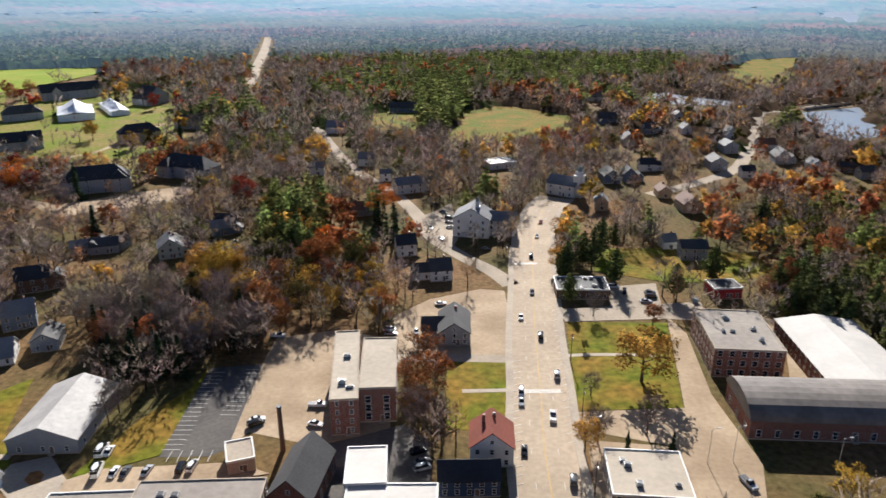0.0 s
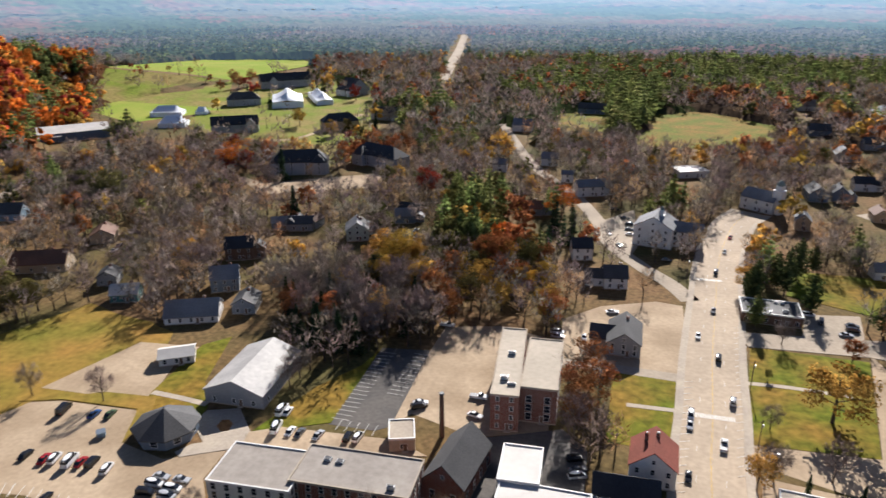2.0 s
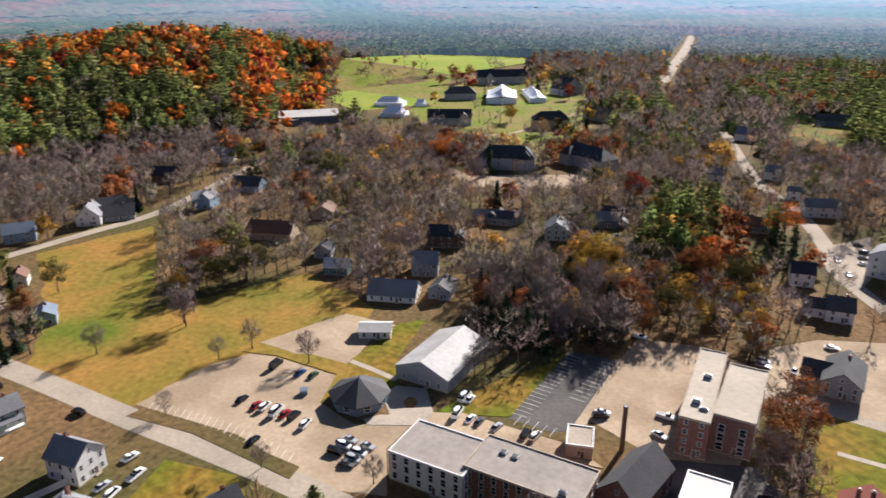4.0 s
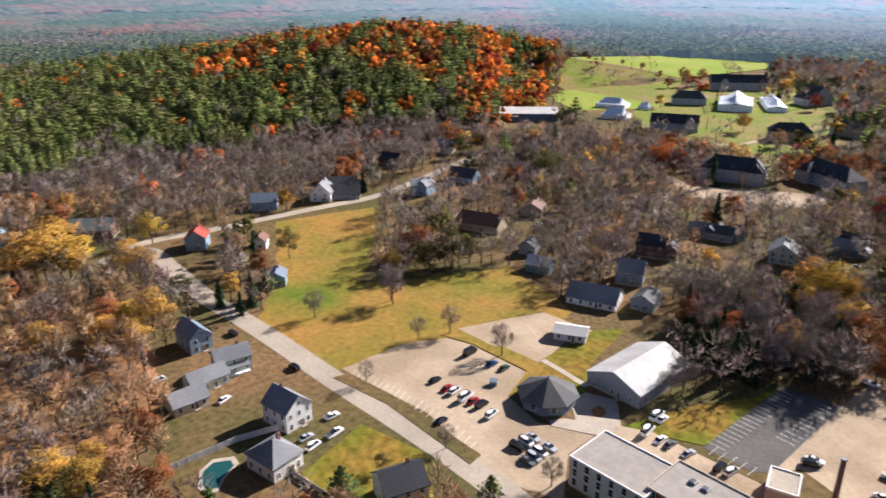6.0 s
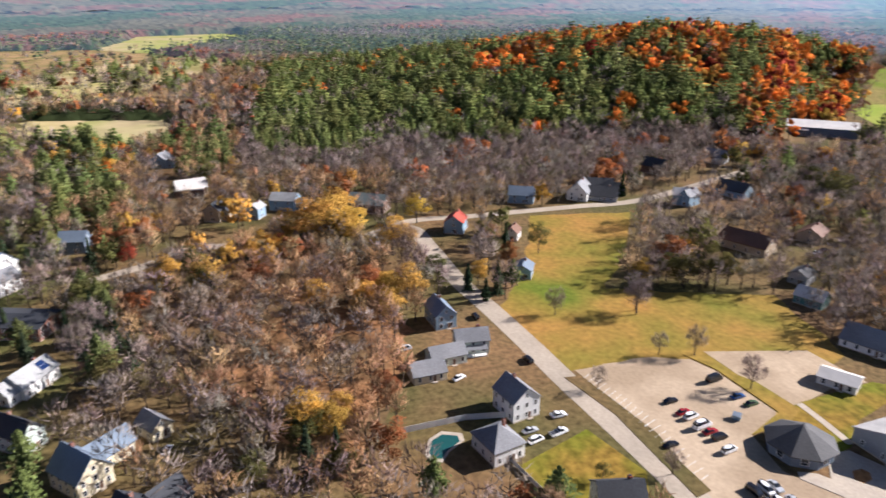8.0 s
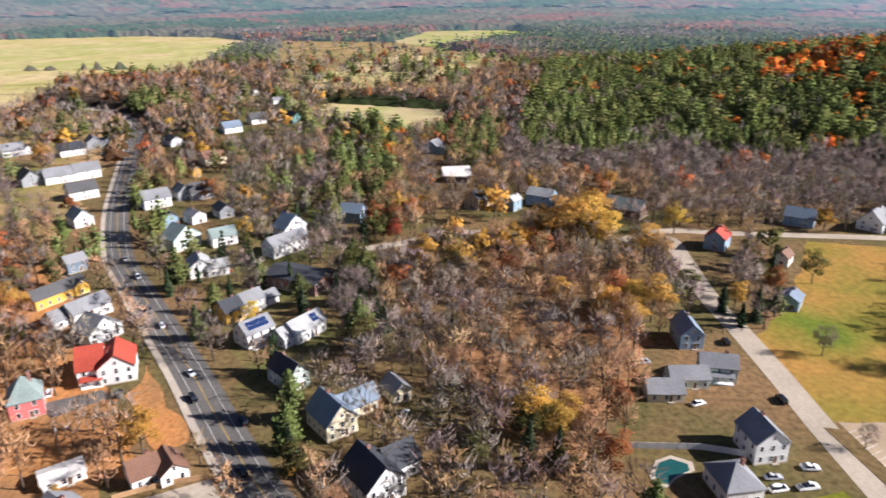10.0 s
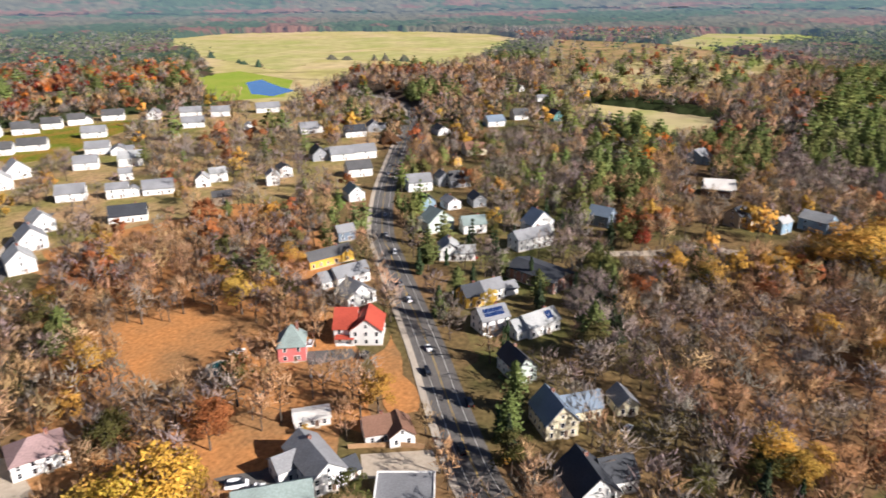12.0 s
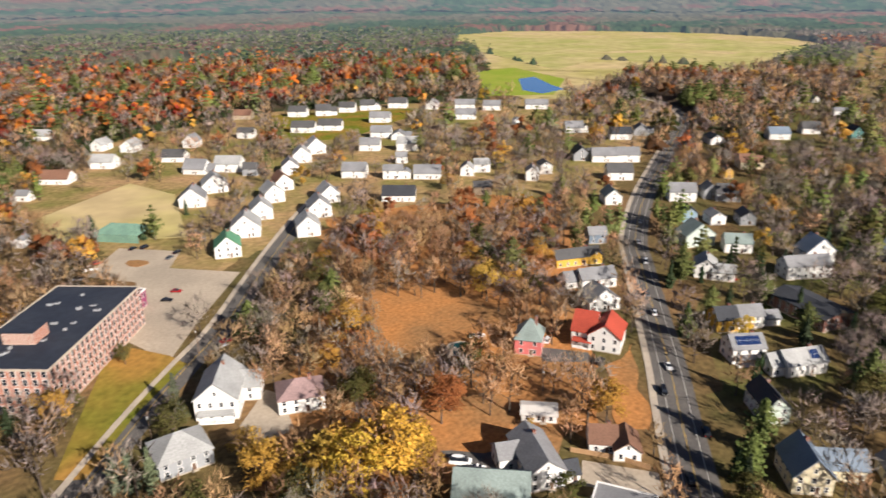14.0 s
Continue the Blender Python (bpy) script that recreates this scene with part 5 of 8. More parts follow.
sheet("river", "wide river beyond the bridge", "river", "river_water", 0.05, [(341.7, 668.8), (412.1, 698.8), (358.8, 563.1), (316.5, 542.6), (312.3, 587.6)])
sheet("lake", "far lake with bright glint in its colour", "lake", "river_water", 0.5, [(1174.8, 2324.2), (1130, 2080), (1062.9, 1925.2), (1180, 2060), (1273.6, 2245.1), (1400, 2480), (1512.1, 2696.1), (1420, 2690), (1332.4, 2625.5)])
sheet("woodland_floor", "woodland floor deep in rust-orange fallen leaves", "woodland floor", "leaf_litter", 0.02, [(-62, -136), (-100, -172), (-132, -207), (-170, -262), (-205, -300), (-300, -270), (-318, -228), (-262, -176), (-214, -142), (-180, -114), (-150, -92), (-108, -96)], free=False, ragged=4.0)
sheet("clearing", "rust-coloured clearing strewn with leaves", "clearing", "leaf_litter", 0.03, [(-158.6, -202.6), (-172.7, -188.9), (-184.5, -171.0), (-175.5, -147.4), (-157.3, -148.4), (-141.2, -148.1), (-133.2, -172.0)], ragged=1.0)
sheet("lawn", "green garden lawn beside the lane", "lawn", "lawn", 0.03, [(-136.6, 65.3), (-145.3, 90.0), (-124.1, 95.4), (-108.1, 86.7), (-120.8, 68.6)])
sheet("field", "wide dry field by the houses", "field", "dry_field", 0.02, [(-91.0, -414.6), (-157.9, -453.4), (-167.0, -407.1), (-137.4, -328.8), (-98.0, -356.9), (-81.1, -352.0)])
sheet("lawn", "green lawn beside the grey hall", "lawn", "lawn", 0.03, [(-134.7, 146.3), (-136.8, 157.5), (-138.7, 186.7), (-131.9, 194.9), (-124.1, 166.1), (-115.1, 153.3), (-114.2, 146.7), (-125.2, 141.6)])
sheet("plaza", "pale paved plaza before the grey hall", "plaza", "concrete", 0.05, [(-114.7, 144.9), (-114.3, 151.8), (-105.4, 155.2), (-93.9, 142.7), (-105.7, 137.0)])
sheet("plaza_bed", "round planted bed in the plaza", "flower bed", "leaf_litter", 0.1, [(-107.3, 145.5), (-107.3, 148.5), (-105.4, 149.2), (-103.2, 147.5), (-102.7, 144.4), (-104.7, 143.4)])
sheet("walkway", "pale concrete walk along the car park", "walkway", "concrete", 0.06, [(-111.7, 132.1), (-109.3, 136.4), (-93.8, 145.0), (-92.7, 140.0), (-109.2, 130.6)])
sheet("verge", "brown grassy verge between lane and car park", "verge", "soil", 0.08, [(-172.1, 96.9), (-171.3, 102.3), (-148.8, 105.5), (-112.8, 106.5), (-111.7, 101.6), (-149.0, 101.4)])
sheet("verge", "tan grassy verge round the car park", "verge", "meadow", 0.1, [(-172.3, 141.5), (-160.7, 145.7), (-134.6, 147.1), (-128.3, 132.1), (-128.9, 145.3), (-133.5, 154.1), (-150.5, 152.6)])
sheet("grass_bank", "green grassy bank beside the parking bays", "lawn", "lawn", 0.04, [(-97.1, 143.0), (-88.7, 171.3), (-79.6, 187.7), (-77.1, 200.7), (-76.3, 155.4), (-86.1, 150.4)])
sheet("traffic_island", "planted kerbed island in the car park", "traffic island", "leaf_litter", 0.14, [(-101.4, -314.2), (-103.9, -316.6), (-107.3, -314.2), (-109.9, -309.6), (-109.1, -306.4), (-103.9, -305.8), (-101.1, -309.6)])
sheet("bank", "bare tan bank below the red woods", "bank", "leaf_litter", 0.03, [(-425.3, -683.0), (-493.2, -686.3), (-615.1, -581.9), (-653.9, -613.8), (-540.0, -738.2), (-467.2, -742.3)], ragged=3.0)
sheet("lawn", "mown lawn round the brick mill", "lawn", "meadow", 0.04, [(-29.8, -175.5), (-47.3, -205.1), (-68.2, -239.2), (-78.9, -217.1), (-80.5, -207.5), (-56.4, -189.8), (-35.5, -169.8)])
sheet("driveway", "dark asphalt yard behind the grey house", "driveway", "dark_asphalt", 0.05, [(-108.7, -115.4), (-125.5, -97.7), (-109.1, -86.9), (-105.1, -94.5)])
sheet("driveway", "grey paved yard beside the road", "driveway", "asphalt", 0.05, [(-132.4, -85.1), (-142.0, -68.3), (-135.0, -62.7), (-124.1, -79.3)])
sheet("driveway", "grey asphalt drive between houses", "driveway", "dark_asphalt", 0.05, [(-173.0, -131.7), (-181.5, -117.6), (-177.4, -112.5), (-166.0, -124.9)])
sheet("driveway", "grey drive between white houses", "driveway", "asphalt", 0.05, [(-75.6, -162.9), (-91.0, -174.9), (-93.0, -168.4), (-85.8, -150.8), (-71.4, -150.6)])
sheet("lawn", "green front lawns of new houses", "lawn", "lawn", 0.03, [(-354.3, -607.1), (-421.2, -568.9), (-506.1, -518.5), (-418.2, -495.9), (-342.6, -464.7), (-301.4, -485.2)])
sheet("clearing", "orange leaf-strewn ground behind gardens", "clearing", "leaf_litter", 0.05, [(-115.5, -121.4), (-127.1, -106.1), (-126.1, -98.2), (-107.3, -115.1)], ragged=2.0)
sheet("clearing", "orange leaf-strewn bank beside the road", "clearing", "leaf_litter", 0.05, [(-178.9, -106.9), (-196.5, -111.1), (-174.0, -92.5), (-159.2, -80.0), (-150.6, -84.7)], ragged=2.0)
sheet("lawn", "shaded green lawn behind the store", "lawn", "lawn", 0.03, [(64.9, 281.6), (73.1, 309.2), (105.0, 308.8), (141.8, 300.9), (142.6, 268.4), (93.2, 269.0)])
sheet("yard", "paved yard with parked cars behind the shop", "car park", "asphalt", 0.04, [(64.1, 244.8), (68.5, 264.6), (88.1, 267.9), (84.1, 244.6)])
sheet("road_apron", "paved drive below the shops", "driveway", "asphalt", 0.03, [(44.7, 232.9), (43.1, 243.5), (100.6, 249.5), (98.9, 232.4), (83.0, 234.9)])
sheet("car_park", "sunlit parking yard beside the inn", "car park", "asphalt", 0.05, [(-12.5, 357.4), (4.5, 382.8), (7.2, 325.9), (3.7, 310.2), (-4.5, 322.0)])
sheet("gravel_strip", "tan gravel strip between school halls", "gravel", "tan_paving", 0.04, [(118.6, 236.8), (123.5, 232.1), (119.2, 186.1), (106.7, 186.2), (115.8, 209.0)])
sheet("car_park", "pale parking area by the college hall", "car park", "tan_paving", 0.04, [(-249.5, 396.1), (-220.9, 383.9), (-177.2, 412.3), (-154.5, 426.1), (-155.6, 388.5), (-211.0, 359.3)])
sheet("parking_row", "tan paved parking row behind the brick block", "car park", "tan_paving", 0.05, [(-96.8, 145.3), (-89.0, 149.8), (-55.7, 152.2), (-45.2, 147.6), (-77.3, 139.8), (-95.7, 139.0)])
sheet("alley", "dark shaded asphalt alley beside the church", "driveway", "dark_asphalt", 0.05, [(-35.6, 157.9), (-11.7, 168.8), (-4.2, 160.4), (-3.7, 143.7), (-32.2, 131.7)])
sheet("yard", "tan yard round the low block", "driveway", "tan_paving", 0.04, [(39.2, 161.0), (68.9, 157.1), (82.9, 150.6), (76.8, 133.3), (36.5, 133.5)])
# ---------------------------------------------------------------- buildings, street by street
house(-108.3, 169.8, 1.8, 19.0, 27.4, 4.5, "grey_paint", "grey_metal_roof", label="large grey hall with a pale metal gabled roof", category="hall", axis="y", pitch=22, stack=0, storeys=1, spacing=6)
house(-80.1, 123.3, 3.2, 20.9, 15.1, 8.5, "white_paint", "gravel_roof", label="long white three storey block with a flat grey roof", category="building", roof="flat", sides="flr", spacing=3.2, win=(1.2, 1.9))
house(-56.5, 127.2, 2.2, 29.4, 14.1, 9.0, "red_brick", "gravel_roof", label="long red brick block with a flat grey roof", category="building", roof="flat", units=3, sides="flr", spacing=3.0, win=(1.1, 2.0))
house(-35.2, 140.5, -8.3, 10.9, 18.9, 6.0, "red_brick", "charcoal_shingle", label="brick church with a steep dark slate roof", category="church", axis="y", pitch=44, stack=0, storeys=1, spacing=4, win=(1.2, 2.6))
house(-29.7, 184.1, 5.6, 7.8, 40.2, 11.5, "red_brick", "flat_roof_membrane", label="three storey red brick hall with a flat pale roof", category="building", roof="flat", units=3, sides="fbl")
house(-19.9, 184.9, 2.7, 10.5, 29.5, 11.3, "red_brick", "flat_roof_membrane", label="red brick hall wing with tall white windows and flat roof", category="building", roof="flat", sides="fbr", win=(1.6, 2.2), spacing=3.4)
house(-19.5, 142.2, 3.1, 10.0, 14.1, 7.0, "white_paint", "white_membrane", label="white block with a bright flat roof", category="building", roof="flat")
house(-12.6, 131.2, -0.3, 21.6, 9.1, 6.4, "white_paint", "white_membrane", label="low white block with a bright flat roof", category="building", roof="flat")
red_house = house(12.3, 155.4, -2.7, 11.3, 11.0, 6.0, "white_paint", "rust_shingle", axis="y", pitch=38, label="white gabled house with a rust-red roof and chimneys")
chimney(red_house, -2.2, 1.5, 5, 11.2)
house(5.8, 142.5, 1.2, 15.1, 8.0, 5.0, "navy_paint", "dark_shingle", label="dark blue house with a dark shingled roof", stack=0)
house(49.7, 141.2, -5.0, 19.1, 17.6, 5.0, "tan_paint", "flat_roof_membrane", label="low tan block with a flat pale roof", category="building", roof="flat", units=4)
house(97.0, 207.3, -5.3, 21.7, 28.8, 10.0, "red_brick", "gravel_roof", label="three storey red brick school with a flat roof", category="school", roof="flat", units=7, win=(1.5, 1.9), spacing=2.5)
house(106.9, 170.0, -3.7, 45.8, 20.3, 6.0, "red_brick", "taupe_membrane", label="brick gymnasium with a dark arched roof", category="hall", roof="barrel", pitch=24, stack=0, storeys=1, spacing=5, win=(1.2, 2.2))
house(128.8, 199.3, -3.1, 26.3, 44.4, 6.0, "red_brick", "white_membrane", label="long brick hall with a white low roof", category="hall", axis="y", pitch=9, stack=0)
house(55.1, 258.9, -2.1, 20.7, 13.0, 4.2, "brown_paint", "charcoal_shingle", label="low dark shop with a flat cluttered roof", category="shop", roof="flat", units=6)
house(111.7, 256.5, 4.6, 11.6, 9.0, 4.6, "red_paint", "charcoal_shingle", label="small shop with a red front and dark roof", category="shop", roof="flat")
house(3.4, 223.7, -0.6, 11.0, 17.0, 4.8, "grey_paint", "charcoal_shingle", axis="y", pitch=34, wing=(-7.5, 1.0, 8, 9, 3.4, "x"), label="grey gabled house with a dark roof on the forecourt")
house(-2.1, 275.9, 10.2, 9.4, 10.0, 5.0, "white_paint", "charcoal_shingle", wing=(-8, 1, 8, 7, 4, "x"))
house(-18.0, 304.2, 12.9, 9.0, 9.0, 6.0, "white_paint", "dark_shingle")
inn = house(14.6, 332.1, -12, 18.0, 15.0, 9.8, "white_paint", "grey_shingle", axis="y", pitch=30, wing=(14.5, 3, 13, 11, 8, "x"), label="large white three storey inn with a grey roof and wing", category="inn")
steeple(inn, 2, 0, 14.2, 18.8, 1.2)
house(37.5, 467.4, 21.8, 19.5, 15.0, 4.2, "white_paint", "white_membrane", label="low white shop with a bright flat roof", category="shop", roof="flat", far=True)
house(-21.3, 406.9, 23.4, 17.4, 9.0, 6.0, "white_paint", "grey_shingle", wing=(11, 1, 9, 8, 4.5, "x"), far=True)
house(-37.1, 432.9, -1.1, 7.2, 6.5, 5.4, "white_paint", "grey_shingle", clear=16, far=True)
house(-53.3, 473.4, -1.2, 10.9, 8.2, 5.4, "white_paint", "grey_shingle", clear=16, far=True)
house(-83.2, 449.2, -1.1, 8.9, 6.7, 5.4, "white_paint", "grey_shingle", clear=16, far=True)
house(-89.9, 587.6, -1.5, 16.2, 12.0, 5.4, "white_paint", "grey_shingle", clear=16, far=True)
house(-50.7, 364.1, -0.9, 13.8, 10.3, 4.0, "grey_paint", "brown_shingle", far=True)
house(-38.8, 686.5, -1.8, 26.3, 12.0, 5.0, "slate_paint", "charcoal_shingle", far=True)
church = house(71.6, 400.8, -35.7, 18.4, 12.0, 7.0, "white_paint", "grey_shingle", pitch=34, stack=0, clear=18, label="white wooden church with grey roof and domed steeple", category="church")
steeple(church, 9.5, -1, 13, 18.5, 2.4)
house(112.8, 297.3, -0.8, 11.7, 8.7, 6.0, "grey_paint", "charcoal_shingle", far=True)
house(105.7, 310.5, -0.8, 6.3, 6.5, 4.0, "white_paint", "grey_shingle", far=True)
house(182.6, 459.0, -1.2, 14.2, 10.6, 6.0, "grey_paint", "charcoal_shingle", far=True)
house(209.0, 507.5, -1.3, 13.5, 10.1, 6.0, "stone_wall", "grey_shingle", far=True)
house(228.7, 556.6, -1.4, 8.9, 6.7, 6.0, "white_paint", "grey_shingle", far=True)
house(194.2, 436.6, -1.1, 8.6, 6.5, 5.0, "white_paint", "dark_shingle", far=True)
house(233.4, 476.1, -1.2, 13.1, 9.8, 5.0, "grey_paint", "charcoal_shingle", far=True)
house(238.9, 513.7, -1.3, 12.4, 9.3, 5.0, "white_paint", "brown_shingle", far=True)
house(245.1, 453.0, -1.2, 9.6, 7.2, 5.0, "white_paint", "grey_shingle", far=True)
house(268.6, 433.1, -1.1, 10.6, 7.9, 5.0, "grey_paint", "charcoal_shingle", far=True)
house(265.3, 449.9, -1.2, 10.2, 7.7, 4.0, "brown_paint", "dark_shingle", far=True)
house(104.6, 429.3, -1.1, 13.4, 10.0, 5.0, "slate_paint", "charcoal_shingle", far=True)
house(116.9, 431.0, -1.1, 11.3, 8.5, 5.0, "slate_paint", "dark_shingle", far=True)
house(135.5, 455.9, -1.2, 11.2, 8.4, 5.0, "white_paint", "dark_shingle", far=True)
house(199.7, 575.8, -1.5, 10.6, 8.0, 5.0, "white_paint", "grey_shingle", far=True)
house(142.8, 535.7, -1.4, 13.8, 10.4, 5.0, "grey_paint", "grey_shingle", far=True)
house(134.8, 369.2, -0.9, 14.1, 10.6, 5.0, "tan_paint", "brown_shingle", far=True)
house(159.4, 748.3, -1.9, 15.3, 11.5, 5.0, "white_paint", "grey_shingle", far=True)
house(145.5, 623.5, -1.6, 15.9, 11.9, 5.0, "slate_paint", "charcoal_shingle", far=True)
house(170.9, 576.7, -1.5, 11.1, 8.3, 5.0, "grey_paint", "charcoal_shingle", far=True)
house(87.1, 372.2, -1.0, 9.3, 7.0, 5.0, "tan_paint", "grey_shingle", far=True)
house(128.3, 395.6, -1.0, 9.8, 7.4, 4.0, "tan_paint", "brown_shingle", far=True)
house(-111.1, 340.4, -0.9, 11.6, 8.7, 5.0, "brown_paint", "dark_shingle", far=True)
house(-126.8, 305.1, -0.8, 11.0, 8.3, 6.0, "white_paint", "charcoal_shingle", far=True)
house(-164.2, 310.2, -0.8, 9.6, 7.2, 4.0, "grey_paint", "charcoal_shingle", far=True)
house(-155.6, 314.5, -0.8, 9.5, 7.1, 4.0, "grey_paint", "brown_shingle", far=True)
house(214.1, 641.5, -1.7, 11.2, 8.4, 4.0, "white_paint", "grey_shingle", far=True)
house(-212.1, 414.3, 21.9, 38.0, 15.0, 8.5, "stone_wall", "dark_shingle", label="grey stone hall with a steep dark hipped roof and dormers", category="hall", roof="hip", pitch=42, clear=10, dormers=5, wing=(13, -4, 9, 12, 8.5, "y"))
house(-166.6, 446.2, -25.7, 41.0, 15.0, 8.0, "stone_wall", "dark_shingle", label="grey stone hall with a dark hipped roof", category="hall", roof="hip", pitch=40, clear=10, far=True, dormers=5, wing=(-12, -5, 10, 12, 8, "y"))
house(-327.4, 526.9, 28.9, 38.6, 13.0, 7.0, "stone_wall", "dark_shingle", label="long stone hall with a dark roof and white gable", category="hall", wing=(13, -2, 9, 16, 7, "y"), far=True, clear=10, dormers=4, pitch=44)
house(-413.3, 786.2, 40.0, 60.6, 15.0, 9.0, "stone_wall", "dark_shingle", label="big stone college hall with a dark roof", category="hall", far=True, clear=12, pitch=46, dormers=7, wing=(-16, -5, 10, 12, 9, "y"))
house(-244.6, 557.8, 35.4, 31.0, 13.0, 8.0, "tan_paint", "dark_shingle", label="tan college house with a dark mansard roof", category="hall", roof="hip", far=True, clear=10, pitch=42, dormers=3, wing=(10, -3, 9, 10, 8, "y"))
house(-392.9, 653.8, 33.8, 33.4, 14.0, 7.0, "stone_wall", "charcoal_shingle", label="stone house with a dark hipped roof", category="hall", roof="hip", far=True, pitch=42, dormers=3)
chapel = house(-308.0, 745.0, 64.1, 30.9, 22.0, 7.0, "stone_wall", "dark_shingle", label="small stone chapel with dark roof and white steeple", category="chapel", axis="y", far=True, clear=18)
steeple(chapel, 0, -9, 11, 16, 1.8, "white_paint")
house(-220.9, 610.3, -4.9, 25.7, 12.0, 7.0, "stone_wall", "dark_shingle", label="stone house among trees with a dark roof", category="hall", far=True)
house(-446.9, 475.0, 46, 52.0, 34.0, 7.0, "slate_paint", "white_membrane", label="wide sports hall with a pale low metal roof", category="hall", pitch=11, stack=0, storeys=1, spacing=9, far=True, clear=18, wing=(-20, -9, 20, 22, 5, "x"))
house(-383.7, 273.1, 22.1, 14.3, 10.7, 5.0, "brown_paint", "dark_shingle", far=True)
house(-392.7, 328.1, 21.9, 13.7, 10.3, 5.0, "white_paint", "grey_shingle", far=True)
house(-322.9, 286.3, 22.1, 17.7, 12.0, 4.0, "blue_paint", "charcoal_shingle", far=True)
house(-315.6, 249.5, 22.2, 9.4, 7.0, 6.0, "blue_paint", "grey_shingle", far=True)
house(-248.2, 231.9, 22.4, 23.0, 12.0, 4.0, "tan_paint", "brown_shingle", far=True)
house(-247.8, 270.4, 22.3, 14.1, 10.6, 4.0, "tan_paint", "brown_shingle", far=True)
house(-208.8, 226.3, 22.4, 10.1, 7.6, 4.0, "grey_paint", "charcoal_shingle", far=True)
house(-190.3, 213.5, 22.5, 10.7, 8.0, 3.5, "teal_paint", "white_membrane", far=True)
house(-169.8, 265.9, 22.4, 12.5, 9.4, 6.0, "brown_paint", "dark_shingle", far=True)
house(-160.2, 309.4, 22.3, 12.3, 9.2, 4.0, "grey_paint", "charcoal_shingle", far=True)
house(-138.8, 217.7, 22.6, 11.2, 8.4, 4.0, "grey_paint", "charcoal_shingle", far=True)
house(-154.2, 205.6, 22.6, 19.3, 12.0, 3.0, "white_paint", "grey_shingle", far=True)
house(-112.0, 333.2, 22.2, 10.3, 7.7, 4.0, "slate_paint", "grey_shingle", far=True)
house(-170.0, 307.5, 22.2, 10.4, 7.8, 4.0, "grey_paint", "grey_shingle", far=True)
house(-157.8, 233.6, 28.7, 11.1, 11.0, 5.5, "slate_paint", "grey_shingle")
house(-127.3, 304.0, 22.3, 10.8, 12.0, 5.5, "pale_green_paint", "grey_shingle", axis="y", far=True)
house(-141.0, 176.0, 31.0, 11.1, 8.0, 2.8, "white_paint", "white_membrane", label="low white shed with a pale arched roof", category="shed", pitch=20, stack=0, storeys=1)
house(-53.8, 152.2, 18.9, 7.0, 9.0, 4.0, "concrete", "concrete", label="plain concrete annex with a flat roof", category="building", roof="flat", storeys=1, spacing=5)
house(-221.8, 71.6, 93.7, 7.9, 12.0, 5.6, "blue_paint", "slate_paint", axis="y", pitch=42)
house(-199.3, 75.2, 82.0, 11.2, 8.0, 5.0, "pale_green_paint", "grey_shingle", veranda="f")
house(-194.4, 64.6, 93.2, 12.0, 7.5, 3.4, "pale_green_paint", "grey_shingle", stack=0)
house(-186.9, 55.6, 91.7, 10.8, 8.0, 3.0, "cream_paint", "grey_shingle", stack=0)
house(-160.4, 74.9, 101.3, 9.2, 10.5, 6.4, "white_paint", "grey_shingle", axis="y", pitch=40)
house(-144.2, 62.5, 102.1, 9.6, 11.0, 4.6, "white_paint", "grey_shingle", roof="hip", pitch=34)
house(-113.8, 80.6, 75.6, 10.9, 10.0, 5.4, "white_paint", "dark_shingle", axis="x")
house(-372.3, 16.7, 54.5, 8.2, 6.5, 6.0, "blue_paint", "pale_shingle", far=True)
house(-383.7, 33.3, 54.5, 14.5, 10.9, 6.0, "blue_paint", "pale_shingle", far=True)
house(-365.7, 76.9, 54.4, 21.0, 12.0, 5.0, "brown_paint", "green_grey_shingle", far=True)
house(-317.1, 110.9, 54.5, 12.2, 9.1, 6.0, "blue_paint", "red_shingle", far=True)
house(-352.7, 163.4, 54.3, 14.1, 10.6, 5.0, "blue_paint", "slate_paint", far=True)
house(-347.5, 197.9, 54.3, 15.2, 11.4, 5.0, "white_paint", "grey_shingle", far=True)
house(-350.8, 213.1, 54.2, 14.9, 11.2, 5.0, "slate_paint", "charcoal_shingle", far=True)
house(-318.4, 246.8, 54.3, 10.0, 7.5, 6.0, "blue_paint", "white_membrane", far=True)
house(-252.7, 119.2, 54.6, 9.8, 7.4, 4.0, "blue_paint", "slate_paint", far=True)
house(-297.3, 133.7, 54.5, 8.2, 6.5, 4.0, "white_paint", "brown_shingle", far=True)
house(-342.4, 209.4, 54.3, 18.3, 12.0, 3.0, "grey_paint", "charcoal_shingle", far=True)
house(-428.5, -17.8, 87.1, 16.5, 9.0, 4.5, "brown_paint", "flat_roof_membrane", label="modern dark house with a flat white roof", category="house", roof="flat", far=True)
house(-377.0, -3.5, 70.8, 11.5, 8.6, 6.5, "tan_paint", "dark_shingle", far=True)
house(-509.9, -36.5, 70.5, 13.3, 10.0, 6.0, "blue_paint", "grey_shingle", far=True)
house(-348.8, -68.4, 70.9, 12.0, 9.0, 6.0, "slate_paint", "slate_paint", far=True)
house(-182.8, -25.5, 125.7, 6.4, 8.0, 3.6, "cream_paint", "grey_shingle", axis="y", pitch=40, stack=0)
house(-189.8, -124.3, 113.9, 7.9, 13.0, 5.8, "white_paint", "red_shingle", axis="x", pitch=38, wing=(7.5, -1.5, 11, 13, 5.8, "y"), veranda="f", label="white farmhouse with a bright red gabled roof and porch")
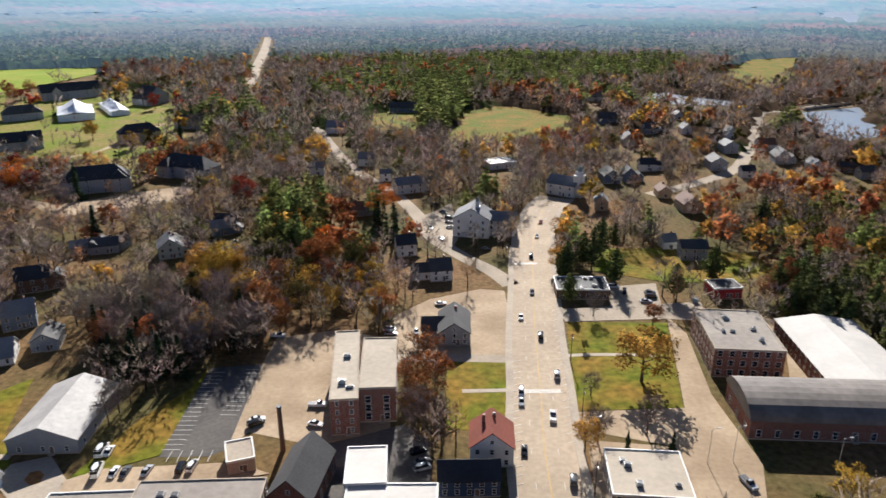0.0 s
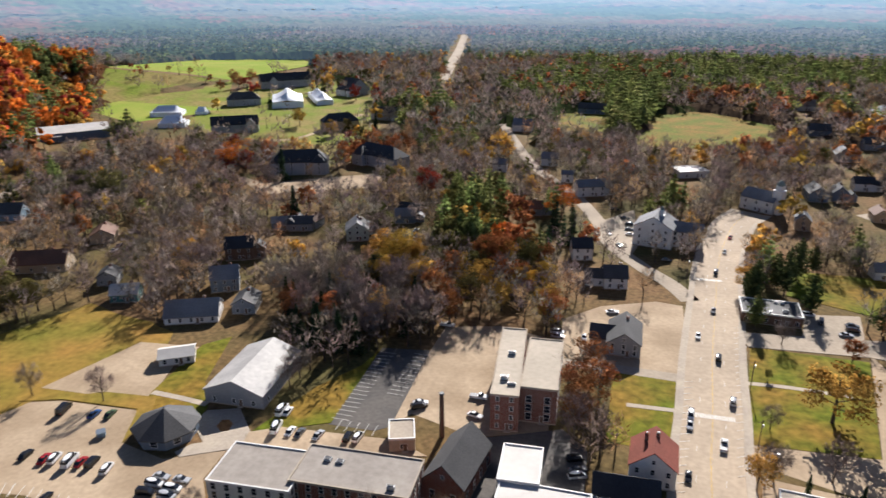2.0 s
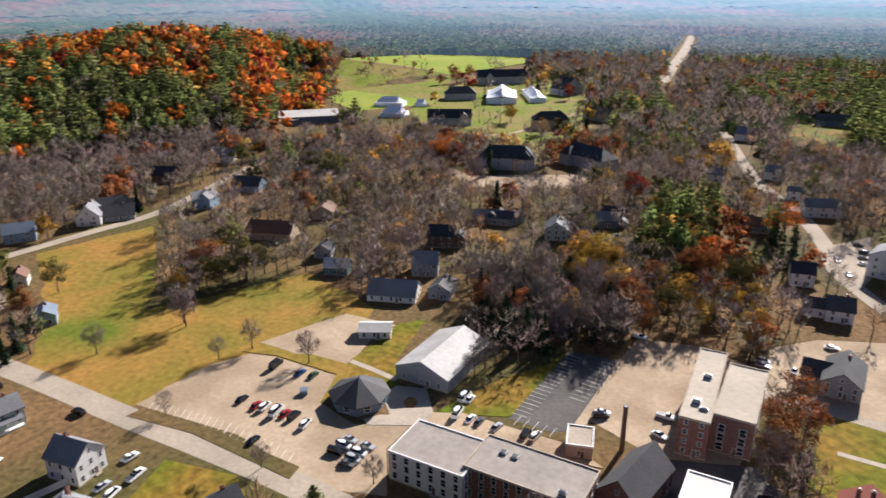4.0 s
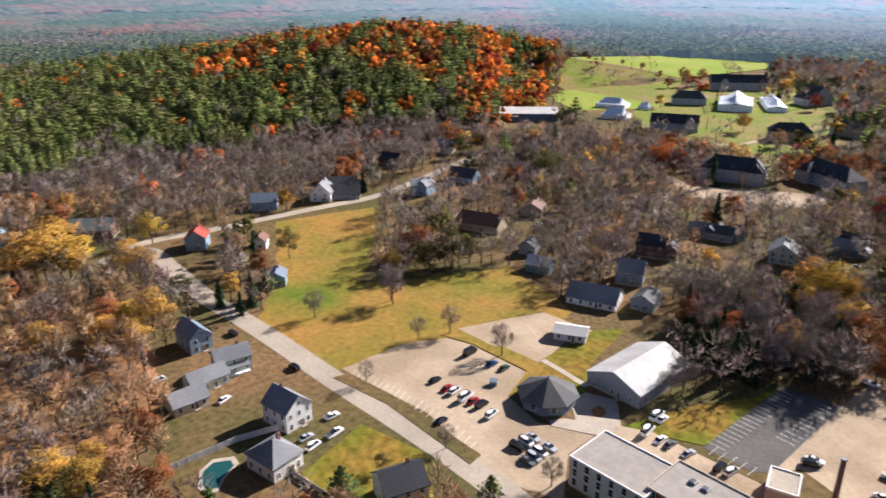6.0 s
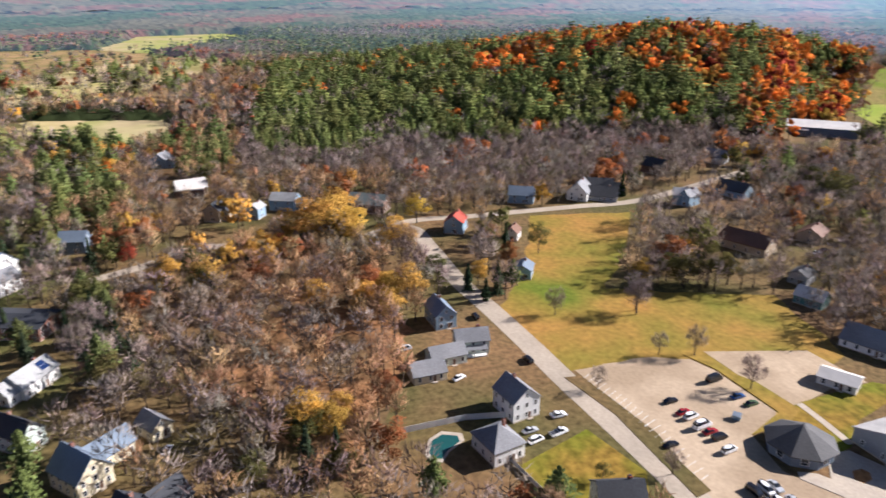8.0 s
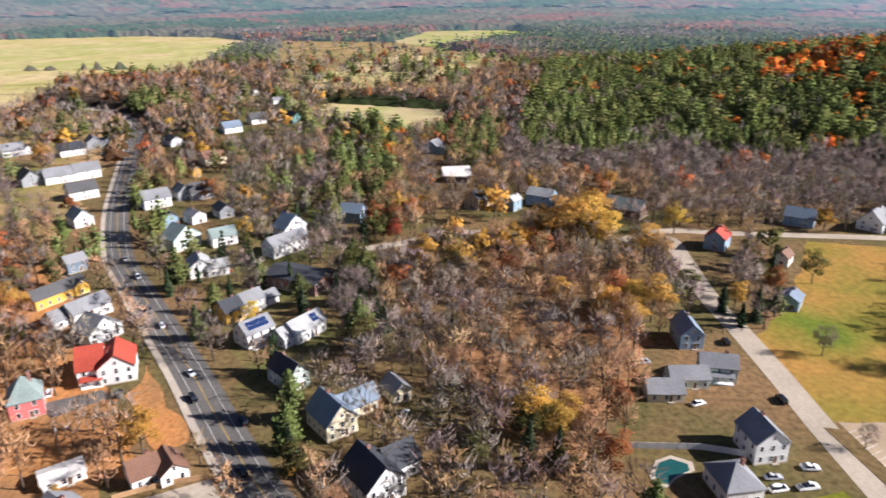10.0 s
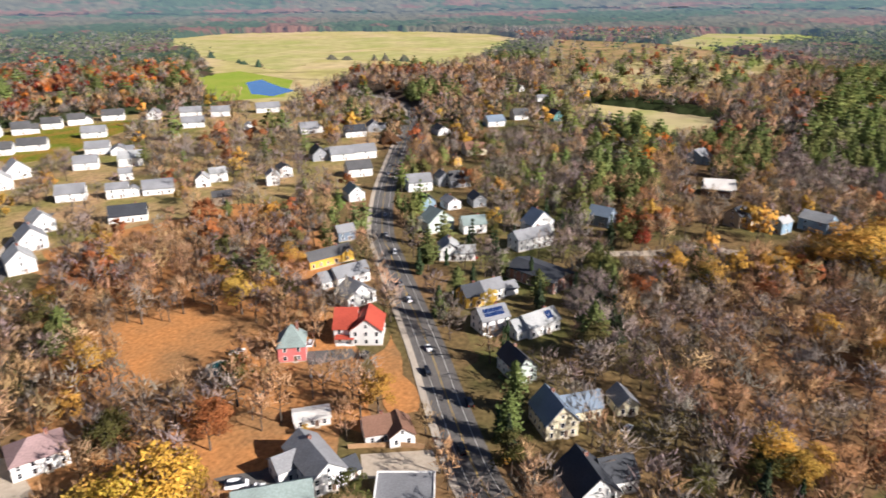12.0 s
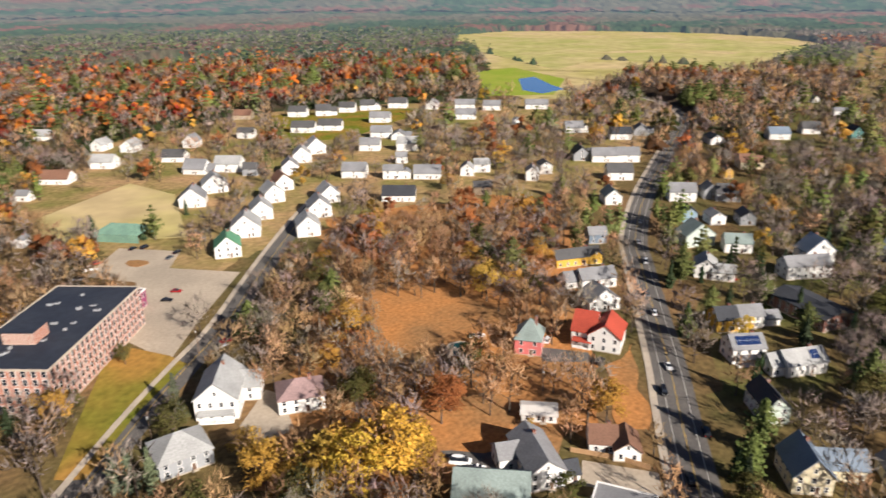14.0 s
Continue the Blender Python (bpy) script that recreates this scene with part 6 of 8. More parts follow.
house(-215.1, -136.3, 152.9, 12.9, 10.0, 4.8, "white_paint", "grey_shingle", axis="y", pitch=34)
house(-231.8, -149.5, 150.1, 15.2, 9.0, 4.6, "white_paint", "grey_shingle", wing=(-9, 2, 9, 8, 3.4, "x"))
house(-246.3, -169.8, 152.5, 22.0, 8.0, 4.2, "yellow_paint", "charcoal_shingle", wing=(8, 0, 6, 9, 4.2, "y"), label="bright yellow house with a charcoal roof and wing")
house(-169.8, -133.7, 122.7, 9.0, 10.0, 6.0, "pink_paint", "green_grey_shingle", roof="pyramid", pitch=48, label="pink house with white windows and a steep grey-green roof")
house(-140.1, -105.8, 129.0, 10.1, 6.5, 2.6, "white_paint", "white_membrane", label="long low white shed with a pale roof", category="shed", pitch=14, stack=0, storeys=1)
house(-141.7, -85.4, 129.7, 7.4, 8.5, 3.4, "white_paint", "brown_shingle", wing=(6, -2.5, 7, 9, 3.4, "y"), label="white bungalow with a brown gabled roof")
house(-120.8, -91.6, 149.2, 9.6, 17.0, 5.4, "white_paint", "grey_shingle", axis="y", pitch=36, wing=(-6.5, 4, 6, 7, 4.2, "x"))
house(-125.0, -84.0, 149.4, 3.5, 6.0, 2.6, "white_paint", "dark_shingle", label="small white garage with a dark roof", category="garage", stack=0, storeys=1)
house(-102.9, -90.7, 129.5, 17.8, 14.0, 5.0, "slate_paint", "green_grey_shingle", label="long house with a grey-green roof", category="house", stack=0)
house(-120.3, -65.4, 114.0, 14.4, 13.8, 4.0, "grey_paint", "grey_shingle", label="low grey block with a flat roof", category="building", roof="flat")
house(-188.6, -60.3, 138.4, 7.6, 12.0, 5.4, "pale_green_paint", "dark_shingle", axis="y", pitch=44, label="pale green gabled house with a dark roof")
house(-215.5, -79.6, 140.8, 11.1, 9.0, 5.6, "white_paint", "grey_shingle", veranda="f", solar=(8, 2, 0.0))
house(-220.9, -63.5, 147.7, 14.4, 9.0, 4.4, "white_paint", "pale_shingle", wing=(-8, 1, 7, 8, 3.6, "x"), solar=(3, 2, 3.2))
house(-165.8, -41.7, 131.1, 9.7, 12.0, 5.2, "cream_paint", "slate_paint", axis="y", pitch=46, wing=(9, 3, 13, 7, 3.8, "x"), label="cream house with a steep slate-blue roof and long wing")
house(-140.1, -26.1, 130.0, 11.0, 13.0, 6.0, "white_paint", "dark_shingle", axis="y", pitch=42, wing=(9, 3, 9, 9, 4.4, "x"))
house(-303.0, -92.3, 143.5, 20.1, 9.0, 6.0, "white_paint", "grey_shingle", spacing=2.3)
house(-323.9, -95.3, 145.7, 14.3, 9.0, 6.0, "white_paint", "slate_paint", axis="y", pitch=40)
house(-265.1, -75.7, 157.0, 15.4, 26.0, 5.0, "red_brick", "dark_shingle", label="low red brick block with a dark low gabled roof", category="building", axis="y", pitch=13, stack=0, clear=24)
house(-274.7, -122.4, 119.2, 9.1, 11.0, 5.4, "white_paint", "pale_shingle", axis="y", wing=(7, -3, 9, 7, 4, "x"))
house(-232.1, -94.4, 141.3, 8.0, 9.0, 5.0, "yellow_paint", "dark_shingle")
house(-240.3, -89.6, 142.9, 9.8, 8.0, 5.0, "white_paint", "grey_shingle", wing=(8, 0, 8, 6, 3, "x"))
house(-307.1, -143.9, 149.2, 15.3, 10.0, 6.0, "pale_green_paint", "green_grey_shingle", axis="y")
house(-312.4, -125.8, 127.8, 12.0, 9.0, 5.0, "white_paint", "green_grey_shingle")
house(-337.7, -163.4, 134.5, 9.1, 6.8, 5.5, "blue_paint", "dark_shingle", far=True)
house(-370.6, -185.3, 134.4, 14.8, 11.1, 6.0, "white_paint", "grey_shingle", far=True)
house(-387.0, -176.4, 134.4, 11.4, 8.6, 5.0, "grey_paint", "grey_shingle", far=True)
house(-388.3, -166.2, 134.4, 12.8, 9.6, 5.0, "grey_paint", "charcoal_shingle", far=True)
house(-355.4, -140.7, 134.6, 10.2, 7.6, 4.5, "grey_paint", "charcoal_shingle", far=True)
house(-344.2, -152.1, 134.6, 10.2, 7.6, 4.5, "white_paint", "grey_shingle", far=True)
house(-528.7, -243.0, 133.8, 13.0, 9.8, 5.0, "white_paint", "dark_shingle", far=True)
house(-437.0, -189.1, 134.2, 7.2, 6.5, 5.0, "yellow_paint", "charcoal_shingle", far=True)
house(-472.7, -189.9, 134.1, 15.8, 11.8, 5.0, "cream_paint", "brown_shingle", far=True)
house(-580.8, -214.6, 133.7, 15.9, 12.0, 5.0, "white_paint", "slate_paint", far=True)
house(-620.7, -204.6, 133.7, 14.6, 11.0, 5.0, "white_paint", "charcoal_shingle", far=True)
house(-725.6, -215.0, 133.3, 11.3, 8.5, 5.0, "white_paint", "grey_shingle", far=True)
house(-625.9, -172.3, 133.7, 13.3, 9.9, 5.0, "teal_paint", "dark_shingle", far=True)
house(-790.9, -261.0, 133.0, 8.6, 6.5, 4.0, "white_paint", "grey_shingle", far=True)
house(-386.3, -237.2, 134.2, 16.1, 12.0, 5.5, "white_paint", "charcoal_shingle", far=True)
house(-337.7, -211.2, 134.4, 12.2, 9.1, 5.0, "white_paint", "green_grey_shingle", far=True)
house(-276.0, -179.2, 134.7, 8.7, 6.5, 5.0, "slate_paint", "grey_shingle", far=True)
house(-420.5, -271.6, 134.0, 17.4, 12.0, 5.0, "white_paint", "grey_shingle", far=True)
house(-431.9, -259.7, 134.0, 15.7, 11.8, 5.5, "white_paint", "grey_shingle", far=True)
house(-414.1, -287.1, 134.0, 14.4, 10.8, 5.0, "grey_paint", "charcoal_shingle", far=True)
house(-494.1, -305.2, 133.7, 17.1, 12.0, 5.0, "white_paint", "dark_shingle", far=True)
house(-520.5, -302.5, 133.7, 13.9, 10.4, 5.0, "grey_paint", "grey_shingle", far=True)
house(-490.4, -348.4, 133.6, 15.1, 11.3, 4.5, "white_paint", "grey_shingle", far=True)
house(-345.8, -275.7, 134.2, 10.1, 7.6, 6.0, "white_paint", "pale_shingle", far=True)
house(-364.9, -280.8, 134.2, 10.5, 7.8, 6.0, "white_paint", "charcoal_shingle", far=True)
house(-338.0, -312.9, 134.1, 10.6, 7.9, 6.0, "white_paint", "pale_shingle", far=True)
house(-325.2, -313.7, 134.2, 11.1, 8.4, 5.0, "white_paint", "pale_shingle", far=True)
house(-300.1, -276.8, 134.3, 10.8, 8.1, 5.0, "tan_paint", "charcoal_shingle", far=True)
house(-256.2, -302.7, 134.4, 19.1, 12.0, 4.0, "white_paint", "dark_shingle", far=True)
house(-285.7, -342.8, 134.2, 12.5, 9.4, 6.0, "white_paint", "grey_shingle", far=True)
house(-270.7, -364.0, 134.2, 15.9, 12.0, 5.0, "white_paint", "grey_shingle", far=True)
house(-327.6, -419.3, 133.9, 15.5, 11.6, 5.0, "white_paint", "grey_shingle", far=True)
house(-347.3, -398.8, 133.9, 15.5, 11.6, 6.0, "white_paint", "pale_shingle", far=True)
house(-364.4, -450.5, 133.7, 16.8, 12.0, 5.0, "white_paint", "grey_shingle", far=True)
house(-302.2, -327.6, 134.2, 17.6, 12.0, 4.0, "white_paint", "grey_shingle", far=True)
house(-316.6, -370.3, 134.0, 8.0, 6.5, 5.0, "white_paint", "grey_shingle", far=True)
house(-371.0, -584.6, 133.3, 17.5, 12.0, 5.5, "white_paint", "charcoal_shingle", far=True)
house(-391.0, -571.4, 133.3, 14.3, 10.7, 5.5, "white_paint", "charcoal_shingle", far=True)
house(-419.2, -570.1, 133.2, 15.8, 11.8, 5.5, "white_paint", "charcoal_shingle", far=True)
house(-440.8, -565.7, 133.2, 14.3, 10.7, 5.5, "white_paint", "charcoal_shingle", far=True)
house(-471.3, -554.1, 133.1, 19.1, 12.0, 5.5, "white_paint", "charcoal_shingle", far=True)
house(-490.6, -522.8, 133.2, 14.9, 11.2, 5.5, "white_paint", "grey_shingle", far=True)
house(-331.4, -515.6, 133.6, 20.0, 12.0, 5.0, "white_paint", "charcoal_shingle", far=True)
house(-353.2, -507.0, 133.6, 20.7, 12.0, 5.0, "white_paint", "charcoal_shingle", far=True)
house(-407.0, -504.1, 133.5, 18.7, 12.0, 5.0, "white_paint", "grey_shingle", far=True)
house(-513.4, -499.1, 133.2, 19.9, 12.0, 5.0, "white_paint", "grey_shingle", far=True)
house(-526.9, -474.9, 133.2, 16.9, 12.0, 5.0, "white_paint", "grey_shingle", far=True)
house(-562.8, -446.4, 133.2, 22.6, 12.0, 5.0, "white_paint", "grey_shingle", far=True)
house(-473.2, -459.0, 133.4, 19.0, 12.0, 5.0, "white_paint", "grey_shingle", far=True)
house(-284.4, -529.4, 133.7, 13.2, 9.9, 5.5, "white_paint", "charcoal_shingle", far=True)
house(-327.9, -612.7, 133.4, 17.3, 12.0, 4.0, "tan_paint", "brown_shingle", far=True)
house(-219.8, -437.6, 134.1, 17.4, 12.0, 6.0, "white_paint", "pale_shingle", far=True)
house(-224.2, -416.7, 134.2, 9.5, 7.1, 5.0, "grey_paint", "charcoal_shingle", far=True)
house(-206.3, -493.1, 134.0, 16.4, 12.0, 4.0, "white_paint", "charcoal_shingle", far=True)
house(-236.9, -529.6, 133.9, 13.5, 10.1, 5.0, "white_paint", "grey_shingle", far=True)
house(-197.0, -548.8, 133.9, 14.5, 10.9, 5.0, "white_paint", "pale_shingle", far=True)
house(-163.0, -509.4, 134.1, 15.9, 11.9, 5.0, "white_paint", "pale_shingle", far=True)
house(-181.9, -569.0, 133.9, 12.4, 9.3, 5.0, "white_paint", "pale_shingle", far=True)
house(-126.1, -488.8, 134.3, 18.4, 12.0, 4.0, "white_paint", "brown_shingle", far=True)
house(-161.5, -645.4, 133.8, 14.3, 10.7, 4.0, "white_paint", "pale_shingle", far=True)
house(-201.3, -447.6, 134.2, 15.3, 11.5, 4.0, "white_paint", "grey_shingle", far=True)
house(-98.9, -459.4, 134.4, 8.1, 6.5, 4.0, "white_paint", "grey_shingle", far=True)
house(-75.1, -373.5, 134.7, 5.6, 6.5, 4.0, "white_paint", "grey_shingle", far=True)
house(-483.1, -404.7, 133.5, 10.1, 7.5, 4.0, "white_paint", "pale_shingle", far=True)
house(-369.4, -434.4, 133.7, 13.8, 10.4, 4.0, "white_paint", "grey_shingle", far=True)
house(-141.2, -292.4, 152.7, 11.6, 13.0, 5.5, "white_paint", "green_shingle", axis="y", pitch=40, far=True)
house(-161.3, -311.2, 148.2, 14.2, 13.0, 6.0, "white_paint", "pale_shingle", axis="y", pitch=40, far=True)
house(-181.6, -331.2, 154.5, 11.3, 13.0, 6.0, "white_paint", "pale_shingle", axis="y", pitch=40, far=True)
house(-202.6, -354.6, 163.4, 11.6, 13.0, 6.0, "white_paint", "pale_shingle", axis="y", pitch=40, far=True)
house(-220.7, -372.7, 162.8, 10.6, 13.0, 6.0, "white_paint", "brown_shingle", axis="y", pitch=40, far=True)
house(-165.6, -379.1, 147.6, 14.2, 13.0, 5.5, "white_paint", "grey_shingle", axis="y", pitch=40, far=True)
house(-188.4, -398.1, 158.7, 14.9, 13.0, 5.5, "white_paint", "pale_shingle", axis="y", pitch=40, far=True)
house(-184.2, -290.2, 151.6, 11.5, 13.0, 6.0, "white_paint", "pale_shingle", axis="y", pitch=40, far=True)
house(-206.1, -312.0, 153.3, 12.2, 13.0, 6.0, "white_paint", "grey_shingle", axis="y", pitch=40, far=True)
house(-225.5, -330.8, 159.1, 10.7, 13.0, 6.0, "white_paint", "pale_shingle", axis="y", pitch=40, far=True)
house(-244.9, -401.4, 149.6, 11.1, 13.0, 6.0, "white_paint", "grey_shingle", axis="y", pitch=40, far=True)
house(-270.0, -425.3, 149.4, 12.7, 13.0, 6.0, "white_paint", "pale_shingle", axis="y", pitch=40, far=True)
house(-292.2, -441.3, 157.3, 14.1, 13.0, 6.0, "white_paint", "pale_shingle", axis="y", pitch=40, far=True)
house(-51.0, -237.6, 134.0, 30.8, 59.8, 15.0, "pale_red_brick", "black_membrane", label="four storey red brick mill with a black flat roof", category="mill", roof="flat", units=16, spacing=2.3, win=(1.4, 2.0), trim="pale_trim", sides="fr")
house(-77.7, -256.9, -138.2, 27.1, 8.0, 7.0, "purple_paint", "black_membrane", label="low dark red annex with a black roof beside the mill", category="annex", roof="flat", sides="fr", spacing=3)
house(-77.7, -176.8, 141.8, 12.3, 17.0, 7.0, "white_paint", "pale_shingle", axis="y", pitch=40, wing=(8, 5, 6, 8, 5, "x"), veranda="f", label="large white gabled house with a pale roof and wing")
house(-94.9, -160.9, 151.5, 13.5, 11.0, 5.0, "white_paint", "mauve_shingle", roof="hip", pitch=32)
house(-56.8, -159.7, 170.3, 13.7, 12.0, 5.0, "grey_paint", "pale_shingle", roof="hip", pitch=34, stack=0)
house(-432.7, -17.4, 102.8, 17.4, 12.0, 4.5, "tan_paint", "white_membrane", far=True)
# ---------------------------------------------------------------- other things


def mill_penthouse(x, y, yaw):
    """The brick stair tower that rises over the mill's roof."""
    ob = thing("stair_tower", pose(x, y, 0, 0, 0, yaw), "red brick stair tower rising above the mill roof", "tower")
    part("wall", Shape().box(-4, -5, -0.3, 4, 5, 19).mesh("wall", "pale_red_brick"), ob)
    part("roof", Shape().box(-4.2, -5.2, 19, 4.2, 5.2, 19.3).mesh("roof", "black_membrane"), ob)
octagon_hall(-118.8, 139.2, 9.5, 3.2, 10)


def bridge(x0, y0, x1, y1, w=10.0, z=2.0):
    """A low road bridge: deck, two parapets and piers."""
    run, yaw = math.hypot(x1 - x0, y1 - y0), math.degrees(math.atan2(y1 - y0, x1 - x0))
    ob = thing("bridge", pose(x0, y0, 0, 0, 0, yaw), "long low concrete road bridge over the river", "bridge")
    part("deck", Shape().box(0, -w / 2, z - 0.9, run, w / 2, z).mesh("deck", "concrete"), ob)
    rail = Shape().box(0, -0.15, z, run, 0.15, z + 1.0).mesh("parapet", "concrete")
    for side in (-1, 1):
        part("parapet", rail, ob, at=pose(0, side * (w / 2 - 0.15), 0))
    pier = Shape().box(-0.6, -w / 2 + 0.4, -0.5, 0.6, w / 2 - 0.4, z - 0.9).mesh("pier", "concrete")
    for k in range(5):
        part("pier", pier, ob, at=pose(run * (k + 0.5) / 5, 0, 0))
    CLEAR.append(((x0 + x1) / 2, (y0 + y1) / 2, run / 2, 16))
    return ob


def netted_cage(x, y, yaw, w, d, h):
    """A practice cage: green netting stretched over a hipped frame of posts."""
    ob = thing("practice_cage", pose(x, y, 0, 0, 0, yaw), "large practice cage under dull green netting on the field", "cage")
    r = w * 0.28
    v = [(-w / 2, -d / 2, h * 0.55), (w / 2, -d / 2, h * 0.55), (w / 2, d / 2, h * 0.55), (-w / 2, d / 2, h * 0.55), (-r, 0, h), (r, 0, h)]
    v += [(a, b, c - 0.12) for a, b, c in v]
    f = [(0, 1, 5, 4), (1, 2, 5), (2, 3, 4, 5), (3, 0, 4), (7, 6, 10, 11), (8, 7, 11), (9, 8, 11, 10), (6, 9, 10), (0, 6, 7, 1), (1, 7, 8, 2), (2, 8, 9, 3), (3, 9, 6, 0)]
    part("netting", mesh("netting", v, f, "green_netting"), ob)
    for side in (-1, 1):
        part("side_net", Shape().box(-w / 2, side * d / 2 - 0.05, 0.0, w / 2, side * d / 2 + 0.05, h * 0.55 - 0.15).mesh("side_net", "green_netting"), ob)
    post = Shape().tube((0, 0, -0.2), (0, 0, h * 0.55 - 0.15), 0.08, 0.08).mesh("post", "dark_metal")
    for a in (-w / 2 + 0.15, 0, w / 2 - 0.15):
        for b in (-d / 2 + 0.2, d / 2 - 0.2):
            part("post", post, ob, at=pose(a, b, 0))
    CLEAR.append((x, y, w / 2, 12))
    return ob


bridge(346.5, 684.6, 407.5, 716.4)
netted_cage(-115.5, -350.9, 128, 24, 16, 7.5)
smokestack(-43.8, 157.2, 14)
tent(-352.0, 672.0, 117.5, 58.0, 31.0, 15, 3)
tent(-328.0, 700.0, 123.8, 66.0, 17.0, 11, 4)
tent(-433.4, 583.0, 21.0, 29.0, 19.0, 9.5, 1)
tent(-394.0, 536.0, 21.2, 23.0, 18.0, 9.5, 1)
tent(-405.3, 597.0, 21.0, 10.8, 10.8, 7, 1)
swimming_pool([(-148.7, 43.5), (-155.0, 46.4), (-157.4, 50.9), (-154.8, 55.9), (-151.5, 55.6), (-148.0, 50.0), (-144.3, 46.8), (-145.7, 43.9)])
swimming_pool([(-149.0, -153.9), (-152.8, -155.9), (-156.8, -154.2), (-158.0, -150.7), (-154.7, -145.9), (-148.8, -146.4), (-146.6, -149.6)])
fence_run(-160.1, 40.0, -160.4, 59.1, 2.0, "white_paint", "white board fence along the garden")
fence_run(-160.4, 59.1, -157.6, 72.6, 2.0, "white_paint", "white board fence along the garden")
fence_run(-139.9, 63.9, -119.4, 67.8, 1.4, "white_paint", "white board fence along the garden")
fence_run(-133.2, -89.4, -139.3, -78.3, 1.6, "wood_fence", "tan wooden board fence behind the bungalow")
fence_run(-139.3, -78.3, -141.6, -70.5, 1.6, "wood_fence", "tan wooden board fence behind the bungalow")
dumpster(-135.9, 133.2, 40)
dumpster(98.4, 249.5, 100)
street_lamp(68.4, 150.7, 0, 11)
street_lamp(75.4, 151.6, 0, 11)
street_lamp(99.8, 146.4, 0, 11)
street_lamp(39.0, 156.1, 0, 11)
utility_pole(-54.3, -172.8, 30)
utility_pole(-87.0, -211.9, 30)
utility_pole(-222.5, -85.1, 30)
utility_pole(-222.2, -97.4, 30)
utility_pole(-298.8, -153.8, 30)
utility_pole(-158.6, -20.8, 30)
utility_pole(-149.7, -112.0, 30)
utility_pole(27.3, 288.6, 30)
utility_pole(24.5, 302.5, 30)
utility_pole(36.5, 138.4, 30)
utility_pole(39.6, 171.7, 30)
utility_pole(41.8, 204.0, 30)
utility_pole(-102.7, -173.7, 30)
bay_lines(-74.2, 157.6, 89.6, 19, 2.23, 5.2, 0, 0.16)
bay_lines(-63.3, 173.9, 87.8, 12, 2.32, 5.0, 0, 0.16)
bay_lines(-73.7, 154.9, -0.4, 5, 2.73, 5.0, 0, 0.16)
bay_lines(-170.7, 104.5, 7.8, 13, 2.41, 5.0, 20, 0.16)
bay_lines(-142.1, 108.4, -1.5, 10, 2.76, 5.0, 20, 0.16)
bay_lines(-87.4, 145.4, 5.5, 10, 2.45, 5.0, 0, 0.16)
bay_lines(43.7, 247.5, -95.3, 22, 4.14, 5.0, 35, 0.16)
bay_lines(23.4, 204.1, -95.3, 18, 3.63, 4.0, 25, 0.16)
crossing(29.2, 185.9, 90, 13, 20, 0.085)
crossing(35.1, 290.5, 90, 13, 20, 0.085)
mill_penthouse(-41.6, -231.8, -135)
# ---------------------------------------------------------------- cars
car(28.6, 236.1, -96, "saloon", "white", "standing")
car(34.1, 221.2, 83, "suv", "black", "standing")
car(35.9, 194.8, 81, "suv", "silver", "standing")
car(31.2, 171.7, 82, "pickup", "white", "standing")
car(21.2, 156.1, -96, "saloon", "black", "standing")
car(32.3, 144.0, 80, "suv", "grey", "standing")
car(22.9, 179.4, -96, "saloon", "silver", "standing")
car(23.4, 184.6, -96, "suv", "white", "standing")
car(39.7, 297.9, -97, "suv", "black", "standing")
car(45.7, 325.3, -100, "saloon", "silver", "standing")
car(50.5, 347.0, -105, "saloon", "red", "standing")
car(35.5, 258.6, -97, "saloon", "grey", "standing")
car(-59.5, 222.2, -1, "pickup", "white")
car(-38.0, 178.4, -0, "pickup", "white")
car(-54.2, 168.8, 35, "suv", "black")
car(-54.2, 171.0, 16, "saloon", "white")
car(-37.0, 168.7, -17, "saloon", "white")
car(-1.5, 248.3, 13, "saloon", "white")
car(-20.9, 235.7, -86, "suv", "black")
car(-19.9, 226.6, -1, "suv", "white")
car(-19.3, 223.5, -1, "saloon", "silver")
car(-10.2, 224.7, -86, "saloon", "silver")
car(-7.3, 217.0, -1, "suv", "black")
car(19.6, 308.4, -1, "saloon", "grey")
car(-7.0, 338.9, -70, "saloon", "white")
car(-1.5, 322.7, -64, "saloon", "white")
car(2.7, 355.3, -1, "suv", "black")
car(2.6, 347.8, -1, "saloon", "grey")
car(3.1, 339.6, -1, "saloon", "white")
car(-0.3, 365.2, -1, "saloon", "black")
car(-5.7, 378.9, -1, "suv", "black")
car(58.5, 254.5, -1, "saloon", "blue")
car(69.4, 263.8, -1, "suv", "white")
car(72.7, 258.1, -104, "suv", "black")
car(83.0, 258.0, -1, "saloon", "grey")
car(82.2, 253.7, -1, "suv", "black")
car(79.1, 249.5, -1, "saloon", "silver")
car(75.8, 142.6, -75, "pickup", "silver")
car(-90.0, 148.5, 99, "van", "white")
car(-85.4, 148.0, 90, "saloon", "white")
car(-82.5, 148.0, 89, "saloon", "grey")
car(-77.1, 148.4, 84, "saloon", "silver")
car(-68.7, 149.5, 91, "suv", "black")
car(-66.0, 150.2, 85, "suv", "white")
car(-92.5, 156.7, 92, "van", "white")
car(-90.6, 156.7, 92, "saloon", "white")
car(-149.3, 120.4, 94, "saloon", "black")
car(-143.2, 120.3, 102, "saloon", "red")
car(-140.6, 121.1, 101, "suv", "white")
car(-135.7, 121.2, 100, "van", "white")
car(-132.7, 121.6, 95, "saloon", "red")
car(-129.7, 122.3, 94, "suv", "black")
